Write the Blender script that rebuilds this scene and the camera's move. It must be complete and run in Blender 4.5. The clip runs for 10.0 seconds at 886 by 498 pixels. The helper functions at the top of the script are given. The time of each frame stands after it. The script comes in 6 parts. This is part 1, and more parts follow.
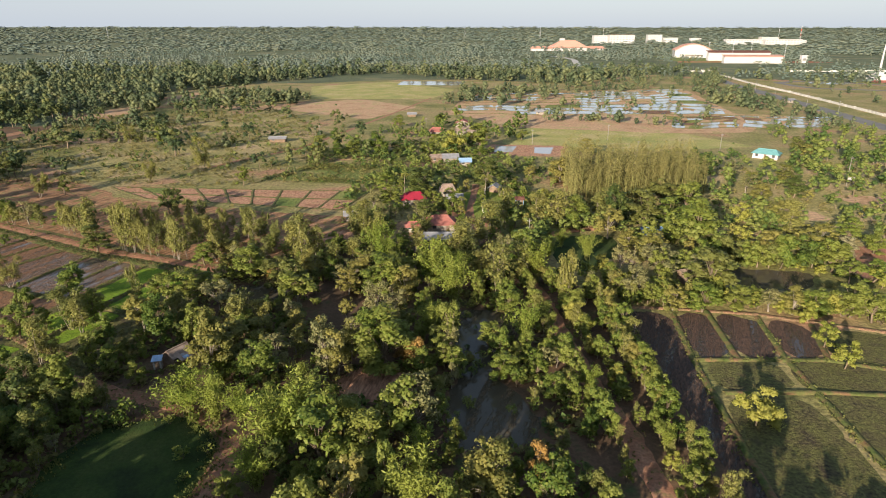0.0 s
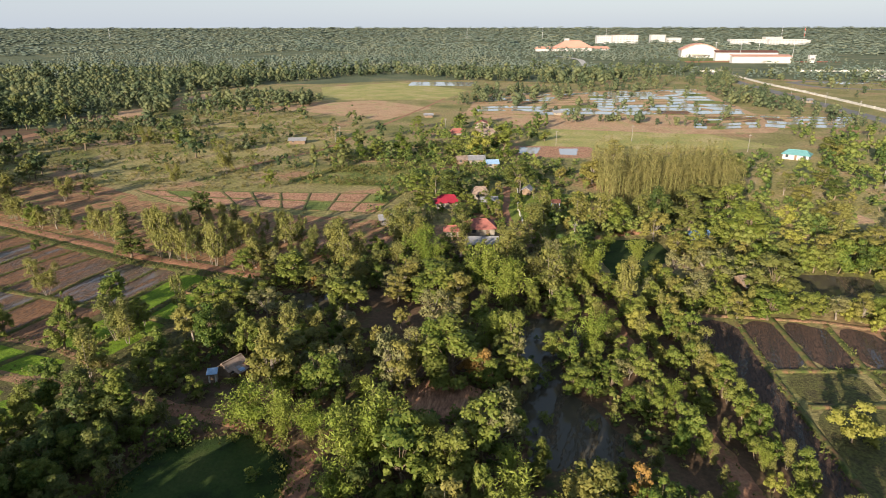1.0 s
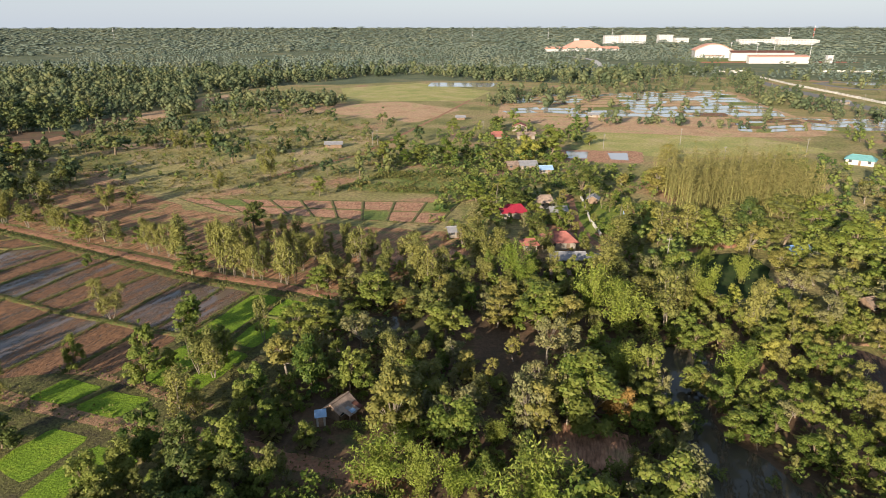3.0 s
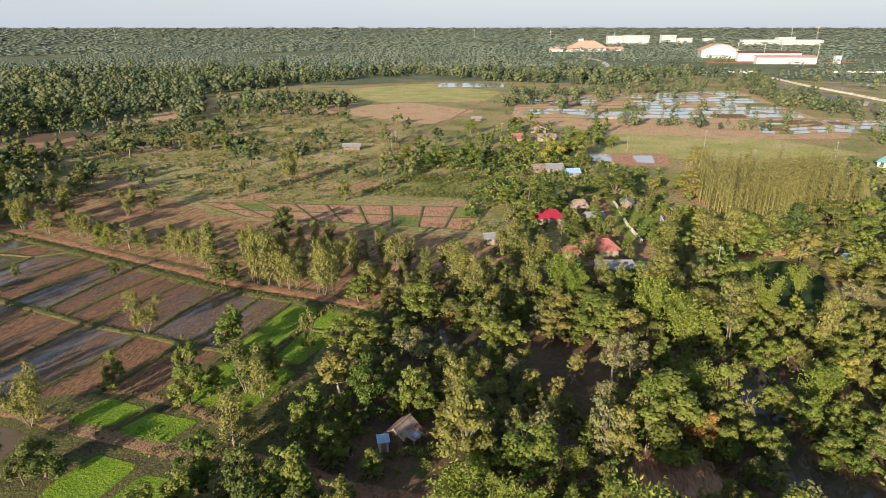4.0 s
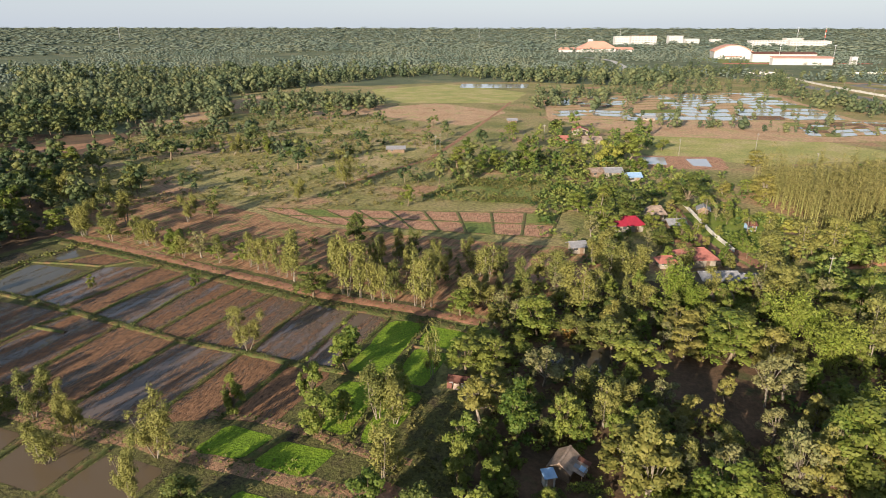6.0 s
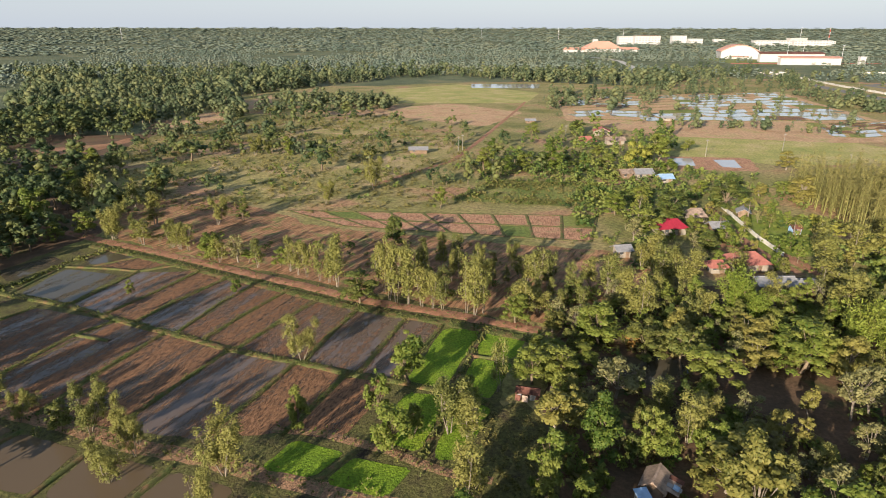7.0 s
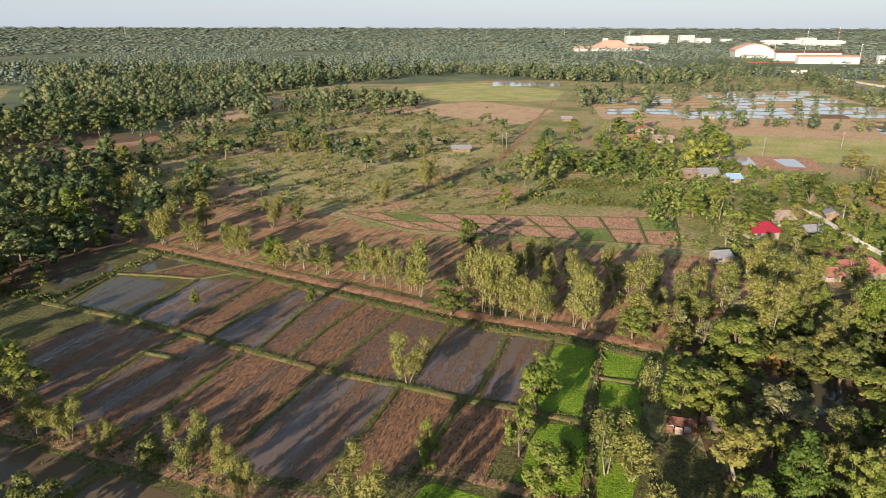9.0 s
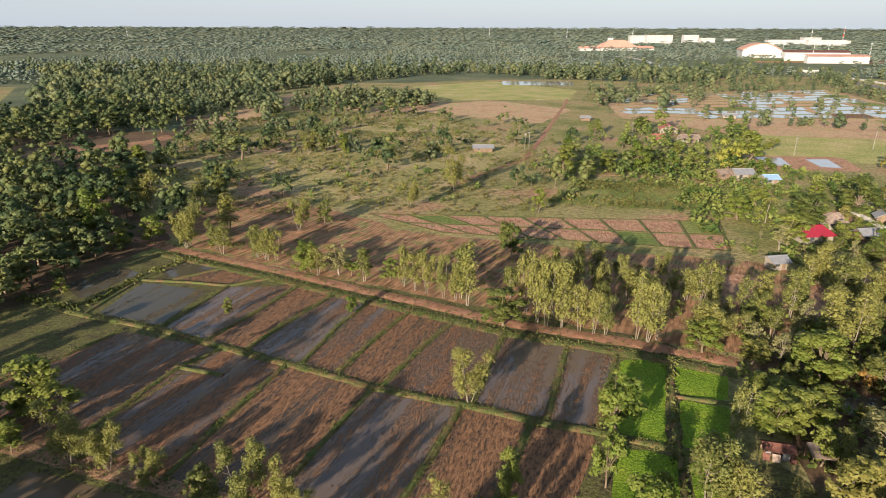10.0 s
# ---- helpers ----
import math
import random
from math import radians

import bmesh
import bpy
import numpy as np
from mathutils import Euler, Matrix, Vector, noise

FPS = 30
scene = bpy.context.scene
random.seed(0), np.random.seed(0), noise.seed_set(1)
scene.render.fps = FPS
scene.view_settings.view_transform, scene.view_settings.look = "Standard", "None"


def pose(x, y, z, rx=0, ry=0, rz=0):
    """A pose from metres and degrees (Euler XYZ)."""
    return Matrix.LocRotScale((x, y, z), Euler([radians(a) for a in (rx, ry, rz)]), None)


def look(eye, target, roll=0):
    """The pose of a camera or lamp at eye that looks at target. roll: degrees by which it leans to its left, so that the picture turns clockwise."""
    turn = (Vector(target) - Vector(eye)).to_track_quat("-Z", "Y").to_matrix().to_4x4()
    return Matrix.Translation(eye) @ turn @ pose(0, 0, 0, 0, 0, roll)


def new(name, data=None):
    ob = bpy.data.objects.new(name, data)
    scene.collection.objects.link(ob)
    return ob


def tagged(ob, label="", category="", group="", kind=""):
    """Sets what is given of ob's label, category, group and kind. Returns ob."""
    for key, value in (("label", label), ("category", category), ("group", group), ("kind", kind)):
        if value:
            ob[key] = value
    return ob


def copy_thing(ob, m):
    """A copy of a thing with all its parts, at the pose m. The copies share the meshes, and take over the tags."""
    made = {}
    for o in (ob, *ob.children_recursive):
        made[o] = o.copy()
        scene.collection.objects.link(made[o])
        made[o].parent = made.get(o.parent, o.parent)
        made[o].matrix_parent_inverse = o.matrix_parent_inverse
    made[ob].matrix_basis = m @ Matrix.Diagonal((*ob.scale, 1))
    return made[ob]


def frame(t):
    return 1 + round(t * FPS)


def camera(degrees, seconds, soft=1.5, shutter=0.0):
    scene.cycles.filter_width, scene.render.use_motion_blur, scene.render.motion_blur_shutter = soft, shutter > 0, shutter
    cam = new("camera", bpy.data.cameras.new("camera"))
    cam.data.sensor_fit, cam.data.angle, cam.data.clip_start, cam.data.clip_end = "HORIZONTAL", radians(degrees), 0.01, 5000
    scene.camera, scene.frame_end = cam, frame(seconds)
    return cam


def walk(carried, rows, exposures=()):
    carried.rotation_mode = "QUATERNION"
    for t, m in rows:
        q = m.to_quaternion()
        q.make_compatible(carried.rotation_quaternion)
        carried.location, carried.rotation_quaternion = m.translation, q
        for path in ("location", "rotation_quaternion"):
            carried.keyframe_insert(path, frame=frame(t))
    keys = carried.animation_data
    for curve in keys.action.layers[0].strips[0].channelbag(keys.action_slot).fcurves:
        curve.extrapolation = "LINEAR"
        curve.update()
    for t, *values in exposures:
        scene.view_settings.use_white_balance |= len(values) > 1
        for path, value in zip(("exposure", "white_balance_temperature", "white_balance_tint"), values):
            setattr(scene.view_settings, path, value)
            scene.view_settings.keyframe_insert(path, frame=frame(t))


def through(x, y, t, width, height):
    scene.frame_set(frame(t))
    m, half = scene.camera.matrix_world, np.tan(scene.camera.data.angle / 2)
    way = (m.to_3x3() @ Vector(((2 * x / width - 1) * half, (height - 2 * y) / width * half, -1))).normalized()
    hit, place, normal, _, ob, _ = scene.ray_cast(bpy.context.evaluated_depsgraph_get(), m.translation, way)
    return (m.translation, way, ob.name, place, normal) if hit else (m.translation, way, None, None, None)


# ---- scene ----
cam = camera(72.1, 10.0, 1.0)
# seconds, place, degrees of turn to the left, pitch and roll
PATH = [
    (0.0, -0.50, -1.28, 54.60, 0.013, -20.161, 0.04),
    (0.5, -6.15, 0.80, 54.37, 0.007, -20.135, -0.02),
    (1.0, -11.44, 3.18, 54.20, 0.008, -20.115, -0.07),
    (1.5, -16.53, 5.73, 54.15, 0.033, -20.103, -0.13),
    (2.0, -21.57, 8.59, 54.07, 0.029, -20.094, -0.09),
    (2.5, -26.44, 11.73, 54.01, 0.037, -20.117, -0.06),
    (4.0, -40.77, 20.75, 53.85, -0.019, -20.104, -0.01),
    (4.5, -45.88, 22.87, 53.81, -0.047, -20.099, 0.03),
    (5.0, -51.17, 24.78, 53.75, -0.064, -20.092, 0.06),
    (5.5, -56.61, 26.27, 53.68, -0.076, -20.084, 0.08),
    (7.0, -72.31, 31.70, 53.17, -0.084, -20.062, 0.07),
    (7.5, -77.17, 34.28, 52.65, -0.066, -20.057, 0.06),
    (8.0, -81.82, 37.06, 51.82, -0.060, -20.043, 0.08),
    (8.5, -86.29, 40.04, 50.80, -0.046, -20.036, 0.06),
    (9.0, -90.83, 43.42, 50.13, -0.051, -20.039, 0.12),
    (9.5, -95.30, 46.92, 49.26, -0.069, -20.039, 0.15),
    (10.0, -99.70, 50.62, 48.61, -0.055, -20.042, 0.18),
]
walk(cam, [(t, pose(x, y, z, 90 + pitch, 0, turn) @ pose(0, 0, 0, 0, 0, roll)) for t, x, y, z, turn, pitch, roll in PATH],
     exposures=[(0.0, 1.05), (10.0, 1.05)])

# ---- light: low warm sun behind the camera's left shoulder, hazy sky ----
SUN_UP, SUN_TURN = 14.5, 210.0
world = bpy.data.worlds.new("sky")
scene.world = world
world.use_nodes = True
wn = world.node_tree.nodes
sky = wn.new("ShaderNodeTexSky")
sky.sky_type, sky.sun_disc = "NISHITA", False
sky.sun_elevation, sky.sun_rotation = radians(SUN_UP), radians(SUN_TURN)
sky.air_density, sky.dust_density, sky.ozone_density = 1.0, 0.8, 1.5
up, split, band = wn.new("ShaderNodeTexCoord"), wn.new("ShaderNodeSeparateXYZ"), wn.new("ShaderNodeValToRGB")
haze = wn.new("ShaderNodeMix")
haze.data_type, haze.inputs[7].default_value = "RGBA", (3.42, 3.84, 4.5, 1)
band.color_ramp.elements[0].position, band.color_ramp.elements[0].color = 0.0, (0.85, 0.85, 0.85, 1)
band.color_ramp.elements[1].position, band.color_ramp.elements[1].color = 0.42, (0.2, 0.2, 0.2, 1)
wl = world.node_tree.links
wl.new(up.outputs["Generated"], split.inputs[0])
wl.new(split.outputs[2], band.inputs[0])
wl.new(band.outputs[0], haze.inputs[0])
wl.new(sky.outputs[0], haze.inputs[6])
wl.new(haze.outputs[2], wn["Background"].inputs[0])
wn["Background"].inputs[1].default_value = 0.086
sun = new("sun", bpy.data.lights.new("sun", "SUN"))
sun.data.energy, sun.data.angle, sun.data.color = 5.6, radians(0.6), (1.0, 0.85, 0.685)
a, e = radians(SUN_TURN), radians(SUN_UP)
to_sun = Vector((math.sin(a) * math.cos(e), math.cos(a) * math.cos(e), math.sin(e)))
sun.matrix_world = look((0, 0, 200), Vector((0, 0, 200)) - to_sun)


# ---- materials ----
def mat(name, rough=0.9):
    m = bpy.data.materials.new(name)
    m.use_nodes = True
    p = m.node_tree.nodes["Principled BSDF"]
    p.inputs["Roughness"].default_value = rough
    p.inputs["Specular IOR Level"].default_value = 0.25
    return m, m.node_tree.nodes, m.node_tree.links, p


def noise_of(m, scale, detail=4, rough=0.6, stretch=None):
    n, l = m.node_tree.nodes, m.node_tree.links
    g = n.new("ShaderNodeNewGeometry")
    t = n.new("ShaderNodeTexNoise")
    t.inputs["Scale"].default_value, t.inputs["Detail"].default_value, t.inputs["Roughness"].default_value = scale, detail, rough
    if stretch:
        turn, k = n.new("ShaderNodeMapping"), n.new("ShaderNodeMapping")
        turn.inputs["Rotation"].default_value, k.inputs["Scale"].default_value = (0, 0, radians(stretch[0])), stretch[1:]
        l.new(g.outputs["Position"], turn.inputs[0])
        l.new(turn.outputs[0], k.inputs[0])
        l.new(k.outputs[0], t.inputs["Vector"])
    else:
        l.new(g.outputs["Position"], t.inputs["Vector"])
    return t.outputs["Fac"]


def ramp_of(m, fac, stops):
    n, l = m.node_tree.nodes, m.node_tree.links
    r = n.new("ShaderNodeValToRGB")
    while len(r.color_ramp.elements) < len(stops):
        r.color_ramp.elements.new(0.5)
    for el, (at, c) in zip(r.color_ramp.elements, stops):
        el.position, el.color = at, (*c, 1)
    l.new(fac, r.inputs[0])
    return r.outputs[0]


def mix_of(m, fac, a, b, kind="MIX"):
    n, l = m.node_tree.nodes, m.node_tree.links
    x = n.new("ShaderNodeMix")
    x.data_type, x.blend_type = "RGBA", kind
    if isinstance(fac, float):
        x.inputs[0].default_value = fac
    else:
        l.new(fac, x.inputs[0])
    for k, v in ((6, a), (7, b)):
        if isinstance(v, tuple):
            x.inputs[k].default_value = (*v, 1)
        else:
            l.new(v, x.inputs[k])
    return x.outputs[2]


def bump_of(m, p, height, strength, distance):
    n, l = m.node_tree.nodes, m.node_tree.links
    b = n.new("ShaderNodeBump")
    b.inputs["Strength"].default_value, b.inputs["Distance"].default_value = strength, distance
    l.new(height, b.inputs["Height"])
    l.new(b.outputs[0], p.inputs["Normal"])


def surface(name, stops, coarse, fine, rough=0.92, bump=0.3, stretch=None, speck=0.35, dist=0.15):
    """A matt surface: colours by a coarse noise, darkened and lightened by a fine one, with relief."""
    m, n, l, p = mat(name, rough)
    c = ramp_of(m, noise_of(m, coarse, 5, 0.62), stops)
    f = noise_of(m, fine, 5, 0.65, stretch)
    g = ramp_of(m, f, [(0.3, (1 - speck,) * 3), (0.7, (1 + speck * 0.6,) * 3)])
    l.new(mix_of(m, 1.0, c, g, "MULTIPLY"), p.inputs["Base Color"])
    bump_of(m, p, f, bump, dist)
    return m


def leaf(name, dark, light, dry=(0.2, 0.17, 0.05), through=0.3, zone=0.12, spread=0.5, vary=0.35, patch=1.0):
    """Foliage: a tone of its own for each plant, each leaf a little different, some light passing through."""
    m, n, l, p = mat(name, 0.6)
    dark, light = [(1.09 * c[0], c[1], 1.14 * c[2]) for c in (dark, light)]
    p.inputs["Specular IOR Level"].default_value = 0.2
    ob, ge = n.new("ShaderNodeObjectInfo"), n.new("ShaderNodeNewGeometry")
    zn = noise_of(m, zone, 2, 0.5)
    z = n.new("ShaderNodeMath"); z.operation = "MULTIPLY_ADD"; z.inputs[1].default_value, z.inputs[2].default_value = patch, 0.5 - 0.5 * patch
    l.new(zn, z.inputs[0])
    q = n.new("ShaderNodeMath"); q.operation = "MULTIPLY_ADD"; q.inputs[1].default_value = spread
    l.new(ob.outputs["Random"], q.inputs[0]); l.new(z.outputs[0], q.inputs[2])
    q2 = n.new("ShaderNodeMath"); q2.operation = "MULTIPLY_ADD"; q2.inputs[1].default_value = vary
    l.new(ge.outputs["Random Per Island"], q2.inputs[0]); l.new(q.outputs[0], q2.inputs[2])
    fine = n.new("ShaderNodeMath"); fine.operation = "MULTIPLY_ADD"; fine.inputs[1].default_value = 0.55
    l.new(noise_of(m, 1.9, 3, 0.75), fine.inputs[0]); l.new(q2.outputs[0], fine.inputs[2])
    base = n.new("ShaderNodeMath"); base.operation = "SUBTRACT"; base.inputs[1].default_value = 0.275
    l.new(fine.outputs[0], base.inputs[0])
    c = ramp_of(m, base.outputs[0], [(0.5, dark), (0.9, light), (1.0, tuple(0.75 * x + 0.25 * y for x, y in zip(light, dry)))])
    l.new(c, p.inputs["Base Color"])
    tr = n.new("ShaderNodeBsdfTranslucent")
    l.new(c, tr.inputs["Color"])
    mx = n.new("ShaderNodeMixShader")
    mx.inputs[0].default_value = through
    l.new(p.outputs[0], mx.inputs[1]); l.new(tr.outputs[0], mx.inputs[2])
    l.new(mx.outputs[0], n["Material Output"].inputs["Surface"])
    return m


def water(name, silt, mud, wet=0.0, clods=2.6, gloss=0.34):
    """Shallow muddy water with mud banks showing through. wet: share of open water."""
    m, n, l, p = mat(name, 0.08)
    f = noise_of(m, 0.34, 6, 0.64, (22, 1.0, 0.07, 1.0))
    g = noise_of(m, clods, 4, 0.7, (22, 1.0, 0.32, 1.0))
    k = n.new("ShaderNodeMath"); k.operation = "MULTIPLY_ADD"; k.inputs[1].default_value = 0.5
    l.new(g, k.inputs[0]); l.new(f, k.inputs[2])
    w = ramp_of(m, k.outputs[0], [(0.64 + wet, (0, 0, 0)), (0.8 + wet, (1, 1, 1))])
    # Low spots darkened: the clods' small shadows are painted into the mud colour.
    mud_shaded = ramp_of(m, g, [(0.34, tuple(0.22 * v for v in mud)), (0.5, mud), (0.68, tuple(1.45 * v for v in mud))])
    l.new(mix_of(m, w, silt, mud_shaded), p.inputs["Base Color"])
    l.new(ramp_of(m, w, [(0.2, (0.07,) * 3), (0.7, (0.85,) * 3)]), p.inputs["Roughness"])
    p.inputs["Specular IOR Level"].default_value = gloss
    h = n.new("ShaderNodeMath"); h.operation = "MULTIPLY"
    l.new(w, h.inputs[0]); l.new(g, h.inputs[1])
    bump_of(m, p, h.outputs[0], 0.9, 0.35)
    return m


def plain(name, colour, rough=0.8, metal=0.0, wear=0.25, scale=1.2):
    m, n, l, p = mat(name, rough)
    p.inputs["Metallic"].default_value = metal
    f = noise_of(m, scale, 6, 0.65)
    l.new(mix_of(m, 1.0, colour, ramp_of(m, f, [(0.35, (1 - wear,) * 3), (0.65, (1 + 0.3 * wear,) * 3)]), "MULTIPLY"), p.inputs["Base Color"])
    return m


DRY, GREEN, SOIL = (0.31, 0.25, 0.11), (0.21, 0.2, 0.063), (0.36, 0.21, 0.12)
M_ground = surface("dry_grassland", [(0.36, SOIL), (0.44, DRY), (0.58, GREEN), (0.72, (0.11, 0.125, 0.04))], 0.035, 0.8, speck=0.6, bump=0.9, dist=0.4)
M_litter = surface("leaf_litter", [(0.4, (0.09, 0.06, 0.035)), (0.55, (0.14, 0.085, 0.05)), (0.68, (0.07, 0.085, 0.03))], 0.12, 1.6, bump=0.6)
M_red = surface("red_laterite", [(0.32, (0.2, 0.16, 0.07)), (0.42, (0.27, 0.13, 0.075)), (0.58, (0.36, 0.19, 0.115)), (0.7, (0.19, 0.17, 0.065))], 0.35, 2.5, bump=0.5)
M_plough = surface("ploughed_soil", [(0.33, (0.2, 0.18, 0.07)), (0.42, (0.25, 0.125, 0.07)), (0.58, (0.35, 0.19, 0.11)), (0.7, (0.27, 0.2, 0.095))], 0.1, 2.0, stretch=(22, 1.0, 0.25, 1.0), bump=0.9, speck=0.5, dist=0.25)
M_dryso = surface("dry_pale_soil", [(0.35, (0.37, 0.23, 0.125)), (0.52, (0.48, 0.31, 0.185)), (0.66, (0.35, 0.3, 0.125))], 0.09, 0.8, bump=0.7, speck=0.5)
M_rice = surface("young_rice", [(0.3, (0.095, 0.165, 0.011)), (0.52, (0.155, 0.245, 0.016)), (0.72, (0.235, 0.29, 0.028))], 0.22, 2.6, bump=1.0, speck=0.5, dist=0.25)
M_pasture = surface("green_pasture", [(0.33, (0.27, 0.235, 0.085)), (0.46, (0.19, 0.215, 0.055)), (0.66, (0.12, 0.16, 0.036))], 0.07, 1.1, bump=0.9, speck=0.5, dist=0.3)
M_meadow = surface("yellow_green_meadow", [(0.35, (0.45, 0.36, 0.17)), (0.5, (0.35, 0.325, 0.108)), (0.68, (0.26, 0.28, 0.08))], 0.06, 1.0, bump=0.9, speck=0.5, dist=0.3)
M_drygrass = surface("dry_meadow", [(0.35, (0.44, 0.32, 0.18)), (0.5, (0.33, 0.28, 0.11)), (0.68, (0.22, 0.21, 0.072))], 0.05, 0.9, bump=0.9, speck=0.6, dist=0.4)
M_furrow = surface("furrowed_orange_soil", [(0.32, (0.16, 0.15, 0.05)), (0.42, (0.25, 0.135, 0.065)), (0.53, (0.36, 0.195, 0.105)), (0.62, (0.22, 0.195, 0.07))], 0.22, 1.5, stretch=(28, 1.0, 0.12, 1.0), bump=1.0, speck=0.75, dist=0.35)
M_grass = surface("bright_lawn_grass", [(0.35, (0.12, 0.165, 0.024)), (0.5, (0.165, 0.215, 0.03)), (0.68, (0.21, 0.23, 0.05))], 0.16, 2.2, bump=0.9, speck=0.45)
M_under = surface("green_woodland_floor", [(0.35, (0.07, 0.09, 0.045)), (0.52, (0.115, 0.135, 0.068)), (0.66, (0.18, 0.17, 0.085))], 0.02, 0.5, bump=0.8, speck=0.5, dist=0.5)
# Lush grass, darkened further so that the clearing's shade lies in its colour.
M_lush_shade = surface("shaded_lush_grass", [(0.35, (0.016, 0.028, 0.007)), (0.5, (0.03, 0.055, 0.009)), (0.68, (0.055, 0.07, 0.017))], 0.14, 2.0, bump=0.8)
M_bund = surface("grassy_bund", [(0.38, (0.17, 0.1, 0.05)), (0.5, (0.105, 0.105, 0.035)), (0.65, (0.07, 0.095, 0.022))], 0.5, 2.2, bump=0.7)
M_wet = water("flooded_mud", (0.115, 0.083, 0.064), (0.185, 0.09, 0.042), 0.02, gloss=0.36)
M_wetter = water("flooded_field", (0.13, 0.097, 0.078), (0.17, 0.085, 0.04), 0.085, gloss=0.42)
M_mud = water("clodded_mud", (0.07, 0.052, 0.038), (0.2, 0.102, 0.05), -0.03)
M_pond = water("pond_water", (0.075, 0.065, 0.045), (0.13, 0.09, 0.05), 0.16, gloss=0.2)
M_pool = water("silty_pool", (0.12, 0.088, 0.055), (0.15, 0.1, 0.06), 0.4, gloss=0.14)
M_dark = water("dark_wet_mud", (0.05, 0.04, 0.034), (0.085, 0.05, 0.033), -0.02)
M_bank = surface("grassy_earth_bank", [(0.32, (0.1, 0.105, 0.035)), (0.41, (0.22, 0.17, 0.08)), (0.5, (0.33, 0.185, 0.11)), (0.6, (0.26, 0.16, 0.09)), (0.7, (0.1, 0.105, 0.035))], 0.8, 3.5, bump=0.9, speck=0.6, dist=0.25)
M_redsoil = surface("turned_red_soil", [(0.36, (0.3, 0.155, 0.09)), (0.52, (0.45, 0.245, 0.15)), (0.68, (0.32, 0.22, 0.115))], 0.3, 2.4, stretch=(10, 1.0, 0.2, 1.0), bump=0.9, speck=0.6, dist=0.25)
M_weedy = surface("damp_weedy_plot", [(0.3, (0.05, 0.036, 0.026)), (0.42, (0.1, 0.088, 0.035)), (0.56, (0.12, 0.118, 0.036)), (0.7, (0.07, 0.058, 0.03))], 0.25, 2.0, bump=0.9, speck=0.65, dist=0.3)
M_far_water = water("far_flooded_field", (0.36, 0.33, 0.31), (0.28, 0.2, 0.14), 0.3, 0.5, 0.8)
M_bark = surface("pale_bark", [(0.35, (0.14, 0.115, 0.085)), (0.6, (0.26, 0.225, 0.18))], 1.2, 6.0, bump=0.3)
M_bark_dark = surface("brown_bark", [(0.35, (0.12, 0.09, 0.06)), (0.6, (0.2, 0.155, 0.105))], 1.2, 6.0, bump=0.5)
M_culm = surface("bamboo_culm", [(0.35, (0.16, 0.17, 0.05)), (0.6, (0.25, 0.24, 0.08))], 0.8, 4.0, bump=0.2)
L_euca = leaf("eucalyptus_leaf", (0.088, 0.112, 0.028), (0.19, 0.208, 0.05))
L_broad = leaf("broad_leaf", (0.045, 0.088, 0.013), (0.14, 0.188, 0.03))
L_dark = leaf("dark_leaf", (0.04, 0.072, 0.016), (0.1, 0.13, 0.028))
L_bamboo = leaf("bamboo_leaf", (0.09, 0.145, 0.016), (0.185, 0.25, 0.034))
L_teak = leaf("teak_leaf", (0.115, 0.16, 0.02), (0.235, 0.265, 0.042))
L_rusty = leaf("rusty_leaf", (0.16, 0.12, 0.025), (0.3, 0.19, 0.05))
L_lime = leaf("lime_leaf", (0.125, 0.165, 0.022), (0.25, 0.27, 0.048))
L_olive = leaf("olive_leaf", (0.095, 0.115, 0.024), (0.2, 0.2, 0.046))
L_grey = leaf("grey_green_leaf", (0.085, 0.108, 0.035), (0.2, 0.21, 0.078))
L_silver = leaf("silver_leaf", (0.12, 0.135, 0.065), (0.23, 0.235, 0.12))
L_bund = leaf("bund_grass_leaf", (0.07, 0.098, 0.022), (0.15, 0.165, 0.042), zone=0.08, spread=0.0)
L_scrub = leaf("scrub_leaf", (0.11, 0.12, 0.03), (0.22, 0.205, 0.065), zone=0.06, spread=0.0)
L_wood = leaf("woodland_leaf", (0.042, 0.074, 0.027), (0.13, 0.165, 0.05), zone=0.09, spread=0.15, vary=0.25, patch=2.2)
# Greyer, bluer green: a little distance haze is put into the leaf colour.
L_mid_haze = leaf("hazy_woodland_leaf", (0.068, 0.104, 0.047), (0.166, 0.206, 0.086), zone=0.07, spread=0.2, vary=0.1, patch=2.2, through=0.4)
L_orchard = leaf("orchard_leaf", (0.056, 0.102, 0.022), (0.165, 0.215, 0.045), zone=0.11, spread=0.15, patch=2.2)
# Pale bluish green: the air's haze over far canopy is painted into it.
L_far_haze = leaf("hazy_far_canopy_leaf", (0.102, 0.15, 0.104), (0.16, 0.21, 0.142), zone=0.008, spread=0.35, vary=0.08, patch=2.2)
L_grove = leaf("plantation_leaf", (0.145, 0.15, 0.045), (0.245, 0.235, 0.072), spread=0.1)


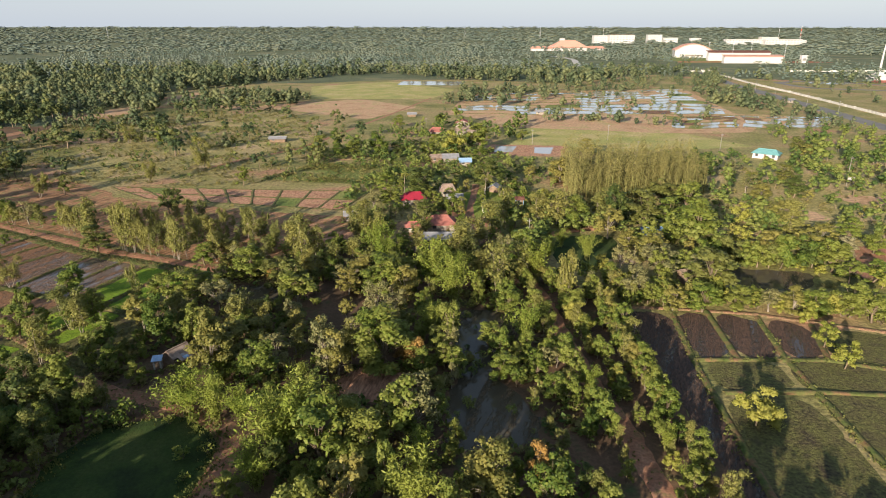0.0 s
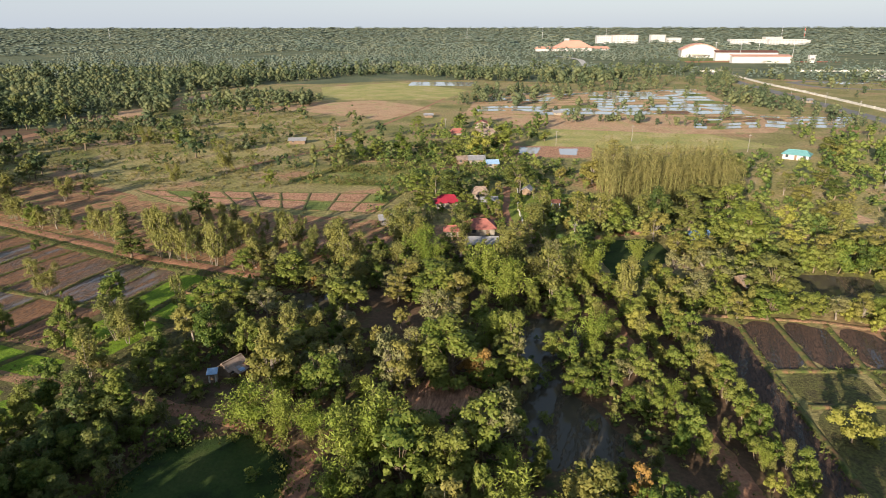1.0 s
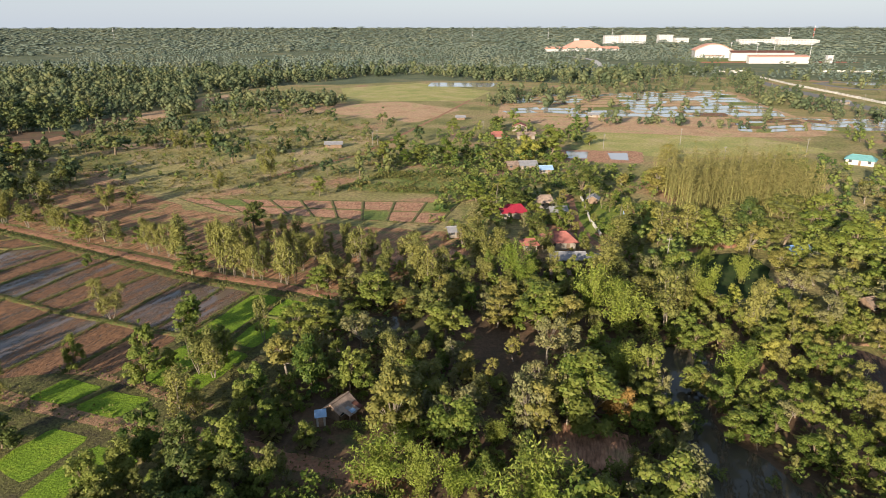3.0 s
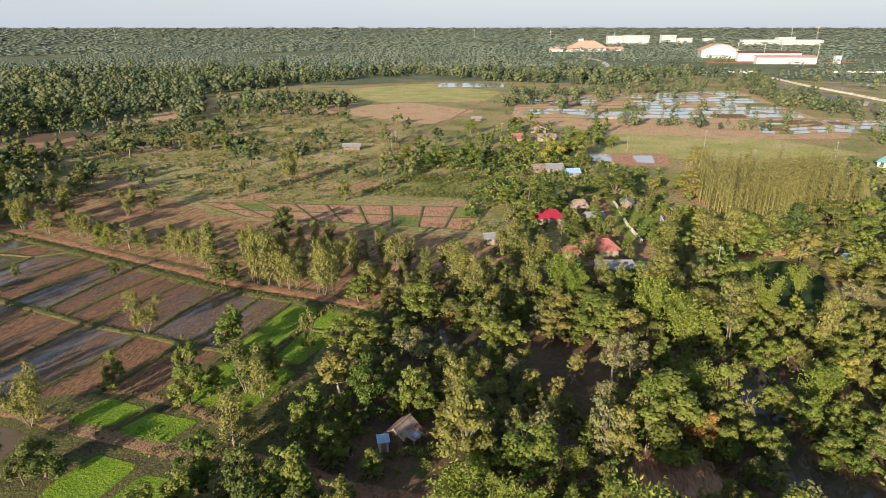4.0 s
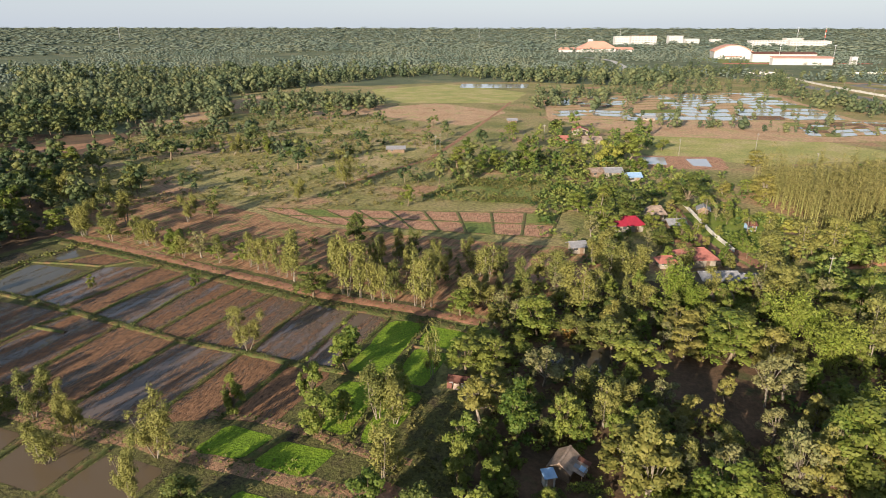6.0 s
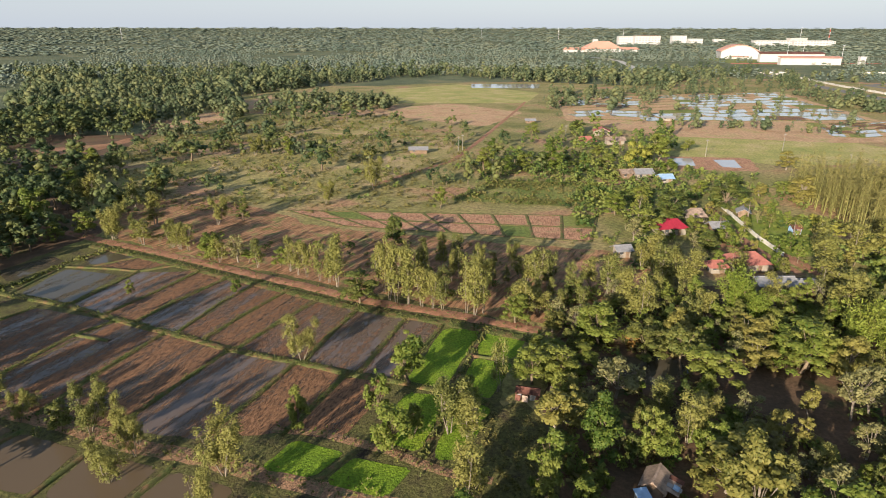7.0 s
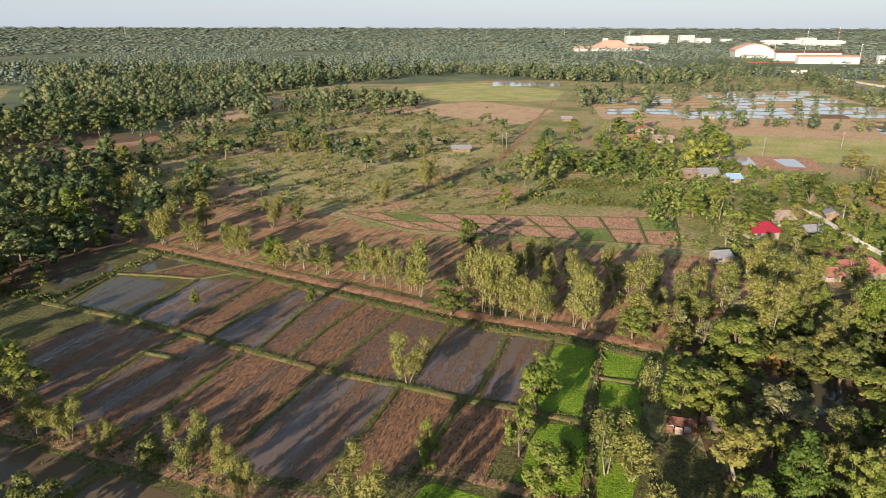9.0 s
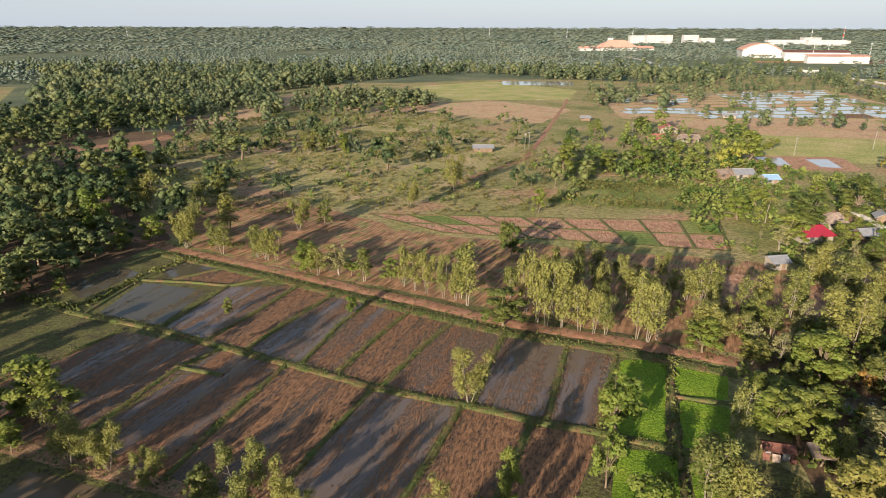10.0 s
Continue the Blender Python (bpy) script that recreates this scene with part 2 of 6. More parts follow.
# ---- mesh tools ----
def mesh_of(name, V, F, materials, index=None):
    """A mesh from vertex rows and a list of face arrays (rows of 3 or 4), quickly."""
    me = bpy.data.meshes.new(name)
    V = np.asarray(V, np.float32)
    F = [np.asarray(f, np.int32) for f in F if len(f)]
    sizes = np.concatenate([np.full(len(f), f.shape[1], np.int32) for f in F])
    me.vertices.add(len(V)); me.loops.add(int(sizes.sum())); me.polygons.add(len(sizes))
    me.vertices.foreach_set("co", V.ravel())
    me.loops.foreach_set("vertex_index", np.concatenate([f.ravel() for f in F]))
    me.polygons.foreach_set("loop_start", np.concatenate([[0], np.cumsum(sizes)[:-1]]).astype(np.int32))
    for m in materials:
        me.materials.append(m)
    if index is not None:
        me.polygons.foreach_set("material_index", np.asarray(index, np.int32))
    me.update(calc_edges=True)
    return me


def part(name, me, parent, label=""):
    ob = new(name, me)
    ob.parent = parent
    return tagged(ob, label)


def tubes(list_of):
    """Tapered tubes from (points, radii, sides) as vertices and quads."""
    V, F, k = [], [], 0
    for pts, radii, n in list_of:
        pts = np.asarray(pts, float)
        d = pts[-1] - pts[0]
        d /= np.linalg.norm(d) + 1e-9
        u = np.cross(d, [0.31, 0.95, 0.1] if abs(d[2]) > 0.9 else [0, 0, 1.0]); u /= np.linalg.norm(u)
        v = np.cross(d, u)
        ang = np.arange(n) * 2 * np.pi / n
        ring = np.cos(ang)[:, None] * u + np.sin(ang)[:, None] * v
        for p, r in zip(pts, radii):
            V.append(p + ring * r)
        for i in range(len(pts) - 1):
            for j in range(n):
                F.append((k + i * n + j, k + i * n + (j + 1) % n, k + (i + 1) * n + (j + 1) % n, k + (i + 1) * n + j))
        k += n * len(pts)
    return np.concatenate(V), np.array(F, int)


def leaves(rng, C, length, width, droop=0.0, up=0.5, out=None):
    """Folded diamond leaves or sprays at the places C, turned outwards along the rows of out where given."""
    n = len(C)
    d = rng.normal(size=(n, 3)); d[:, 2] = d[:, 2] * 0.6 - droop
    nrm = rng.normal(size=(n, 3)); nrm[:, 2] = np.abs(nrm[:, 2]) + up
    if out is not None:
        nrm = nrm * 0.55 + out * 1.15
        d -= nrm * (np.sum(d * nrm, 1) / np.sum(nrm * nrm, 1))[:, None] * 0.8
    d /= np.linalg.norm(d, axis=1)[:, None] + 1e-9
    v = np.cross(d, nrm); v /= np.linalg.norm(v, axis=1)[:, None] + 1e-9
    w = np.cross(v, d)
    s = rng.uniform(0.6, 1.4, (n, 1))
    L, W = length * s / 2, width * s / 2
    V = np.stack([C - d * L, C + v * W - w * W * 0.3, C + d * L, C - v * W - w * W * 0.3], 1).reshape(-1, 3)
    return V, np.arange(4 * n).reshape(n, 4)


def crown_points(rng, lobes, per, inner=0.45, outer=1.12):
    """Leaf places, dense on the ragged shell of each lobe (centre, radius, flatness), and the way that each faces."""
    out, way = [], []
    for c, r, flat in lobes:
        k = max(3, int(per * r * r))
        d = rng.normal(size=(k, 3)); d /= np.linalg.norm(d, axis=1)[:, None]
        d[:, 2] = np.where((d[:, 2] < -0.5) & (rng.uniform(size=k) < 0.6), -d[:, 2], d[:, 2])
        q = r * rng.uniform(inner, outer, (k, 1)) ** 0.7
        out.append(np.asarray(c) + d * q * [1, 1, flat]); way.append(d)
    return np.concatenate(out), np.concatenate(way)


def with_cores(rng, lobes, leaf_mesh, share):
    """Adds to the leaves a rough inner mass for each lobe, so that no light shows straight through."""
    g = (1 + 5 ** 0.5) / 2
    ico = np.array([(-1, g, 0), (1, g, 0), (-1, -g, 0), (1, -g, 0), (0, -1, g), (0, 1, g), (0, -1, -g), (0, 1, -g), (g, 0, -1), (g, 0, 1), (-g, 0, -1), (-g, 0, 1)]) / 1.9
    faces = np.array([(0, 11, 5), (0, 5, 1), (0, 1, 7), (0, 7, 10), (0, 10, 11), (1, 5, 9), (5, 11, 4), (11, 10, 2), (10, 7, 6), (7, 1, 8), (3, 9, 4), (3, 4, 2), (3, 2, 6), (3, 6, 8), (3, 8, 9), (4, 9, 5), (2, 4, 11), (6, 2, 10), (8, 6, 7), (9, 8, 1)])
    V, F, k = [leaf_mesh[0]], [], len(leaf_mesh[0])
    for c, r, flat in lobes:
        a = rng.uniform(0, 6.3)
        R = np.array([[math.cos(a), math.sin(a), 0], [-math.sin(a), math.cos(a), 0], [0.3, 0.2, 1]])
        V.append(np.asarray(c) + (ico * rng.uniform(0.72, 1.15, (12, 1))) @ R * r * share * [1, 1, flat])
        F.append(faces + k)
        k += 12
    return np.concatenate(V), leaf_mesh[1], np.concatenate(F)


def limb(a, b, bend, r0, r1, n=4):
    a, b = np.asarray(a, float), np.asarray(b, float)
    m = (a + b) / 2 + bend
    return ([a, m, b], [r0, (r0 + r1) / 2, r1], n)


def eucalyptus_form(seed, per=7.0, size=1.0, sides=5, stems=(1, 4), spread=(0.3, 1.5), low=0.17):
    """About 11 m: pale leaning stems that fork, loose tall crowns of small hanging sprays."""
    rng = np.random.default_rng(seed)
    T, lobes = [], []
    for s in range(rng.integers(*stems)):
        a = s * 2.1 + rng.uniform(-0.6, 0.6); lean = rng.uniform(*spread)
        base = np.array([0.25 * math.cos(a), 0.25 * math.sin(a), 0])
        top = base + [lean * math.cos(a), lean * math.sin(a), rng.uniform(8.0, 10.6)]
        T.append(limb(base, top, rng.normal(size=3) * [0.25, 0.25, 0], 0.1, 0.025, sides))
        for k in range(14):
            f = rng.uniform(low, 0.98)
            p = base + (top - base) * f
            b = rng.uniform(0, 6.3); r = rng.uniform(0.5, 1.7) * (1.2 - 0.65 * f)
            q = p + [r * math.cos(b), r * math.sin(b), rng.uniform(0.3, 1.3)]
            T.append(limb(p, q, [0, 0, -0.15], 0.045, 0.012, 3))
            lobes.append((q, rng.uniform(0.6, 1.12), rng.uniform(0.9, 1.5)))
        lobes.append((top, 0.75, 1.4))
    C, D = crown_points(rng, lobes, 74 * per / 7)
    return tubes(T), with_cores(rng, lobes, leaves(rng, C, 0.4 * size, 0.17 * size, 0.5, 0.35, D * 0.6), 0.42)


def broad_form(seed, per=7.0, size=1.0, tall=9.0, wide=3.6, sides=6, limbs=True, count=30, low=0.14, core=0.62):
    """A rounded, uneven crown of many ragged sprays, on a forking trunk."""
    rng = np.random.default_rng(seed)
    T, lobes = [], []
    fork = np.array([rng.normal() * 0.2, rng.normal() * 0.2, tall * 0.24])
    T.append(limb((0, 0, 0), fork, (0.05, 0.03, 0), 0.2, 0.15, sides))
    side = rng.uniform(0.75, 1.25, 2)
    for k in range(count):
        b = k * 2.4 + rng.uniform(-0.6, 0.6)
        f = rng.uniform(0.05, 1.0) ** 0.6
        z = tall * (low + (0.95 - low) * rng.uniform(0.0, 1.0) ** 0.8 * math.sqrt(max(0.05, 1 - 0.75 * f * f)))
        q = np.array([wide * 0.8 * f * math.cos(b) * side[0], wide * 0.8 * f * math.sin(b) * side[1], z])
        if limbs:
            T.append(limb(fork, q, (0, 0, 0.3), 0.07, 0.012, 3))
        lobes.append((q, rng.uniform(0.17, 0.36) * wide, rng.uniform(0.6, 0.95)))
    C, D = crown_points(rng, lobes, 105 * per / 7)
    return tubes(T), with_cores(rng, lobes, leaves(rng, C, 0.42 * size, 0.27 * size, 0.1, 0.5, D), core)


def simple_form(seed, tall, wide, low, n, size, long=0.62, lobes=11, bare=True, core=0.72, flat=(0.7, 1.05), full=False):
    """A tree for the middle distance: one stem and a lobed crown from low to the top."""
    rng = np.random.default_rng(seed)
    L = []
    for k in range(lobes):
        u = (k + 0.5) / lobes
        r = wide * math.sqrt(max(0.08, 1 - ((u - 0.36) / 0.68) ** 2)) * (rng.uniform(0.25, 0.52) if full else rng.uniform(0.3, 0.68)) * (0.5 if k == lobes - 1 else 1)
        b = k * 2.4 + rng.uniform(-0.5, 0.5)
        L.append(((r * math.cos(b), r * math.sin(b), tall * (low + (0.88 - low) * u) * rng.uniform(0.9, 1.08)), wide * (rng.uniform(0.4, 0.66) if full else rng.uniform(0.34, 0.56)), rng.uniform(*flat)))
    C, D = crown_points(rng, L, n / sum(x[1] ** 2 for x in L), *((0.7, 1.08) if full else ()))
    top = (rng.normal() * 0.2, rng.normal() * 0.2, tall * 0.7)
    T = tubes([([(0, 0, 0), top], [0.15, 0.05], 4)]) if bare else (np.zeros((0, 3)), np.zeros((0, 4), int))
    crown = leaves(rng, C, size, size * long, 0.15, 0.25, D)
    return T, with_cores(rng, L, crown, core) if core else crown


def slender_form(seed, per=7.0, size=1.0, sides=5):
    """About 9 m: one straight trunk, a narrow crown of large upright leaves."""
    rng = np.random.default_rng(seed)
    T = [limb((0, 0, 0), (rng.normal() * 0.2, rng.normal() * 0.2, 8.3), (0.1, 0, 0), 0.14, 0.03, sides)]
    lobes = []
    for k in range(15):
        f = rng.uniform(0.28, 0.98); b = k * 2.4
        r = 1.35 * (1.25 - f) * rng.uniform(0.6, 1.1) + 0.25
        p = np.array([0, 0, 8.3 * f]); q = p + [r * math.cos(b), r * math.sin(b), 0.35]
        T.append(limb(p - [0, 0, 0.4], q, (0, 0, 0), 0.04, 0.012, 3))
        lobes.append((q, rng.uniform(0.55, 0.95), 0.95))
    C, D = crown_points(rng, lobes, 44 * per / 7)
    return tubes(T), leaves(rng, C, 0.6 * size, 0.4 * size, 0.1, 0.6, D)


def bamboo_form(seed, per=7.0, size=1.0):
    """About 8.5 m: culms that rise together, spread and arch over, feathered with fine leaves."""
    rng = np.random.default_rng(seed)
    T, C = [], []
    for k in range(22):
        a = rng.uniform(0, 6.3); r0 = rng.uniform(0, 0.7); out = rng.uniform(0.6, 3.6); h = rng.uniform(6.2, 9.0) - 0.35 * out
        p0 = np.array([r0 * math.cos(a), r0 * math.sin(a), 0])
        s = np.linspace(0, 1, 6)[:, None]
        pts = p0 + np.concatenate([out * s ** 2.2 * math.cos(a), out * s ** 2.2 * math.sin(a), h * (1.25 * s - 0.27 * s ** 3)], 1)
        T.append((pts, np.linspace(0.05, 0.012, 6), 3))
        m = int(27 * per)
        f = rng.uniform(0.1, 1.0, m) ** 0.7
        x = np.stack([np.interp(f, s[:, 0], pts[:, i]) for i in range(3)], 1)
        C.append(x + rng.normal(size=(m, 3)) * [0.38, 0.38, 0.32])
    return tubes(T), leaves(rng, np.concatenate(C), 0.38 * size, 0.12 * size, 0.45, 0.3)


def shrub_form(seed, per=7.0, size=1.0):
    """About 2 m: a many-stemmed bush."""
    rng = np.random.default_rng(seed)
    T, lobes = [], []
    for k in range(6):
        b = k * 1.05 + rng.uniform(-0.3, 0.3); r = rng.uniform(0.3, 0.95)
        q = np.array([r * math.cos(b), r * math.sin(b), rng.uniform(0.8, 1.6)])
        T.append(limb((0.05 * math.cos(b), 0.05 * math.sin(b), 0), q, (0, 0, 0.1), 0.04, 0.012, 3))
        lobes.append((q, rng.uniform(0.4, 0.7), 0.85))
    return tubes(T), leaves(rng, crown_points(rng, lobes, 60 * per / 7)[0], 0.42 * size, 0.26 * size, 0.1, 0.6)


def palm_form(seed):
    """About 8 m: a bare ringed stem and a head of arching fronds with hanging leaflets."""
    rng = np.random.default_rng(seed)
    top = np.array([0.5, 0.2, 7.2])
    T = [([(0, 0, 0), (0.1, 0.05, 3.5), top], [0.17, 0.13, 0.11], 6)]
    V, k = [], 0
    for i in range(16):
        a = i * 2.4; out = rng.uniform(1.5, 2.4); up = rng.uniform(-0.4, 1.3)
        s = np.linspace(0, 1, 9)
        P = top + np.stack([out * s * math.cos(a), out * s * math.sin(a), up * s * 1.6 - (1.0 + 0.5 * up) * s * s * 1.5], 1)
        T.append((P[::4], [0.035, 0.025, 0.01], 3))
        side = np.array([-math.sin(a), math.cos(a), 0])
        for j in range(1, 9):
            w = 0.75 * math.sin(math.pi * (0.15 + 0.8 * s[j])) 
            for d in (-1, 1):
                V += [P[j], P[j] + side * d * w * 0.5 + [0.06 * math.cos(a), 0.06 * math.sin(a), -0.06], P[j] + side * d * w + [0.1 * math.cos(a), 0.1 * math.sin(a), -0.35], P[j] + side * d * w * 0.45 + [-0.12 * math.cos(a), -0.12 * math.sin(a), -0.1]]
    V = np.array(V)
    return tubes(T), (V, np.arange(len(V)).reshape(-1, 4))


class Kind:
    """A kind of plant: a few grown forms, each built once and then copied."""
    def __init__(self, name, forms, bark, foliage, label, category, group):
        self.made, self.n = [], 0
        self.name, self.label, self.category, self.group = name, label, category, group
        for (TV, TF), (LV, *LF) in forms:
            self.made.append([mesh_of(name + "_trunk", TV, [TF], [bark]), mesh_of(name + "_crown", LV, LF, [foliage]), None, float(LV[:, 2].max()), 2.1 * float(np.quantile(np.hypot(LV[:, 0], LV[:, 1]), 0.93))])

    def plant(self, x, y, tall=9.0, turn=0.0, z=0.0, stretch=1.0, label="", wide=0.0):
        f = self.made[self.n % len(self.made)]
        self.n += 1
        scale = tall / f[3]
        across = min(max(wide / f[4], 0.6 * scale), 1.7 * scale) if wide else scale
        m = Matrix.Translation((x, y, z - 0.05)) @ Matrix.Rotation(turn, 4, "Z") @ Matrix.Diagonal((across, across, scale * stretch, 1))
        if f[2] is None:
            f[2] = tagged(new(self.name), self.label, self.category, self.group)
            stem = part("stem" if self.category == "bamboo" else "trunk", f[0], f[2])
            if self.category == "bamboo":
                tagged(stem, kind="stuff")
            part("crown", f[1], f[2])
            f[2].matrix_basis = m
            ob = f[2]
        else:
            ob = copy_thing(f[2], Matrix.Identity(4))
            ob.matrix_basis = m
        return tagged(ob, label)


def many(name, forms, places, materials, label, category):
    """Plants that nobody could count, as one joined object. places: rows of form, x, y, z, scale, stretch, turn."""
    Vs, quads, tris, ix, k = [], [], [], [], 0
    for row in places:
        (TV, TF), (LV, LF, *core) = forms[int(row[0])]
        c, s = math.cos(row[6]), math.sin(row[6])
        R = np.array([[c, -s, 0], [s, c, 0], [0, 0, row[5]]]).T * row[4]
        V = np.concatenate([TV, LV]) @ R + np.array(row[1:4])
        Vs.append(V)
        quads += [TF + k, LF + k + len(TV)]
        tris += [f + k + len(TV) for f in core]
        ix += [np.zeros(len(TF), int), np.ones(len(LF), int)]
        k += len(V)
    ix.append(np.ones(sum(map(len, tris)), int))
    me = mesh_of(name, np.concatenate(Vs), [np.concatenate(quads)] + ([np.concatenate(tris)] if tris else []), materials, np.concatenate(ix))
    return tagged(new(name, me), label, category, kind="stuff")


def inside(P, poly):
    """Which of the points P lie in a polygon."""
    P, q = np.asarray(P, float), np.asarray(poly, float)
    r = np.zeros(len(P), bool)
    for (x0, y0), (x1, y1) in zip(q, np.roll(q, -1, 0)):
        hit = (y0 > P[:, 1]) != (y1 > P[:, 1])
        r ^= hit & (P[:, 0] < (x1 - x0) * (P[:, 1] - y0) / (y1 - y0 + 1e-12) + x0)
    return r


def near_line(P, line, d):
    P, q = np.asarray(P, float), np.asarray(line, float)
    best = np.full(len(P), 1e9)
    for a, b in zip(q[:-1], q[1:]):
        t = np.clip(((P - a) @ (b - a)) / ((b - a) @ (b - a)), 0, 1)
        best = np.minimum(best, np.linalg.norm(P - a - t[:, None] * (b - a), axis=1))
    return best < d


def scatter(seed, poly, step, jitter=0.42):
    rng = np.random.default_rng(seed)
    q = np.asarray(poly, float)
    xs, ys = np.arange(q[:, 0].min(), q[:, 0].max(), step), np.arange(q[:, 1].min(), q[:, 1].max(), step * 0.87)
    P = np.array([(x + (step / 2 if j % 2 else 0), y) for j, y in enumerate(ys) for x in xs])
    P = P + rng.uniform(-jitter, jitter, P.shape) * step
    return P[inside(P, q)]


def softened(poly, seed=0, cut=2.5, wobble=0.35):
    """A polygon with its corners cut and its edges a little uneven, as on real ground."""
    q = np.asarray(poly, float)
    for c in (cut, cut * 0.4):
        n = np.roll(q, -1, 0)
        f = np.minimum(0.25, c / (np.linalg.norm(n - q, axis=1) + 1e-9))[:, None]
        q = np.stack([q + (n - q) * f, n - (n - q) * f], 1).reshape(-1, 2)
    out = []
    for a, b in zip(q, np.roll(q, -1, 0)):
        k = max(1, int(np.linalg.norm(b - a) / 2.0))
        out += [a + (b - a) * i / k for i in range(k)]
    r = np.random.default_rng(seed + len(out))
    return np.array(out) + r.normal(size=(len(out), 2)) * wobble


def sheet(name, poly, z, material, label, category, kind="structure", soft=True):
    """A flat plot of ground."""
    bm = bmesh.new()
    vs = [bm.verts.new((x, y, z)) for x, y in (softened(poly) if soft else poly)]
    bm.faces.new(vs)
    bmesh.ops.triangulate(bm, faces=bm.faces)
    bmesh.ops.recalc_face_normals(bm, faces=bm.faces)
    bm.faces.ensure_lookup_table()
    if bm.faces[0].normal.z < 0:
        bmesh.ops.reverse_faces(bm, faces=bm.faces)
    me = bpy.data.meshes.new(name)
    bm.to_mesh(me); bm.free()
    me.materials.append(material)
    return tagged(new(name, me), label, category, kind=kind)


def ridge(name, line, width, height, material, label, category, seed=0, z=0.0, kind="structure"):
    """A low earth bank or a track along a line, with uneven edges."""
    rng = np.random.default_rng(seed)
    q = np.asarray(line, float)
    seg = np.linalg.norm(np.diff(q, axis=0), axis=1)
    at = np.concatenate([[0], np.cumsum(seg)])
    n = max(2, int(at[-1] / 1.6))
    s = np.linspace(0, at[-1], n)
    P = np.stack([np.interp(s, at, q[:, 0]), np.interp(s, at, q[:, 1])], 1)
    d = np.gradient(P, axis=0); d /= np.linalg.norm(d, axis=1)[:, None]
    nn = np.stack([-d[:, 1], d[:, 0]], 1)
    V = []
    for off, h in ((-0.5, -0.06), (-0.33, 0.75), (-0.12, 1.0), (0.12, 0.97), (0.33, 0.72), (0.5, -0.06)):
        o = off * width * (1 + rng.normal(size=n) * 0.10)
        V.append(np.concatenate([P + nn * o[:, None], (z + height * h * (1 + rng.normal(size=n) * 0.12))[:, None]], 1))
    V = np.stack(V, 1).reshape(-1, 3)
    F = [(i * 6 + j, (i + 1) * 6 + j, (i + 1) * 6 + j + 1, i * 6 + j + 1) for i in range(n - 1) for j in range(5)]
    me = mesh_of(name, V, [np.array(F)[:, ::-1]], [material])
    return tagged(new(name, me), label, category, kind=kind)


M_wall = plain("whitewashed_wall", (0.25, 0.22, 0.18), 0.85, wear=0.2)
M_white = plain("white_render", (0.41, 0.405, 0.395), 0.8, wear=0.08, scale=0.05)
M_wood = plain("weathered_boards", (0.2, 0.14, 0.095), 0.85, wear=0.4)
M_tin = plain("rusty_tin", (0.36, 0.27, 0.21), 0.55, 0.3, 0.5, 0.9)
M_grey = plain("grey_roof_sheet", (0.27, 0.27, 0.28), 0.6, 0.2, 0.25)
M_blue = plain("blue_roof_sheet", (0.28, 0.42, 0.6), 0.45, 0.1, 0.2)
M_crimson = plain("crimson_roof_sheet", (0.27, 0.02, 0.04), 0.7, 0.0, 0.2)
M_brick = plain("faded_red_roof", (0.33, 0.125, 0.1), 0.85, 0.0, 0.25)
M_salmon = plain("orange_roof_sheet", (0.5, 0.27, 0.2), 0.7, 0.0, 0.12, 0.06)
M_teal = plain("turquoise_roof", (0.14, 0.32, 0.32), 0.6, 0.0, 0.2)
M_rust = plain("rusty_red_roof", (0.17, 0.075, 0.055), 0.8, 0.1, 0.6)
M_glass = plain("dark_window", (0.05, 0.055, 0.06), 0.15, 0.0, 0.1)
M_chalk = plain("weathered_limewash", (0.52, 0.5, 0.45), 0.9, wear=0.4, scale=0.4)
M_concrete = plain("pale_concrete", (0.45, 0.43, 0.39), 0.85, 0.0, 0.2)
M_asphalt = plain("grey_asphalt", (0.17, 0.165, 0.16), 0.9, 0.0, 0.2, 0.1)
M_post = plain("concrete_post", (0.24, 0.225, 0.2), 0.85, 0.0, 0.2)
M_steel = plain("galvanised_steel", (0.55, 0.56, 0.57), 0.45, 0.6, 0.15)
M_mast_red = plain("red_mast_paint", (0.55, 0.09, 0.06), 0.6, 0.0, 0.1)
M_track = plain("red_running_track", (0.48, 0.16, 0.1), 0.85, 0.0, 0.1, 0.05)
M_cloth = plain("blue_tarpaulin", (0.16, 0.28, 0.5), 0.5, 0.0, 0.2)


def hexa(bm, pts):
    """A closed block from 8 corners: four below, four above, in the same order."""
    v = [bm.verts.new(p) for p in pts]
    for f in ((3, 2, 1, 0), (4, 5, 6, 7), (0, 1, 5, 4), (1, 2, 6, 5), (2, 3, 7, 6), (3, 0, 4, 7)):
        bm.faces.new([v[i] for i in f])


def block(bm, x0, x1, y0, y1, z0, z1, tx=0.0, ty=0.0):
    hexa(bm, [(x0, y0, z0), (x1, y0, z0), (x1, y1, z0), (x0, y1, z0), (x0 + tx, y0 + ty, z1), (x1 - tx, y0 + ty, z1), (x1 - tx, y1 - ty, z1), (x0 + tx, y1 - ty, z1)])


def prism(bm, outline, y0, y1):
    """A closed outline in x and z, drawn out from y0 to y1."""
    a, b = [bm.verts.new((x, y0, z)) for x, z in outline], [bm.verts.new((x, y1, z)) for x, z in outline]
    bm.faces.new(a); bm.faces.new(b[::-1])
    for i in range(len(a)):
        j = (i + 1) % len(a)
        bm.faces.new((a[i], b[i], b[j], a[j]))


def baked(name, bm, material):
    me = bpy.data.meshes.new(name)
    bmesh.ops.recalc_face_normals(bm, faces=bm.faces)
    bm.to_mesh(me); bm.free()
    me.materials.append(material)
    return me


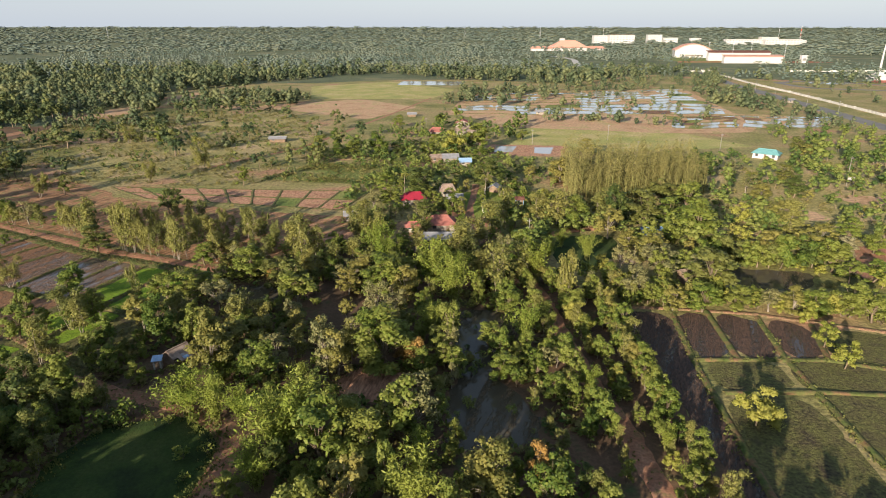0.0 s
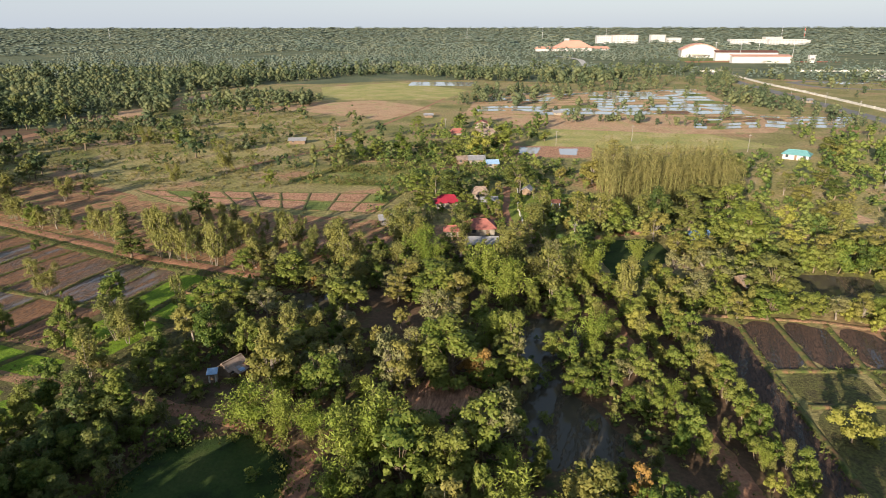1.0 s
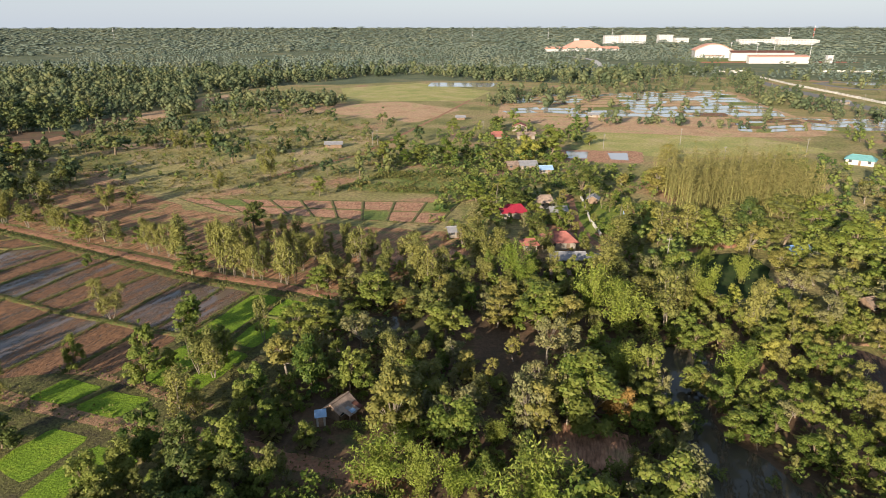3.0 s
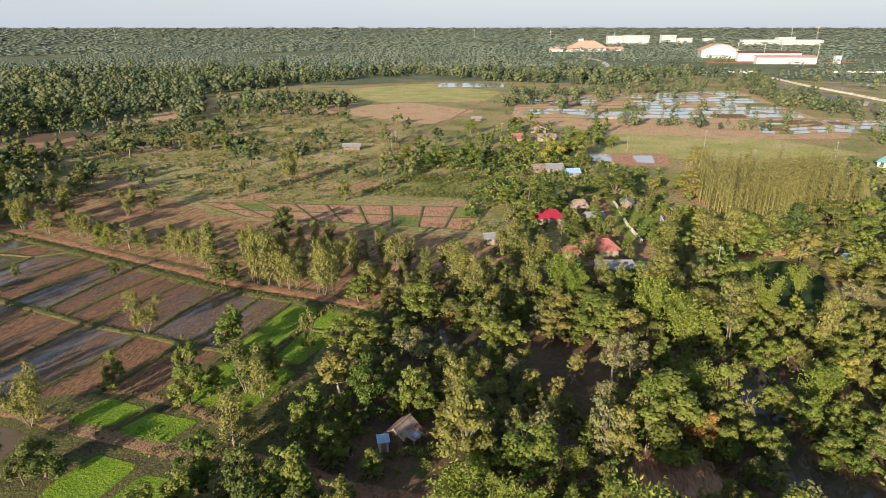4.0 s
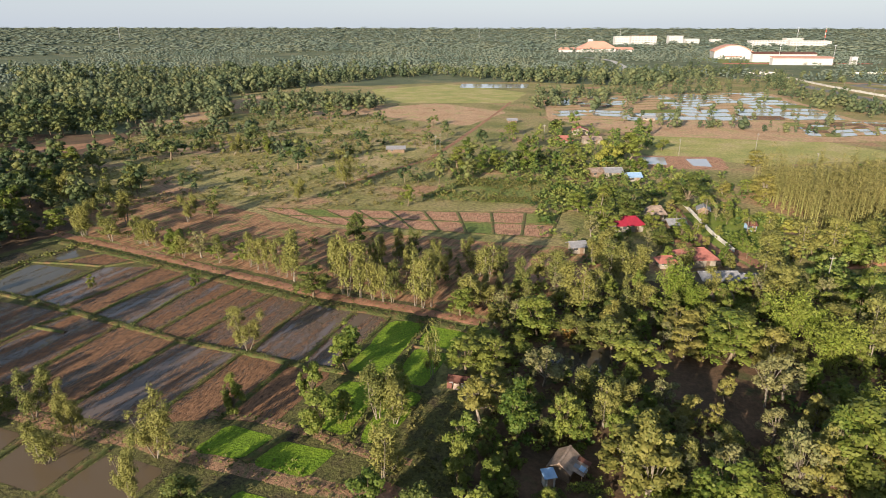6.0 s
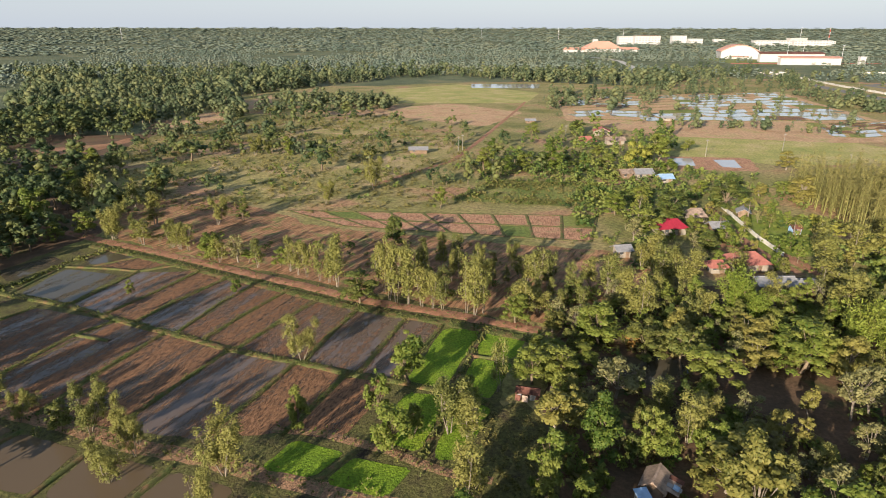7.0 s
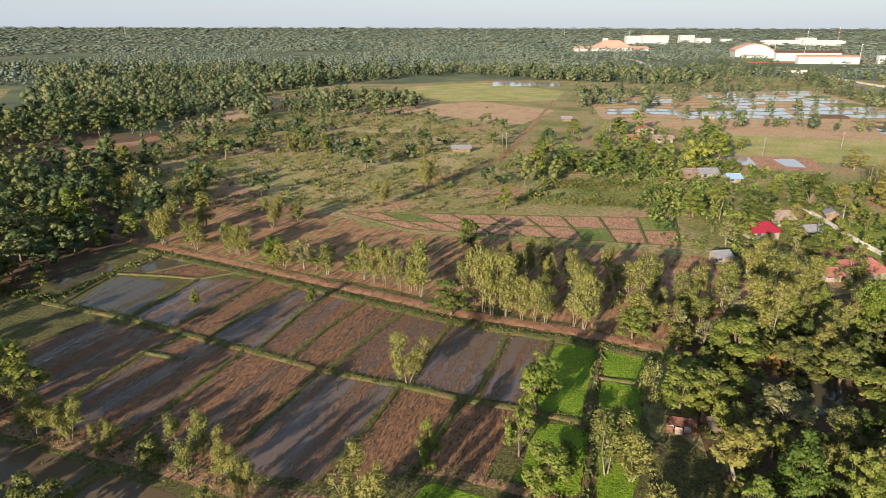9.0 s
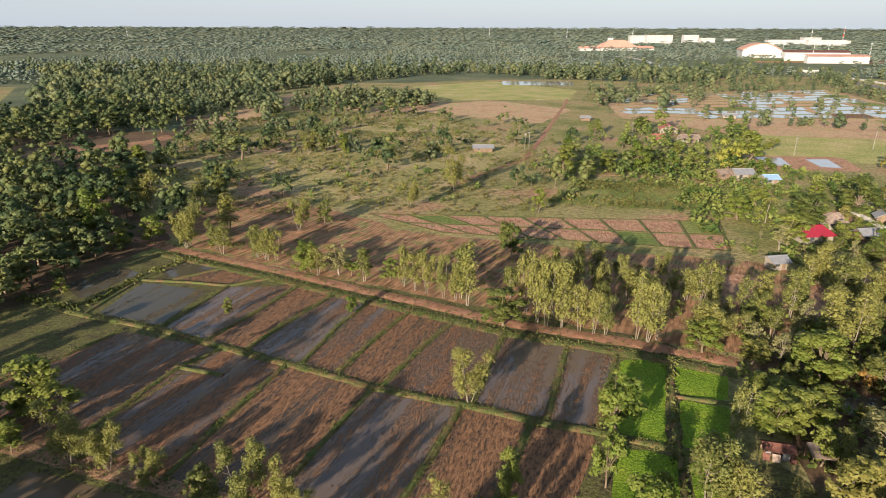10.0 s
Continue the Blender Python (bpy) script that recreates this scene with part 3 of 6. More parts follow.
def blocks(name, rows, material, parent, label=""):
    bm = bmesh.new()
    for row in rows:
        block(bm, *row)
    return part(name, baked(name, bm, material), parent, label)


def slab(bm, corners, thick):
    """A sloping sheet with thickness, from three or four corners."""
    c = [Vector(p) for p in corners]
    n = (c[1] - c[0]).cross(c[2] - c[0]).normalized()
    if n.z < 0:
        c.reverse(); n = -n
    lo, hi = [bm.verts.new(p - n * thick) for p in c], [bm.verts.new(p) for p in c]
    bm.faces.new(hi); bm.faces.new(lo[::-1])
    for i in range(len(c)):
        j = (i + 1) % len(c)
        bm.faces.new((lo[i], lo[j], hi[j], hi[i]))


def roof(name, w, d, z, up, hip, over, material, parent, label="", thick=0.1):
    """Gable (hip = 0) or hipped roof over a plan of w by d, its ridge along x."""
    X, Y, R = w / 2 + over, d / 2 + over, w / 2 + over - hip
    bm = bmesh.new()
    drop = z - over * up / (d / 2)
    slab(bm, [(-X, -Y, drop), (X, -Y, drop), (R, 0, z + up), (-R, 0, z + up)], thick)
    slab(bm, [(X, Y, drop), (-X, Y, drop), (-R, 0, z + up), (R, 0, z + up)], thick)
    if hip > 0:
        slab(bm, [(X, -Y, drop), (X, Y, drop), (R, 0, z + up)], thick)
        slab(bm, [(-X, Y, drop), (-X, -Y, drop), (-R, 0, z + up)], thick)
    return part(name, baked(name, bm, material), parent, label)


def house(x, y, w, d, turn, wall, up, hip, m_wall, m_roof, label, name="house", ridge_cap=True, over=0.7, z=0.0):
    """A village house: walls, roof with ridge cap, door and windows on both long sides."""
    h = tagged(new(name), label, "house")
    h.matrix_basis = Matrix.Translation((x, y, z)) @ Matrix.Rotation(radians(turn), 4, "Z")
    blocks("wall", [(-w / 2, w / 2, -d / 2, d / 2, 0, wall)], m_wall, h)
    if hip == 0:
        for sx in (-1, 1):
            bm = bmesh.new()
            a, b = sx * w / 2, sx * (w / 2 - 0.15)
            lo = [bm.verts.new((k, s * d / 2, wall)) for k in (a, b) for s in (-1, 1)]
            hi = [bm.verts.new((k, 0, wall + up * 0.97)) for k in (a, b)]
            bm.faces.new((lo[0], lo[1], hi[0])); bm.faces.new((lo[3], lo[2], hi[1]))
            bm.faces.new((lo[0], hi[0], hi[1], lo[2])); bm.faces.new((lo[1], lo[3], hi[1], hi[0])); bm.faces.new((lo[0], lo[2], lo[3], lo[1]))
            part("gable", baked("gable", bm, m_wall), h)
    top = roof("roof", w, d, wall, up, hip, over, m_roof, h)
    if ridge_cap:
        R = w / 2 + over - hip
        blocks("ridge_cap", [(-R, R, -0.14, 0.14, wall + up - 0.06, wall + up + 0.07)], m_roof, top)
    for s in (-1, 1):
        n = max(2, int(w / 3.2))
        for k in range(n):
            cx = -w / 2 + (k + 0.5) * w / n
            if s < 0 and k == n // 2:
                blocks("door", [(cx - 0.45, cx + 0.45, s * d / 2 - 0.06, s * d / 2 + 0.02, 0.02, min(2.05, wall - 0.2))], M_wood, h)
            else:
                hi, y0 = min(2.05, wall - 0.2), s * d / 2
                win = blocks("window", [(cx - 0.5, cx + 0.5, y0 - 0.05, y0 + 0.05, 0.95, hi)], M_glass, h)
                blocks("window_frame", [(cx - 0.56, cx - 0.5, y0 - 0.07, y0 + 0.07, 0.95, hi), (cx + 0.5, cx + 0.56, y0 - 0.07, y0 + 0.07, 0.95, hi), (cx - 0.56, cx + 0.56, y0 - 0.07, y0 + 0.07, hi, hi + 0.06)], M_wood, win)
                blocks("window_sill", [(cx - 0.6, cx + 0.6, y0 - 0.1, y0 + 0.1, 0.88, 0.95)], M_concrete, win)
    return h


# ---- ground ----
def rise(x, y):
    """Flat land that lifts very slowly far out, so that it closes the horizon."""
    d = np.hypot(x, y)
    return np.clip((d - 1500) / 3400, 0, 0.93) ** 2 * 47.0


def ground():
    ax = np.concatenate([-np.geomspace(400, 4700, 24)[::-1], np.linspace(-390, 390, 80), np.geomspace(400, 4700, 24)])
    ay = np.concatenate([-np.geomspace(60, 4700, 20)[::-1], np.linspace(-50, 700, 80), np.geomspace(720, 4850, 40)])
    X, Y = np.meshgrid(ax, ay)
    Z = rise(X, Y)
    k = len(ax)
    F = [(j * k + i, j * k + i + 1, (j + 1) * k + i + 1, (j + 1) * k + i) for j in range(len(ay) - 1) for i in range(k - 1)]
    far_off = [int(math.hypot(X.flat[f[0]], Y.flat[f[0]]) > 760) for f in F]
    me = mesh_of("ground", np.stack([X, Y, Z], -1).reshape(-1, 3), [np.array(F)], [M_ground, M_under], far_off)
    return tagged(new("ground", me), "dry grassland with bare red soil patches", "ground", kind="structure")


ground()

LANE = [(-330, 268), (-200, 203), (-161, 183), (-138, 172), (-117, 161), (-101, 153), (-88, 146), (-71, 140), (-54, 133)]
ROAD = [(12, 175), (16, 150), (18, 132), (21, 116), (22, 99), (24, 82), (26, 70), (27, 58), (28, 30)]
TRACK = [(-70, 88), (-52, 81), (-42, 78.5), (-30, 71), (-30, 58), (-33, 40)]
ridge("track", LANE, 3.2, 0.12, M_red, "red dirt lane on a low bank along the paddies", "lane", 1)
ridge("track", ROAD, 3.6, 0.1, M_red, "shaded red dirt road between rows of trees", "road", 2)
ridge("track", TRACK, 3.6, 0.1, M_red, "red dirt footpath through the trees", "path", 3)
UP = [((-142.3, 162), (-147.9, 144.1)), ((-128.3, 162.5), (-134.2, 148.6), (-138.8, 139.2)), ((-119.8, 159.3), (-127.4, 145.3), (-131, 136.5)), ((-112.4, 156.7), (-117.6, 145.4), (-121.5, 131.6)), ((-104.7, 152.3), (-111.9, 138.4), (-115.4, 129.2)),
      ((-97.5, 147), (-103.5, 136.6), (-108.4, 126)), ((-89, 142.4), (-93, 131.5), (-95.6, 121.6)), ((-79.3, 138.2), (-86, 118)), ((-72.3, 135), (-79.5, 116.3))]
LOW = [((-154.2, 143.1), (-161, 130.3), (-172, 118)), ((-135.1, 137), (-139.9, 130.5), (-146.5, 111)), ((-123.5, 132), (-128.7, 117.9), (-131.5, 106.5)), ((-109.6, 125.6), (-115.1, 112.3), (-118.5, 103)), ((-97, 121.5), (-100.5, 111.8), (-105.5, 100.5)), ((-87.8, 118), (-90.5, 111.8), (-94.5, 102))]
MID = [(-176, 154), (-163, 148.4), (-147.6, 143.3), (-139.9, 139.6), (-130.2, 135), (-121.4, 131.4), (-109.2, 125.6), (-103, 123.5), (-95.6, 121.2), (-87.6, 117.8), (-79.6, 115.7), (-65, 110)]
BANK = [(-190, 125), (-157, 114), (-128, 105), (-113, 99.5), (-103, 97), (-95, 94), (-85, 91), (-70, 86), (-60, 82)]
BANK2 = [(-96, 103.5), (-89, 102.5), (-80, 99), (-73, 95), (-66, 93)]


def field(name, a, b, c, d, material, label, z=0.035, inset=0.5):
    """A four-cornered plot, drawn in from its banks."""
    q = np.array([a, b, c, d], float)
    q += (q.mean(0) - q) * inset / np.linalg.norm(q.mean(0) - q, axis=1)[:, None]
    return sheet(name, softened(q, 0, 0.8, 0.12), z, material, label, "field", soft=False)


sheet("paddy_ground", [(-180, 172), (-160, 183), (-60, 138), (-66, 86), (-84, 70), (-130, 88), (-160, 100), (-190, 130)], 0.015, M_weedy, "weedy damp earth between paddies", "ground")
wet_kind = [M_wetter, M_mud, M_wetter, M_wet, M_mud, M_wet, M_wetter, M_wetter]
for i, ((a, *_, b), (c, *_, d)) in enumerate(zip(UP[:-1], UP[1:])):
    field("paddy", a, b, d, c, wet_kind[i], "flooded muddy rice paddy with rows of red clods")
field("paddy", (-160.4, 164), (-145, 159.8), (-148.4, 144.6), (-162, 149.2), M_pond, "rice paddy under still grey water")
field("paddy", (-155.4, 165.4), (-146.5, 171.5), (-154, 177.5), (-159.7, 169.8), M_pond, "small flooded paddy by the lane")
field("paddy", (-146, 171.4), (-136.4, 167.5), (-141.5, 162.6), (-154, 165), M_mud, "small muddy paddy by the lane")
field("paddy", (-176, 162), (-168, 172.5), (-162.3, 168.5), (-168.3, 155), M_pond, "narrow shaded pool beside the trees")
for i, ((a, *_, b), (c, *_, d)) in enumerate(zip(LOW[:-1], LOW[1:])):
    field("paddy", a, b, d, c, [M_wet, M_wet, M_mud, M_wetter, M_mud][i], "flooded muddy rice paddy with rows of red clods")
field("paddy", (-87.6, 117.6), (-94, 102), (-86, 101), (-79.6, 115), M_mud, "drained muddy paddy with weeds")
field("paddy", (-176, 153), (-158, 146), (-168, 133), (-190, 140), M_weedy, "weedy drained paddy")
for q in ([(-110, 87), (-107, 95), (-97, 92), (-100, 85)], [(-121, 90), (-119, 99), (-108, 95.5), (-111, 87)], [(-135, 94), (-131, 103), (-120, 99), (-122, 90)], [(-150, 99), (-148, 109), (-132, 103.5), (-136, 94)]):
    field("paddy", *q, M_pool, "rice paddy under still murky water")
for q in ([(-71.8, 134.5), (-64.8, 133.5), (-72, 112.5), (-78.6, 115)], [(-63.5, 134), (-56, 132), (-60, 122), (-67, 124)], [(-67, 123.5), (-60, 121.5), (-65, 110), (-70.5, 112)], [(-77.5, 113.5), (-71, 111), (-75, 98), (-83, 101)],
          [(-70, 111), (-64.5, 109), (-70, 96), (-74, 97)], [(-93, 101.5), (-84.5, 98.5), (-88.5, 93), (-96, 95)], [(-84, 98), (-75.5, 95), (-79, 89.5), (-87.5, 92.5)], [(-87, 88.5), (-80, 86), (-84, 76), (-91, 80)], [(-79, 85), (-71, 81.5), (-73, 69), (-84, 73)]):
    field("rice_field", *q, M_rice, "bright green field of young rice", 0.06)
for i, line in enumerate(UP + LOW + [((-140.2, 131.3), (-132.1, 128.9))]):
    ridge("bund", line, 1.0, 0.26, M_bund, "low grassy earth bund between paddies", "bund", 20 + i)
for i, q in enumerate((MID, [(-164, 149), (-161.3, 165), (-155, 178.5)], [(-161, 164.8), (-150.2, 163.6), (-142.3, 162), (-134, 166.5)], [(-154.8, 165), (-146.3, 171.6)], [(-64, 134.5), (-71, 112)], [(-71, 111), (-75, 97)], [(-84, 98.5), (-88, 93)], [(-67, 123.7), (-59, 121.7)], [(-107, 95.5), (-111, 86)], [(-119, 99), (-122, 90)], [(-131, 103), (-136, 94)])):
    ridge("bund", q, 1.0 if i else 1.6, 0.28, M_bund, "grassy earth bund between paddies", "bund", 50 + i)
ridge("bund", BANK, 3.2, 0.06, M_bank, "red earth bank with dry grass", "bund", 71)
ridge("bund", BANK2, 1.8, 0.06, M_bank, "red earth bank with dry grass", "bund", 72)
LANE_GRASS = [(x - 1.6, y - 3.4) for x, y in LANE[2:]]
ridge("bund", LANE_GRASS, 2.8, 0.24, M_bund, "grassy verge between lane and paddies", "verge", 73)

# plots and clearings beyond
PLOTS = [(-120, 208), (-106, 214), (-70, 217), (-48, 207), (-29, 203), (-33, 184), (-52, 187), (-94, 197)]
sheet("clearing", [(-165, 196), (-130, 206), (-98, 193), (-50, 180), (-28, 176), (-25, 165), (-48, 134), (-71, 142), (-88, 148), (-117, 163), (-138, 174), (-161, 186)], 0.012, M_furrow, "bare red soil ploughed beside the lane", "field")
def lerp(a, b, t):
    return (a[0] + (b[0] - a[0]) * t, a[1] + (b[1] - a[1]) * t)
sheet("clearing", [(-41, 169), (-34, 168.5), (-39, 151), (-46, 152)], 0.03, M_redsoil, "sunlit bare red soil by the lane", "clearing")
sheet("clearing", [(-28, 166), (-22, 164), (-29, 149), (-36, 149)], 0.03, M_redsoil, "sunlit bare red soil by the lane", "clearing")
sheet("clearing", [(-24, 208), (-15, 209), (-14, 215), (-22, 214)], 0.05, M_dryso, "bare sandy yard edge", "clearing")
pl_top, pl_bot = [(-120, 212), (-26, 206)], [(-100, 196), (-33, 183)]
for i in range(9):
    for j in range(2):
        q = []
        for u, v in ((i, j), (i + 1, j), (i + 1, j + 1), (i, j + 1)):
            q.append(lerp(lerp(*pl_top, u / 9), lerp(*pl_bot, u / 9), v / 2))
        field("plot", *q, M_pasture if (i * 5 + j * 3) % 7 == 5 else M_redsoil, "small red soil plot edged with grass", 0.05, 0.8)
for i in range(10):
    ridge("bund", [lerp(*pl_top, i / 9), lerp(*pl_bot, i / 9)], 1.0, 0.15, M_bund, "low grassy bund", "bund", 90 + i)
for j in range(3):
    ridge("bund", [lerp(pl_top[0], pl_bot[0], j / 2), lerp(pl_top[1], pl_bot[1], j / 2)], 0.9, 0.12, M_bund, "low grassy bund", "bund", 105 + j)
sheet("yard", [(6, 206), (24, 207), (40, 203), (31, 186), (26, 174), (8, 170)], 0.035, M_grass, "green yard beside the village houses", "yard")
sheet("yard", [(-4, 184), (8, 182), (8, 172), (0, 172)], 0.04, M_red, "bare red earth yard", "yard")
ridge("track", [(11.5, 216), (10.5, 206), (9.5, 197), (8, 186), (8, 172), (10, 160)], 2.6, 0.1, M_red, "red dirt village lane beside a white wall", "lane", 7)
ridge("bund", [(-57, 262.5), (-40, 260), (-26, 256.5)], 1.3, 0.15, M_bank, "bare red earth bank", "bank", 11)
ridge("track", [(-190, 367), (-167, 365), (-125, 355), (-62, 342)], 1.6, 0.06, M_dryso, "pale footpath across the meadow", "path", 12)
ridge("track", [(-10, 500), (-22, 452), (-55, 330), (-68, 286), (-86, 261), (-97, 243)], 2.4, 0.1, M_red, "red dirt farm track", "track", 13)
ridge("bund", [(29, 159), (36, 162.5), (44, 164.5), (50, 166)], 2.8, 0.5, M_red, "bare red earth bank above the grass clearing", "bank", 14)
sheet("clearing", [(104, 186), (115, 184), (117, 172), (107, 172)], 0.05, M_dryso, "bare red-brown soil patch", "clearing")
sheet("clearing", [(130, 202), (150, 200), (152, 188), (134, 190)], 0.05, M_dryso, "bare pale soil patch", "clearing")
sheet("clearing", [(86, 222), (100, 220), (98, 196), (88, 194)], 0.05, M_drygrass, "dry grass gap beside the grove", "clearing")
sheet("clearing", [(-196, 300), (-168, 298), (-152, 308), (-160, 316), (-192, 310)], 0.05, M_dryso, "bare pale strip of soil", "clearing")
sheet("clearing", [(-257, 289), (-258, 310), (-234, 324), (-231, 343), (-224, 332), (-230, 306), (-242, 289)], 0.06, M_plough, "bare strip of red soil among trees", "clearing")
sheet("clearing", [(-205, 450), (-220, 507), (-213, 548), (-196, 482)], 0.06, M_dryso, "bare pale strip of soil beside the woods", "clearing")
# Dark litter sheet: some of the wood's shade is put into the floor colour.
sheet("forest_floor", [(-165, 192), (-178, 152), (-230, 110), (-330, 150), (-430, 300), (-330, 420), (-225, 400), (-216, 246)], 0.02, M_litter, "reddish leaf litter under trees, shade put into its dark tone", "forest floor")
sheet("forest_floor", [(-232, 350), (-242, 398), (-239, 444), (-240, 530), (-236, 600), (-196, 629), (-132, 632), (-60, 668), (20, 676), (110, 640), (330, 812), (-660, 812), (-520, 690), (-360, 400), (-330, 350)], 0.025, M_under, "dark green floor of the far woods", "forest floor")
sheet("clearing", [(-176, 200), (-160, 189), (-138, 176), (-112, 200), (-130, 215), (-150, 226), (-172, 222)], 0.03, M_furrow, "bare red soil between trees", "field")
sheet("garden", [(-65, 109), (-58.5, 110), (-57, 95), (-60, 84), (-70, 89)], 0.03, M_weedy, "weedy garden ground beside the trees", "garden")
sheet("meadow", [(88, 252), (94, 198), (86, 160), (98, 152), (104, 120), (150, 108), (195, 118), (222, 256), (150, 275)], 0.022, M_drygrass, "dry grass between garden trees", "meadow")
sheet("meadow", [(-71, 224), (-52, 254), (4, 240), (-8, 212)], 0.02, M_pasture, "rough green pasture with weeds", "pasture")
sheet("meadow", [(-170, 308), (-150, 400), (-110, 428), (-85, 362), (-62, 321), (-95, 245), (-133, 222), (-162, 245)], 0.02, M_drygrass, "dry meadow with low scrub", "meadow")
sheet("field", [(-164, 446), (-111, 444), (-62, 440), (-60, 424), (-104, 424), (-150, 428)], 0.035, M_dryso, "bare pinkish soil beside a tree row", "field")
sheet("clearing", [(-232, 383), (-231, 422), (-221, 459), (-205, 442), (-205, 398), (-221, 371)], 0.05, M_dryso, "bare pinkish soil between tree rows", "clearing")
sheet("field", [(-133, 451), (-64, 490), (-19, 440), (-48, 380), (-109, 425)], 0.03, M_dryso, "bare ploughed field", "field")
sheet("field", [(-126, 595), (-54, 650), (11, 567), (-10, 492), (-105, 492)], 0.03, M_meadow, "green field before the woods", "field")
sheet("paddy", [(-43, 655), (24, 652), (16, 608), (-46, 612)], 0.05, M_far_water, "far paddy shining with water", "field")
sheet("field", [(42, 357), (118, 350), (150, 290), (72, 275), (28, 298)], 0.03, M_meadow, "flat yellow-green field", "field")
sheet("field", [(10, 400), (49, 402), (148, 406), (213, 403), (167, 332), (121, 329), (40, 349)], 0.035, M_dryso, "dry grass and pale soil along the flooded paddies", "field")
sheet("field", [(21, 296), (60, 292), (53, 266), (20, 270)], 0.045, M_redsoil, "bare red soil strip", "field")
sheet("paddy", [(43, 288), (52, 288), (48, 272), (41, 274)], 0.07, M_far_water, "small flooded plot", "field", soft=False)
sheet("paddy", [(25, 292), (35, 291), (31, 276), (23, 277)], 0.07, M_far_water, "small flooded plot", "field", soft=False)


def paddies(corners, nu, nv, seed, wet, u_thin=False):
    """A patchwork of far flooded plots with low bunds between."""
    r = np.random.default_rng(seed)
    a, b, c, d = corners
    us = np.concatenate([[0], np.sort(np.linspace(0, 1, nu + 1)[1:-1] + r.uniform(-0.25, 0.25, nu - 1) / nu), [1]])
    vs = np.linspace(0, 1, nv + 1) ** 1.2
    waver = r.uniform(-0.35, 0.35, nu + 1) / nv
    at = lambda u, v: lerp(lerp(a, b, u), lerp(d, c, u), v)
    for i in range(nu):
        for j in range(nv):
            if r.uniform() < (0.5 if u_thin and us[i] < 0.36 else 0.1):
                continue
            m = M_far_water if r.uniform() < wet else (M_mud if r.uniform() < 0.5 else M_pasture)
            k = r.uniform(-0.3, 0.3, 4)
            w = waver[i:i + 2]
            field("paddy", at(us[i] + k[0] / nu, vs[j] + w[0]), at(us[i + 1] + k[0] / nu, vs[j] + w[1]), at(us[i + 1] + k[2] / nu, vs[j + 1] + w[1]), at(us[i] + k[2] / nu, vs[j + 1] + w[0]), m, "far rice paddy" if m is not M_far_water else "far rice paddy shining with water", 0.09 + 0.003 * ((i + j) % 3), 0.8)
    sheet("paddy_ground", [at(-0.03, -0.03), at(1.03, -0.03), at(1.03, 1.03), at(-0.03, 1.03)], 0.06, M_dryso, "damp brown soil round the far paddies", "ground")
    for j in range(nv + 1):
        ridge("bund", [at(us[i], vs[j] + waver[i]) for i in range(nu + 1)], 1.0, 0.3, M_bund, "low bund between far paddies", "bund", 300 + j + seed)


paddies([(24, 530), (214, 570), (186, 402), (8, 404)], 9, 10, 1, 0.93, True)
paddies([(142, 393), (190, 396), (164, 346), (129, 345)], 4, 5, 2, 0.6)
paddies([(195, 399), (246, 393), (218, 348), (172, 351)], 4, 4, 6, 0.75)
# campus grounds, roads
ridge("road", [(324, 800), (311, 773), (298, 690), (286, 619), (274, 519), (261, 412), (250, 330)], 12, 0.15, M_asphalt, "grey asphalt road with a white wall beside it", "road", 8)
ridge("road", [(150, 800), (169, 842), (199, 942), (222, 1080), (222, 1150), (205, 1215)], 10, 0.15, M_concrete, "pale curving campus road", "road", 9)
ridge("road", [(340, 600), (348, 581), (400, 560), (440, 600), (410, 645), (368, 656), (340, 640), (340, 600)], 9, 0.15, M_asphalt, "asphalt loop before the monument", "road", 10)
sheet("pitch", [(395, 1205), (440, 1210), (520, 990), (375, 990)], 0.06, M_pasture, "green sports ground", "sports ground")
sheet("running_track", [(378, 1030), (600, 1030), (620, 1005), (372, 1005)], 0.12, M_track, "red running track", "running track")
sheet("plaza", [(448, 672), (500, 672), (500, 640), (442, 640)], 0.1, M_track, "red paved plaza", "plaza")
sheet("pool", [(372, 648), (404, 648), (410, 622), (366, 622)], 0.08, M_far_water, "shallow pool beside the loop road", "pool")

# ---- plants ----
EU = [eucalyptus_form(s, 6.0, 1.0) for s in range(6)]
ES = [eucalyptus_form(140 + s, 15.0, 0.8, stems=(3, 5), spread=(1.6, 3.2), low=0.2) for s in range(4)]
BR = [broad_form(10 + s, tall=8.5 + (s % 3), wide=2.6 + 0.4 * (s % 3), per=7.5, size=0.95) for s in range(6)]
OP = [broad_form(180 + s, tall=9.0, wide=2.5 + 0.3 * (s % 2), per=6.5, size=0.85, count=22, low=0.24, core=0.4) for s in range(4)]
SL = [slender_form(30 + s) for s in range(3)]
BA = [bamboo_form(40 + s, 5.0, 1.15) for s in range(3)]
SH = [shrub_form(50 + s) for s in range(3)]
DEEP_F = [simple_form(120 + s, 9.0, 2.5, 0.14, 100, 0.62, 0.6, 5, core=0.7, full=True) for s in range(4)] + [simple_form(130 + s, 7.0 + 0.6 * s, 3.1 + 0.45 * (s % 3), 0.12, 135, 0.66, 0.65, 6, core=0.7, full=True) for s in range(5)]
DOME = [broad_form(150 + s, 2.6, 1.15, 7.0 + 0.6 * s, 3.1 + 0.45 * (s % 3), 4, False, 13, 0.16, 0.75) for s in range(6)]
LOWF = [simple_form(60 + s, 8.6, 2.2, 0.2, 150, 0.55, 0.55, 6, core=0.78, full=True) for s in range(4)] + DOME[:5]
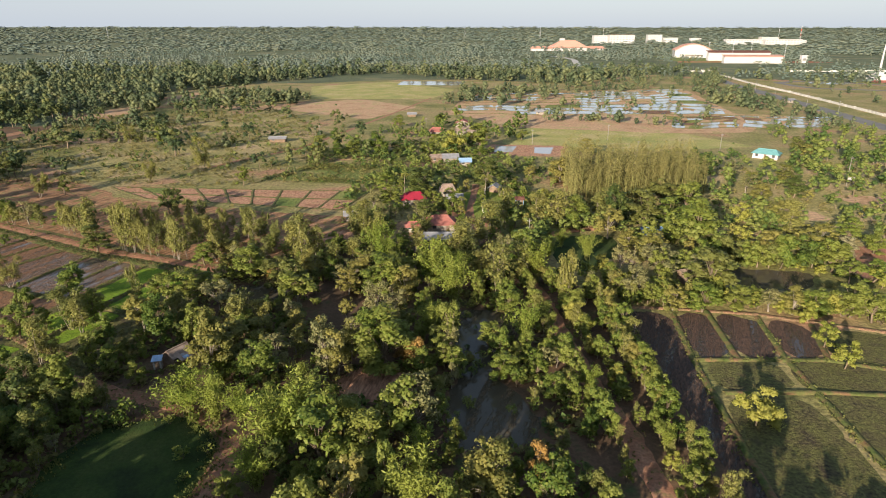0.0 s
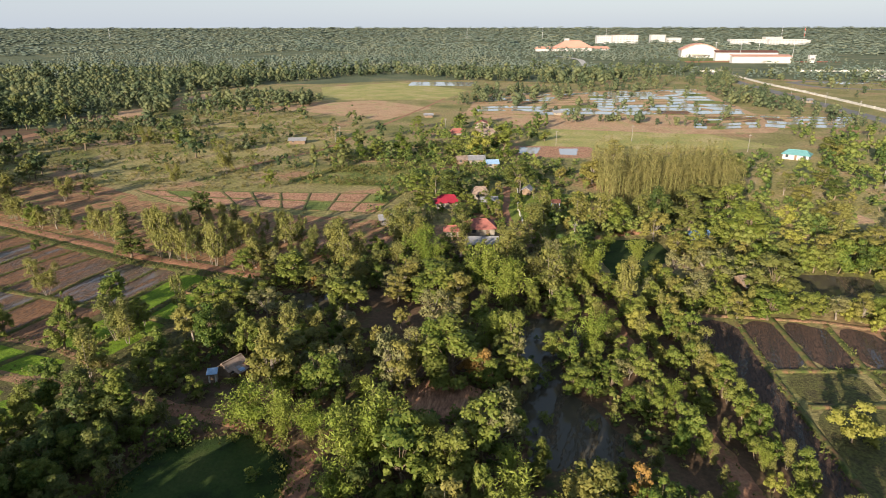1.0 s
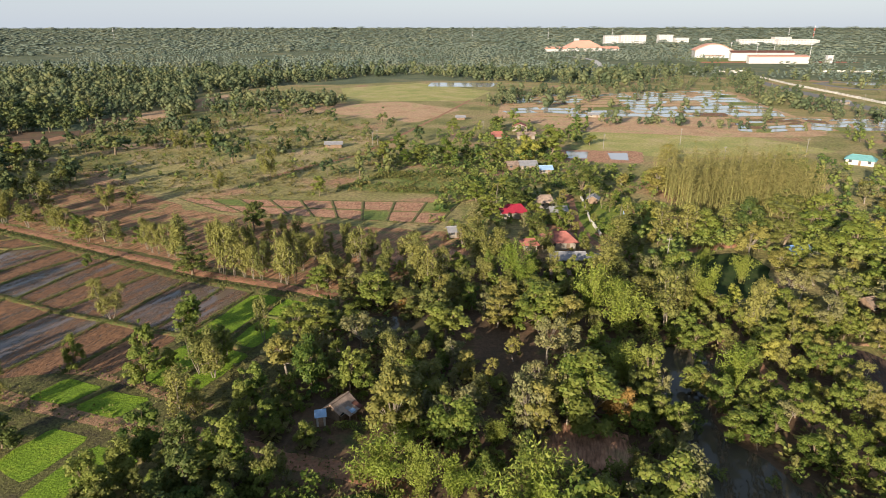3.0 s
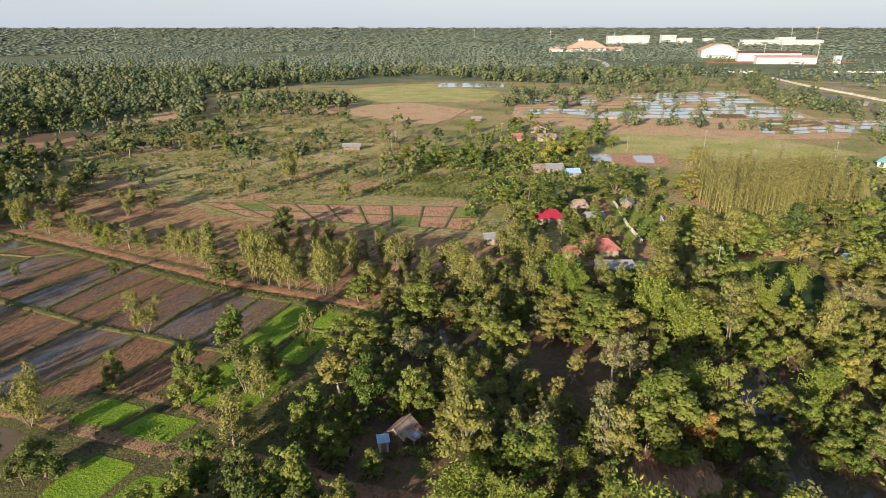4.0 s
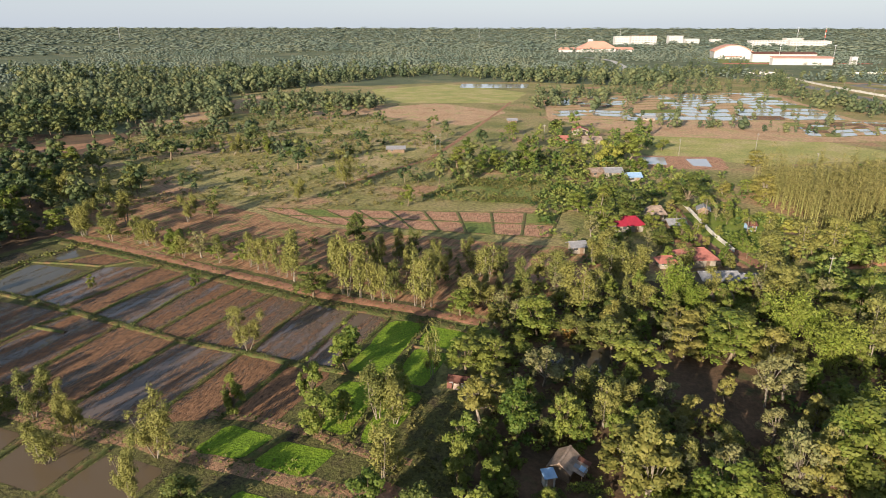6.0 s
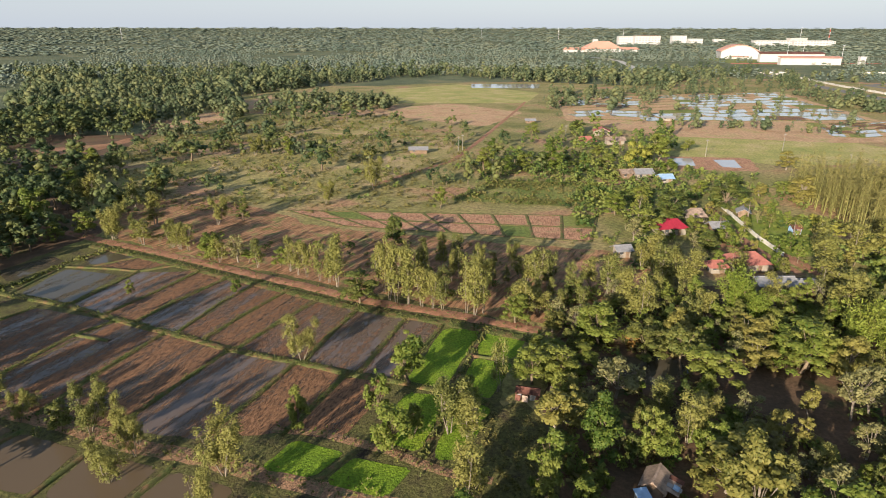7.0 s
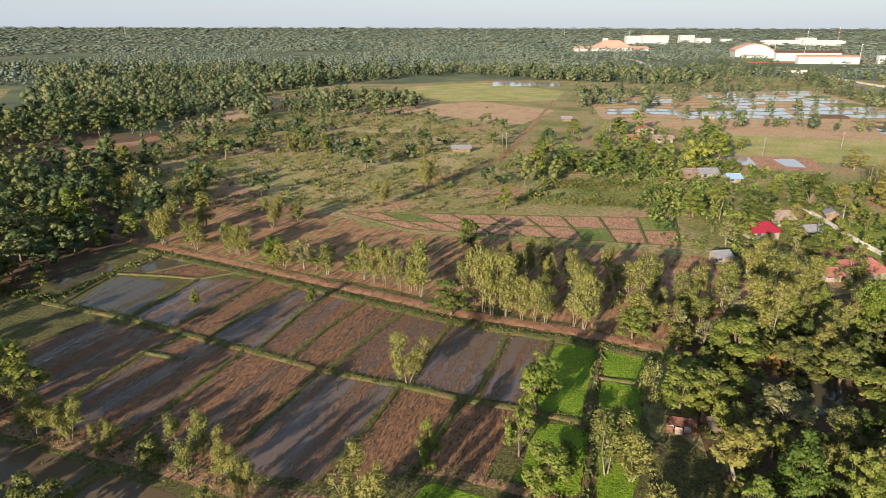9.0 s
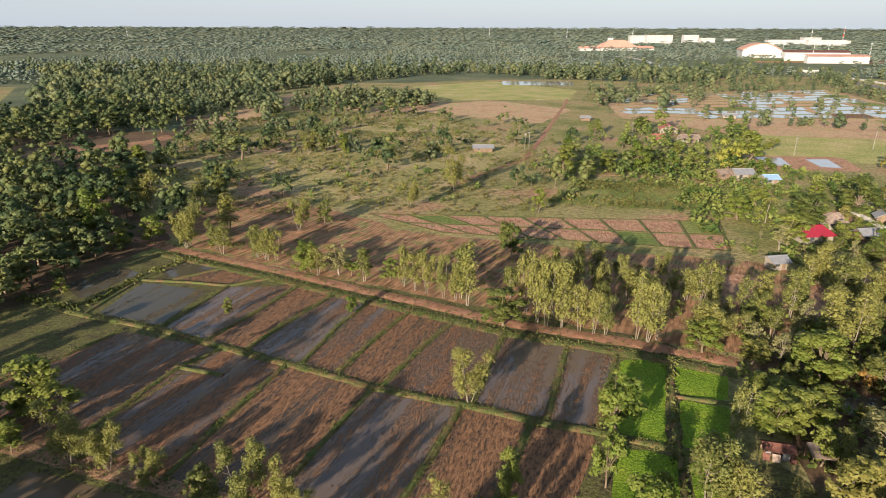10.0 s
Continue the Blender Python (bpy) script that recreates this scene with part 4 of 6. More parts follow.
ORCH = [broad_form(160 + s, 5.0, 1.05, 7.0 + 0.6 * s, 3.2 + 0.4 * (s % 3), 5, False, 22, 0.14, 0.7) for s in range(5)]
K_pa = Kind("palm_tree", [palm_form(s) for s in range(2)], M_bark, L_teak, "coconut palm with arching yellow-green fronds", "palm", "palms")
K_eu = Kind("eucalyptus_tree", EU, M_bark, L_euca, "slender eucalyptus with pale trunk and olive-green crown", "tree", "eucalyptus trees")
K_es = Kind("eucalyptus_tree", ES, M_bark, L_euca, "spreading eucalyptus with several pale stems on a bund", "tree", "eucalyptus trees")
K_br = Kind("broadleaf_tree", BR, M_bark_dark, L_broad, "leafy round-crowned broadleaf tree with brown trunk", "tree", "broadleaf trees")
K_dk = Kind("shade_tree", BR[::-1], M_bark_dark, L_dark, "dense dark green shade tree with brown trunk", "tree", "shade trees")
K_sl = Kind("teak_tree", SL, M_bark, L_teak, "slim young tree with large yellow-green leaves", "tree", "slim trees")
K_o = [Kind("orchard_tree", ORCH[k:] + ORCH[:k], M_bark_dark, f, label, "tree", "orchard trees") for k, (f, label) in enumerate(((L_broad, "wide round tree with mid-green leaves"), (L_dark, "wide dark green mango-like tree"), (L_lime, "round tree with bright lime-green leaves"), (L_silver, "round tree with pale grey-green leaves")))]
K_yo = Kind("young_tree", BR[1:], M_bark_dark, L_broad, "young leafy green tree in the understorey", "tree", "young trees")
K_ol = Kind("spreading_tree", BR[2:] + BR[:2], M_bark, L_olive, "olive-yellow broadleaf tree with an uneven crown", "tree", "spreading trees")
K_si = Kind("open_tree", OP, M_bark, L_grey, "open grey-green tree with thin pale limbs", "tree", "open trees")
K_li = Kind("lime_tree", ORCH[2:], M_bark_dark, L_lime, "round tree with bright lime-yellow leaves", "tree", "lime-green trees")
K_ba = Kind("bamboo_clump", BA, M_culm, L_bamboo, "bright green arching bamboo clump", "bamboo", "bamboo clumps")
K_ru = Kind("broadleaf_tree", BR[1:4], M_bark_dark, L_rusty, "small tree with rusty orange-brown leaves", "tree", "broadleaf trees")
K_sh = Kind("shrub", SH, M_bark_dark, L_broad, "low leafy green shrub", "shrub", "shrubs")

PONDS = [[(2, 112), (10.5, 111), (14.5, 110), (14, 101), (9.5, 95), (7.5, 88), (12, 79), (14, 75), (13.5, 69), (7, 67), (0, 68), (0, 79), (2.5, 87), (1.2, 99)], [(-48, 122.5), (-39, 124), (-29.5, 122), (-35, 114), (-42, 115.5)], [(67, 134), (87, 132), (80, 120), (64, 122)]]
for q in PONDS:
    sheet("pond", q, 0.05, M_pond, "dark still pond among the trees", "pond", kind="structure")
CLEAR = [[(-18.5, 86), (-13, 90), (-5.5, 87), (-5, 80.5), (-10, 78), (-17.5, 80.5)], [(-26, 123), (-10, 116), (-16, 97), (-30, 108)], [(-53, 60), (-52, 70), (-46, 74.5), (-38, 75.5), (-32, 70), (-31, 60), (-34, 50), (-50, 48)], [(-52, 95), (-40, 95), (-40, 84), (-52, 84)],
         [(30, 156), (44, 160), (47, 150), (36, 131), (29, 132), (27, 140)], [(-16, 200), (-4, 200), (-4, 190), (-16, 190)], [(-14, 176), (10, 176), (10, 150), (-14, 150)], [(95, 127), (104, 150), (125, 150), (115, 120)], [(-51, 90), (-45, 90), (-39, 74), (-45, 72)]]
sheet("clearing", CLEAR[0], 0.06, M_redsoil, "bare red earth clearing", "clearing")
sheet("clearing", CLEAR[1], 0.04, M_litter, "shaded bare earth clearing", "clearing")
sheet("clearing", CLEAR[2], 0.04, M_lush_shade, "lush green grass clearing with shade in its colour", "clearing")
sheet("clearing", CLEAR[4], 0.04, M_lush_shade, "green grass clearing among trees", "clearing")
sheet("clearing", CLEAR[7], 0.04, M_red, "bare red soil field", "clearing")
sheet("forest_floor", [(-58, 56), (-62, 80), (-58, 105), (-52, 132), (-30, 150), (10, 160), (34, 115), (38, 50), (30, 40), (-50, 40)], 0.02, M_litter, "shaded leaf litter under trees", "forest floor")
R_PADDY = [[(46, 110), (53, 110), (51, 92), (43.5, 92)], [(53.5, 110), (62, 107.5), (59, 92), (51.5, 92)], [(62.5, 107), (70.5, 104.5), (66.5, 91.5), (60, 92)], [(34, 111), (45, 110), (43, 92), (41, 72), (40, 46), (37, 46), (36, 80)],
           [(44, 91.3), (57, 91.3), (57, 82), (44, 81.5)], [(44, 81), (56, 81), (56, 44), (41, 44), (40, 68)], [(58, 91), (79, 91), (78, 44), (57.5, 44)], [(71, 104), (95, 96), (92, 82), (67, 91.5)]]
for i, q in enumerate(R_PADDY):
    sheet("paddy", q, 0.04 + 0.005 * i, [M_dark, M_dark, M_dark, M_dark, M_weedy, M_weedy, M_weedy, M_weedy][i], "rice paddy beside the tree row" if i > 3 else "flooded muddy paddy beside the tree row", "field")
for i, q in enumerate(([(46, 111), (43, 91), (39, 46)], [(53, 110.5), (51, 91.5)], [(62, 107.8), (59.3, 91.5), (57, 44)], [(71, 104.5), (66.5, 91)], [(43, 91.5), (66, 91.3), (92, 82)], [(44, 81.3), (57, 81.5), (80, 80)])):
    ridge("bund", q, 1.3, 0.35, M_bund, "low grassy earth bund between paddies", "bund", 120 + i)
ridge("bund", [(33, 113), (46, 112), (62, 109.5), (80, 103), (110, 92)], 1.4, 0.2, M_bank, "red earth bank at the paddies' edge", "bund", 130)

OPEN = PONDS + CLEAR + R_PADDY


def free(P, lines=((ROAD, 2.5), (TRACK, 2.2), (LANE, 3.0))):
    ok = np.ones(len(P), bool)
    for q in OPEN:
        ok &= ~inside(P, q)
    for line, d in lines:
        ok &= ~near_line(P, line, d)
    return P[ok]


# single trees: x, y, height
PADDY_EUC = [(-159, 185, 10.7), (-152, 183, 7.9), (-139, 177, 8.2), (-141, 178, 7.5), (-136, 197, 8.8), (-184, 218, 11.7), (-96, 237, 14.0), (-154, 296, 9.8), (-109, 218, 8.3), (-148, 295, 8)]
SLIM = [(-116, 150, 3.3), (-138, 149, 3.7)]
ROUND = [(-159, 112, 10), (-165, 117, 11), (-170, 111, 10.5), (-176, 119, 11), (-162, 105, 9.5), (-184, 126, 11), (-155, 122, 7.5), (-73, 214, 7.1), (-189, 200, 10.8), (-140, 299, 8.6), (-120, 291, 5.0), (-102, 293, 5.2), (-51, 286, 9.9), (-128, 288, 4.5), (48, 125, 8.7), (-71, 76, 7.8), (-74, 74, 7)]
SHADY = [(-134.5, 93.5, 7.5), (-131, 92.5, 8.5), (-139, 92, 7), (-143, 93, 7.5), (-130, 201, 7.2), (-85, 185, 6.7), (-160, 119, 8), (-93, 82, 5)]
rng = np.random.default_rng(5)
for kind, rows in ((K_es, PADDY_EUC), (K_br, SLIM), (K_br, ROUND), (K_dk, SHADY)):
    for x, y, h in rows:
        kind.plant(x, y, h, rng.uniform(0, 6.3))
for x, y, h in ((45, 73, 6.0), (68, 95.5, 5.6), (67.5, 88.5, 5.6), (71, 106, 4.5), (77, 109, 5)):
    K_o[2].plant(x, y, h, x, stretch=1.0)
for x, y, h in ((53.5, 150.5, 7.0), (59, 151.5, 6.0), (62, 155, 6.5)):
    K_o[0].plant(x, y, h, x)
for x, y in scatter(71, [(-72, 84), (-53, 79), (-50, 73), (-60, 62), (-60, 48), (-76, 48)], 3.6):
    if rng.uniform() < 0.85:
        (K_dk if rng.uniform() < 0.6 else K_br).plant(x, y, rng.uniform(4.5, 9), rng.uniform(0, 6.3))
for line, off, step, lo, hi in ((ROAD, -3.0, 3.2, 3.5, 6.5), (ROAD, 3.3, 2.2, 3, 5.5)):
    q = np.array(line[1:-1], float)
    at = np.concatenate([[0], np.cumsum(np.linalg.norm(np.diff(q, axis=0), axis=1))])
    for s in np.arange(0, at[-1], step):
        x, y = np.interp(s, at, q[:, 0]) + off + rng.normal() * 0.5, np.interp(s, at, q[:, 1]) + rng.normal() * 0.6
        if y > 118 and off > 4:
            continue
        u = rng.uniform()
        (K_br if u < 0.4 else K_o[2] if u < 0.6 and off > 0 else K_eu if u < 0.75 else K_ba if u < 0.85 else K_o[0]).plant(x, y, rng.uniform(lo, hi), rng.uniform(0, 6.3))
for x, y in scatter(72, [(36, 111.5), (38, 113.5), (60, 113), (84, 105), (108, 96), (108, 100), (84, 112), (60, 118), (36, 120)], 1.9):
    u = rng.uniform()
    (K_sh if u < 0.35 else K_br if u < 0.6 else K_sl if u < 0.75 else K_o[2] if u < 0.85 else K_eu).plant(x, y, rng.uniform(1.8, 3.9) if 58 < x < 90 or u < 0.35 else rng.uniform(3, 6), rng.uniform(0, 6.3))
for x, y in scatter(73, [(-60, 74), (-48, 77), (-38, 78.5), (-33, 72), (-31, 56), (-34, 56), (-36, 70), (-42, 74), (-56, 70)], 3.4):
    K_sh.plant(x, y, rng.uniform(1.0, 2.6), rng.uniform(0, 6.3))
PLACED = []


def stand_of(kind, rows):
    """Trees of one kind, each at its place, with its height and the width of its crown."""
    for x, y, h, w in rows:
        PLACED.append((x, y, min(w, 1.35 * h)))
        kind.plant(x, y, h, 2.4 * x + y, wide=min(w, 1.35 * h))


# trees on the bunds and banks of the paddies: x, y, height, width of the crown
stand_of(K_es, [(-96.0, 122.0, 10.0, 5.7), (-99.7, 94.0, 9.7, 6.2), (-121.0, 102.2, 8.4, 5.7), (-116.6, 102.0, 6.6, 3.9), (-113.3, 100.0, 5.0, 2.4), (-113.5, 92.7, 6.6, 4.8), (-132.6, 105.0, 5.2, 3.3), (-138.4, 108.4, 7.1, 3.4), (-68.3, 91.9, 5.6, 4.4), (-99.0, 85.7, 8.9, 3.6), (-112.6, 97.6, 7.2, 3.3), (-140.0, 109.8, 6.9, 5.0), (-143.5, 109.4, 9.5, 4.7), (-133.1, 108.5, 3.3, 3.0)])
stand_of(K_br, [(-77.4, 115.0, 9.0, 6.5), (-81.3, 105.7, 8.8, 3.9), (-92.4, 103.5, 7.0, 3.2), (-79.0, 99.1, 6.9, 5.2), (-151.3, 117.8, 9.8, 8.3), (-68.5, 105.5, 7.5, 3.7), (-76.2, 102.2, 4.8, 3.1), (-155.7, 118.4, 5.2, 4.4), (-151.9, 111.6, 4.9, 3.4), (-173.1, 158.1, 3.3, 2.8)])
stand_of(K_eu, [(-69.1, 108.2, 6.2, 3.4), (-68.7, 101.4, 7.4, 4.4), (-63.6, 112.7, 10.1, 2.8), (-71.3, 102.4, 9.3, 5.0), (-69.4, 89.8, 9.3, 4.3)])
stand_of(K_dk, [(-125.3, 102.7, 5.2, 3.5), (-91.3, 83.6, 6.3, 5.8)])
# the wood round the ponds and the hut: x, y, height, width of the crown
stand_of(K_br, [(-58.3, 136.1, 5.9, 7.9), (-44.5, 127.8, 8.4, 7.9), (-30.6, 113.7, 7.6, 8.4), (-55.0, 121.3, 5.6, 9.0), (-49.3, 118.7, 4.8, 5.9), (-58.1, 114.9, 6.7, 6.6), (-53.7, 115.8, 6.7, 6.7), (-51.8, 97.0, 10.3, 5.2), (-59.3, 92.1, 8.0, 4.5), (-45.8, 97.0, 8.5, 4.4), (-43.9, 98.3, 6.3, 3.7), (-13.4, 123.0, 6.1, 6.1), (-13.5, 118.2, 9.5, 9.2), (-0.1, 140.6, 3.3, 3.5), (-3.7, 113.3, 2.8, 3.9), (-3.0, 105.1, 5.2, 4.7), (-10.3, 88.5, 11.4, 10.6), (0.9, 96.7, 9.1, 4.9), (-0.3, 88.6, 5.4, 3.2), (1.8, 87.5, 4.5, 3.7)])
stand_of(K_br, [(-29.6, 82.7, 8.6, 6.7), (-33.4, 92.3, 5.4, 3.8), (-14.0, 69.3, 8.2, 5.7), (7.7, 96.6, 4.9, 4.5), (9.3, 85.2, 5.5, 5.7), (17.2, 80.1, 4.5, 6.1), (17.6, 90.6, 4.4, 4.1), (-0.9, 91.0, 5.5, 4.8), (-12.9, 89.1, 11.1, 5.9), (-12.0, 119.3, 9.2, 7.3), (18.3, 132.3, 11.2, 7.9), (12.6, 108.4, 6.2, 4.5), (25.0, 108.5, 6.2, 5.6), (10.2, 122.4, 5.4, 5.0), (-11.8, 132.3, 5.7, 6.6), (-16.3, 63.9, 11.0, 7.6), (-6.4, 68.3, 11.0, 6.6), (-10.1, 64.0, 9.0, 6.3), (-7.2, 56.1, 10.0, 3.8), (12.6, 55.5, 9.5, 5.9), (0.5, 52.2, 9.0, 4.8), (-15.7, 49.0, 11.0, 5.6)])
stand_of(K_br, [(17.8, 52.5, 8.0, 4.2)])
stand_of(K_si, [(-50.4, 135.6, 5.6, 3.4), (-45.9, 111.0, 6.4, 6.8), (-33.2, 88.3, 5.6, 5.7), (-28.0, 86.3, 7.9, 4.9), (-26.4, 93.3, 4.6, 3.2), (-13.6, 105.4, 9.6, 5.2), (-10.2, 106.6, 7.4, 5.2), (-16.8, 97.0, 5.6, 4.3), (-19.8, 86.5, 7.8, 3.8), (-13.4, 88.6, 8.1, 3.1), (0.8, 91.9, 7.3, 3.1), (-4.2, 70.0, 10.7, 6.1), (-7.6, 70.7, 6.0, 4.7), (-19.7, 86.4, 10.9, 4.6)])
stand_of(K_dk, [(-37.5, 123.4, 7.0, 7.6), (-32.9, 119.3, 8.5, 6.1), (4.4, 135.9, 8.7, 6.8)])
stand_of(K_ru, [(-39.0, 125.6, 5.1, 2.9), (-4.8, 89.5, 5.5, 4.2), (-6.8, 91.0, 3.9, 5.8), (11.4, 59.2, 8.0, 3.4)])
stand_of(K_eu, [(-37.0, 138.3, 11.2, 4.6), (-34.3, 136.4, 11.3, 4.5), (-31.8, 139.7, 9.4, 4.2), (-26.6, 133.1, 7.3, 4.0), (-22.2, 137.0, 6.8, 4.1), (-21.2, 153.4, 8.2, 4.3), (-17.7, 153.4, 8.9, 4.3), (-23.4, 153.4, 5.5, 3.8), (-40.3, 106.9, 5.6, 3.7), (-39.0, 100.3, 8.3, 3.9), (-35.5, 103.9, 5.9, 3.7), (-6.5, 142.8, 8.0, 3.8), (4.1, 135.2, 11.8, 6.7), (2.4, 136.8, 8.2, 5.0), (5.0, 132.7, 9.2, 4.8), (16.8, 125.2, 10.7, 5.2), (20.0, 134.4, 6.7, 4.7), (-31.5, 90.8, 6.3, 3.4), (-25.4, 92.3, 6.4, 2.4), (-16.2, 88.2, 10.1, 3.8), (7.9, 125.5, 8.2, 5.7), (11.2, 119.4, 13, 6.0)])
stand_of(K_eu, [(24.9, 113.7, 12.5, 4.2), (7.7, 147.9, 9.2, 5.8), (12.8, 156.9, 11.2, 6.1), (17.7, 167.0, 11.8, 6.5)])
stand_of(K_ol, [(-30.6, 127.9, 7.3, 5.3), (-56.4, 101.0, 8.6, 6.4), (-37.8, 91.0, 7.9, 8.5), (-38.6, 92.4, 5.7, 4.0), (-33.0, 96.6, 6.0, 5.0), (-20.9, 118.9, 6.6, 5.7), (-8.3, 115.0, 8.8, 5.7), (-19.2, 106.2, 5.2, 3.1), (-23.6, 100.3, 4.5, 3.0), (-21.9, 98.9, 2.2, 2.1), (-9.8, 99.3, 6.1, 3.7), (-17.7, 85.3, 9.5, 5.1), (9.3, 95.5, 4.3, 4.2), (22.5, 124.6, 4.5, 8.3), (26.7, 122.2, 4.3, 4.7), (-37.5, 86.4, 13, 5.8), (-37.7, 84.5, 10.2, 6.6), (-27.8, 99.5, 6.3, 4.1), (4.0, 90.5, 1.8, 3.4), (-18.9, 125.5, 6.8, 7.6), (-11.8, 53.4, 11.0, 6.3)])
stand_of(K_ol, [(4.7, 56.8, 10.5, 7.2)])
stand_of(K_ba, [(-16.1, 138.3, 11.8, 6.3), (-14.6, 132.6, 8.7, 4.9), (-36.0, 83.6, 4.7, 6.4), (1.5, 114.6, 11.2, 8.4), (3.0, 123.5, 8.7, 4.5), (-38.5, 76.0, 7.5, 7.2), (-33.6, 73.7, 8.6, 4.3), (-30.0, 73.7, 6.3, 4.9), (-24.0, 83.9, 4.0, 4.3), (-2.5, 99.1, 8.1, 5.7), (20.7, 125.6, 10.8, 6.3), (-2.9, 120.8, 13, 7.3), (14.5, 96.9, 9.0, 5.6), (-22.0, 65.4, 11.0, 7.4), (-23.6, 59.7, 8.0, 5.3), (-3.3, 63.1, 8.0, 2.4), (-3.9, 54.5, 11.0, 6.4), (-19.8, 68.8, 11.0, 8.0)])
# the rows along the lane: x, y, height, width of the crown
stand_of(K_eu, [(-159.2, 183.8, 9.3, 4.5), (-149.5, 180.1, 7.7, 6.1), (-138.3, 176.6, 7.6, 3.5), (-136.2, 175.9, 7.5, 3.5), (-115.5, 164.6, 7.7, 3.0), (-125.7, 167.9, 6.5, 4.7), (-107.3, 162.1, 9.2, 2.9), (-105.0, 159.9, 8.8, 3.3), (-102.7, 158.6, 8.8, 3.0), (-99.5, 156.8, 9.4, 2.8), (-97.2, 155.5, 7.7, 2.7), (-95.2, 153.0, 13, 5.1), (-96.2, 156.5, 11.4, 3.6), (-84.6, 150.5, 13, 4.0), (-83.1, 146.5, 13, 3.9), (-81.7, 145.2, 13, 3.4), (-79.1, 144.3, 13, 3.8), (-79.6, 149.8, 12.6, 3.6), (-76.4, 143.3, 9.0, 3.4), (-76.4, 149.4, 12.2, 3.2), (-74.2, 142.3, 8.4, 3.0), (-72.2, 141.9, 7.6, 3.0)])
stand_of(K_eu, [(-64.7, 155.7, 7.1, 4.2), (-67.5, 140.6, 13, 3.7), (-66.0, 139.4, 11.7, 3.8), (-64.2, 140.2, 9.4, 3.3), (-56.0, 162.5, 7.5, 2.9), (-55.1, 158.4, 5.5, 2.8), (-57.3, 140.2, 7.4, 4.3), (-56.1, 138.3, 8.3, 3.8), (-53.4, 155.8, 6.6, 4.5), (-51.7, 153.3, 9.8, 4.3), (-53.3, 140.3, 5.4, 3.9), (-40.1, 153.4, 7.0, 4.4), (-37.8, 148.7, 10.0, 4.2), (-36.1, 148.7, 8.4, 3.6), (-23.3, 164.1, 9.3, 5.6), (-44.6, 141.3, 5.9, 3.0), (-63.8, 166.8, 4.0, 2.6), (-182.2, 216.7, 10.4, 5.2), (-153.4, 196.3, 10.1, 9.4), (-165.4, 210.6, 11.1, 5.4), (-187.0, 214.2, 8.9, 6.9)])
stand_of(K_br, [(-128.6, 169.4, 7.2, 5.3), (-118.6, 167.6, 3.5, 4.7), (-110.4, 165.3, 5.1, 4.1), (-36.2, 140.0, 5.1, 4.8), (-183.5, 191.3, 12.9, 9.1), (-173.6, 182.2, 5.6, 8.7), (-127.5, 170.1, 6.7, 5.4), (-211.3, 268.3, 8.6, 9.2), (-205.3, 227.3, 9.4, 9.2), (-200.1, 234.6, 7.8, 9.5), (-168.5, 187.5, 7.0, 6.0)])
stand_of(K_si, [(-121.2, 167.9, 7.4, 5.2), (-47.5, 133.1, 5.1, 3.6)])
stand_of(K_dk, [(-89.2, 145.1, 7.7, 7.9), (-84.3, 177.7, 8.3, 5.0), (-173.4, 213.0, 8.1, 6.8), (-190.2, 187.5, 9.3, 8.9), (-198.8, 208.2, 8.6, 10.0), (-216.3, 227.3, 9.4, 11.0), (-165.9, 226.0, 10.4, 4.4)])
stand_of(K_ol, [(-51.9, 132.7, 4.3, 5.2)])
# village trees: x, y, height, width of the crown
stand_of(K_br, [(-17.7, 186.9, 8.4, 9.2), (14.1, 230.7, 5.4, 11.6), (15.1, 278.4, 13, 11.8), (39.2, 307.2, 5.8, 6.6), (-29.3, 267.9, 11.4, 9.2), (-40.4, 267.9, 7.1, 9.2), (-55.8, 267.8, 9.7, 9.2), (-47.0, 267.9, 6.0, 7.0), (-15.4, 271.0, 5.4, 7.1), (-6.4, 271.0, 6.5, 9.3), (15.6, 264.1, 5.7, 9.1), (-4.2, 296.8, 5.2, 8.8), (-25.8, 347.7, 7.4, 7.5), (-20.3, 207.4, 7.2, 8.7), (-9.0, 219.7, 6.2, 9.2), (-3.8, 187.8, 6.3, 6.0), (2.4, 183.3, 5.4, 5.8), (43.1, 231.6, 4.8, 9.4)])
stand_of(K_dk, [(-8.4, 197.6, 10.6, 14.5), (15.8, 213.5, 10.9, 18.8), (-21.6, 273.0, 6.1, 9.4), (-0.6, 356.6, 7.6, 7.7), (-5.8, 175.0, 5.9, 5.5)])
stand_of(K_li, [(4.1, 269.0, 11.3, 11.4), (30.5, 182.5, 5.7, 6.4), (33.6, 196.7, 3.6, 5.4)])
stand_of(K_ol, [(63.5, 268.2, 8.2, 15.8), (42.9, 219.8, 9.5, 11.0), (32.9, 226.5, 5.1, 7.7)])
stand_of(K_si, [(-22.1, 182.4, 7.2, 4.6)])
stand_of(K_eu, [(-23.2, 156.6, 9.4, 6.1), (-25.9, 163.2, 7.1, 4.4), (-5.6, 159.8, 7.0, 5.0)])
# orchard and garden trees beyond the muddy paddies: x, y, height, width of the crown
stand_of(K_ol, [(44.4, 156.0, 9.9, 7.9), (95.1, 166.1, 8.8, 8.4), (88.6, 139.1, 8.4, 8.6), (78.8, 139.1, 8.4, 7.2), (47.3, 147.1, 5.7, 7.6), (50.9, 139.0, 7.6, 8.6), (46.1, 110.5, 6.2, 4.8), (69.8, 109.3, 6.4, 4.7), (97.7, 148.1, 7.0, 7.3)])
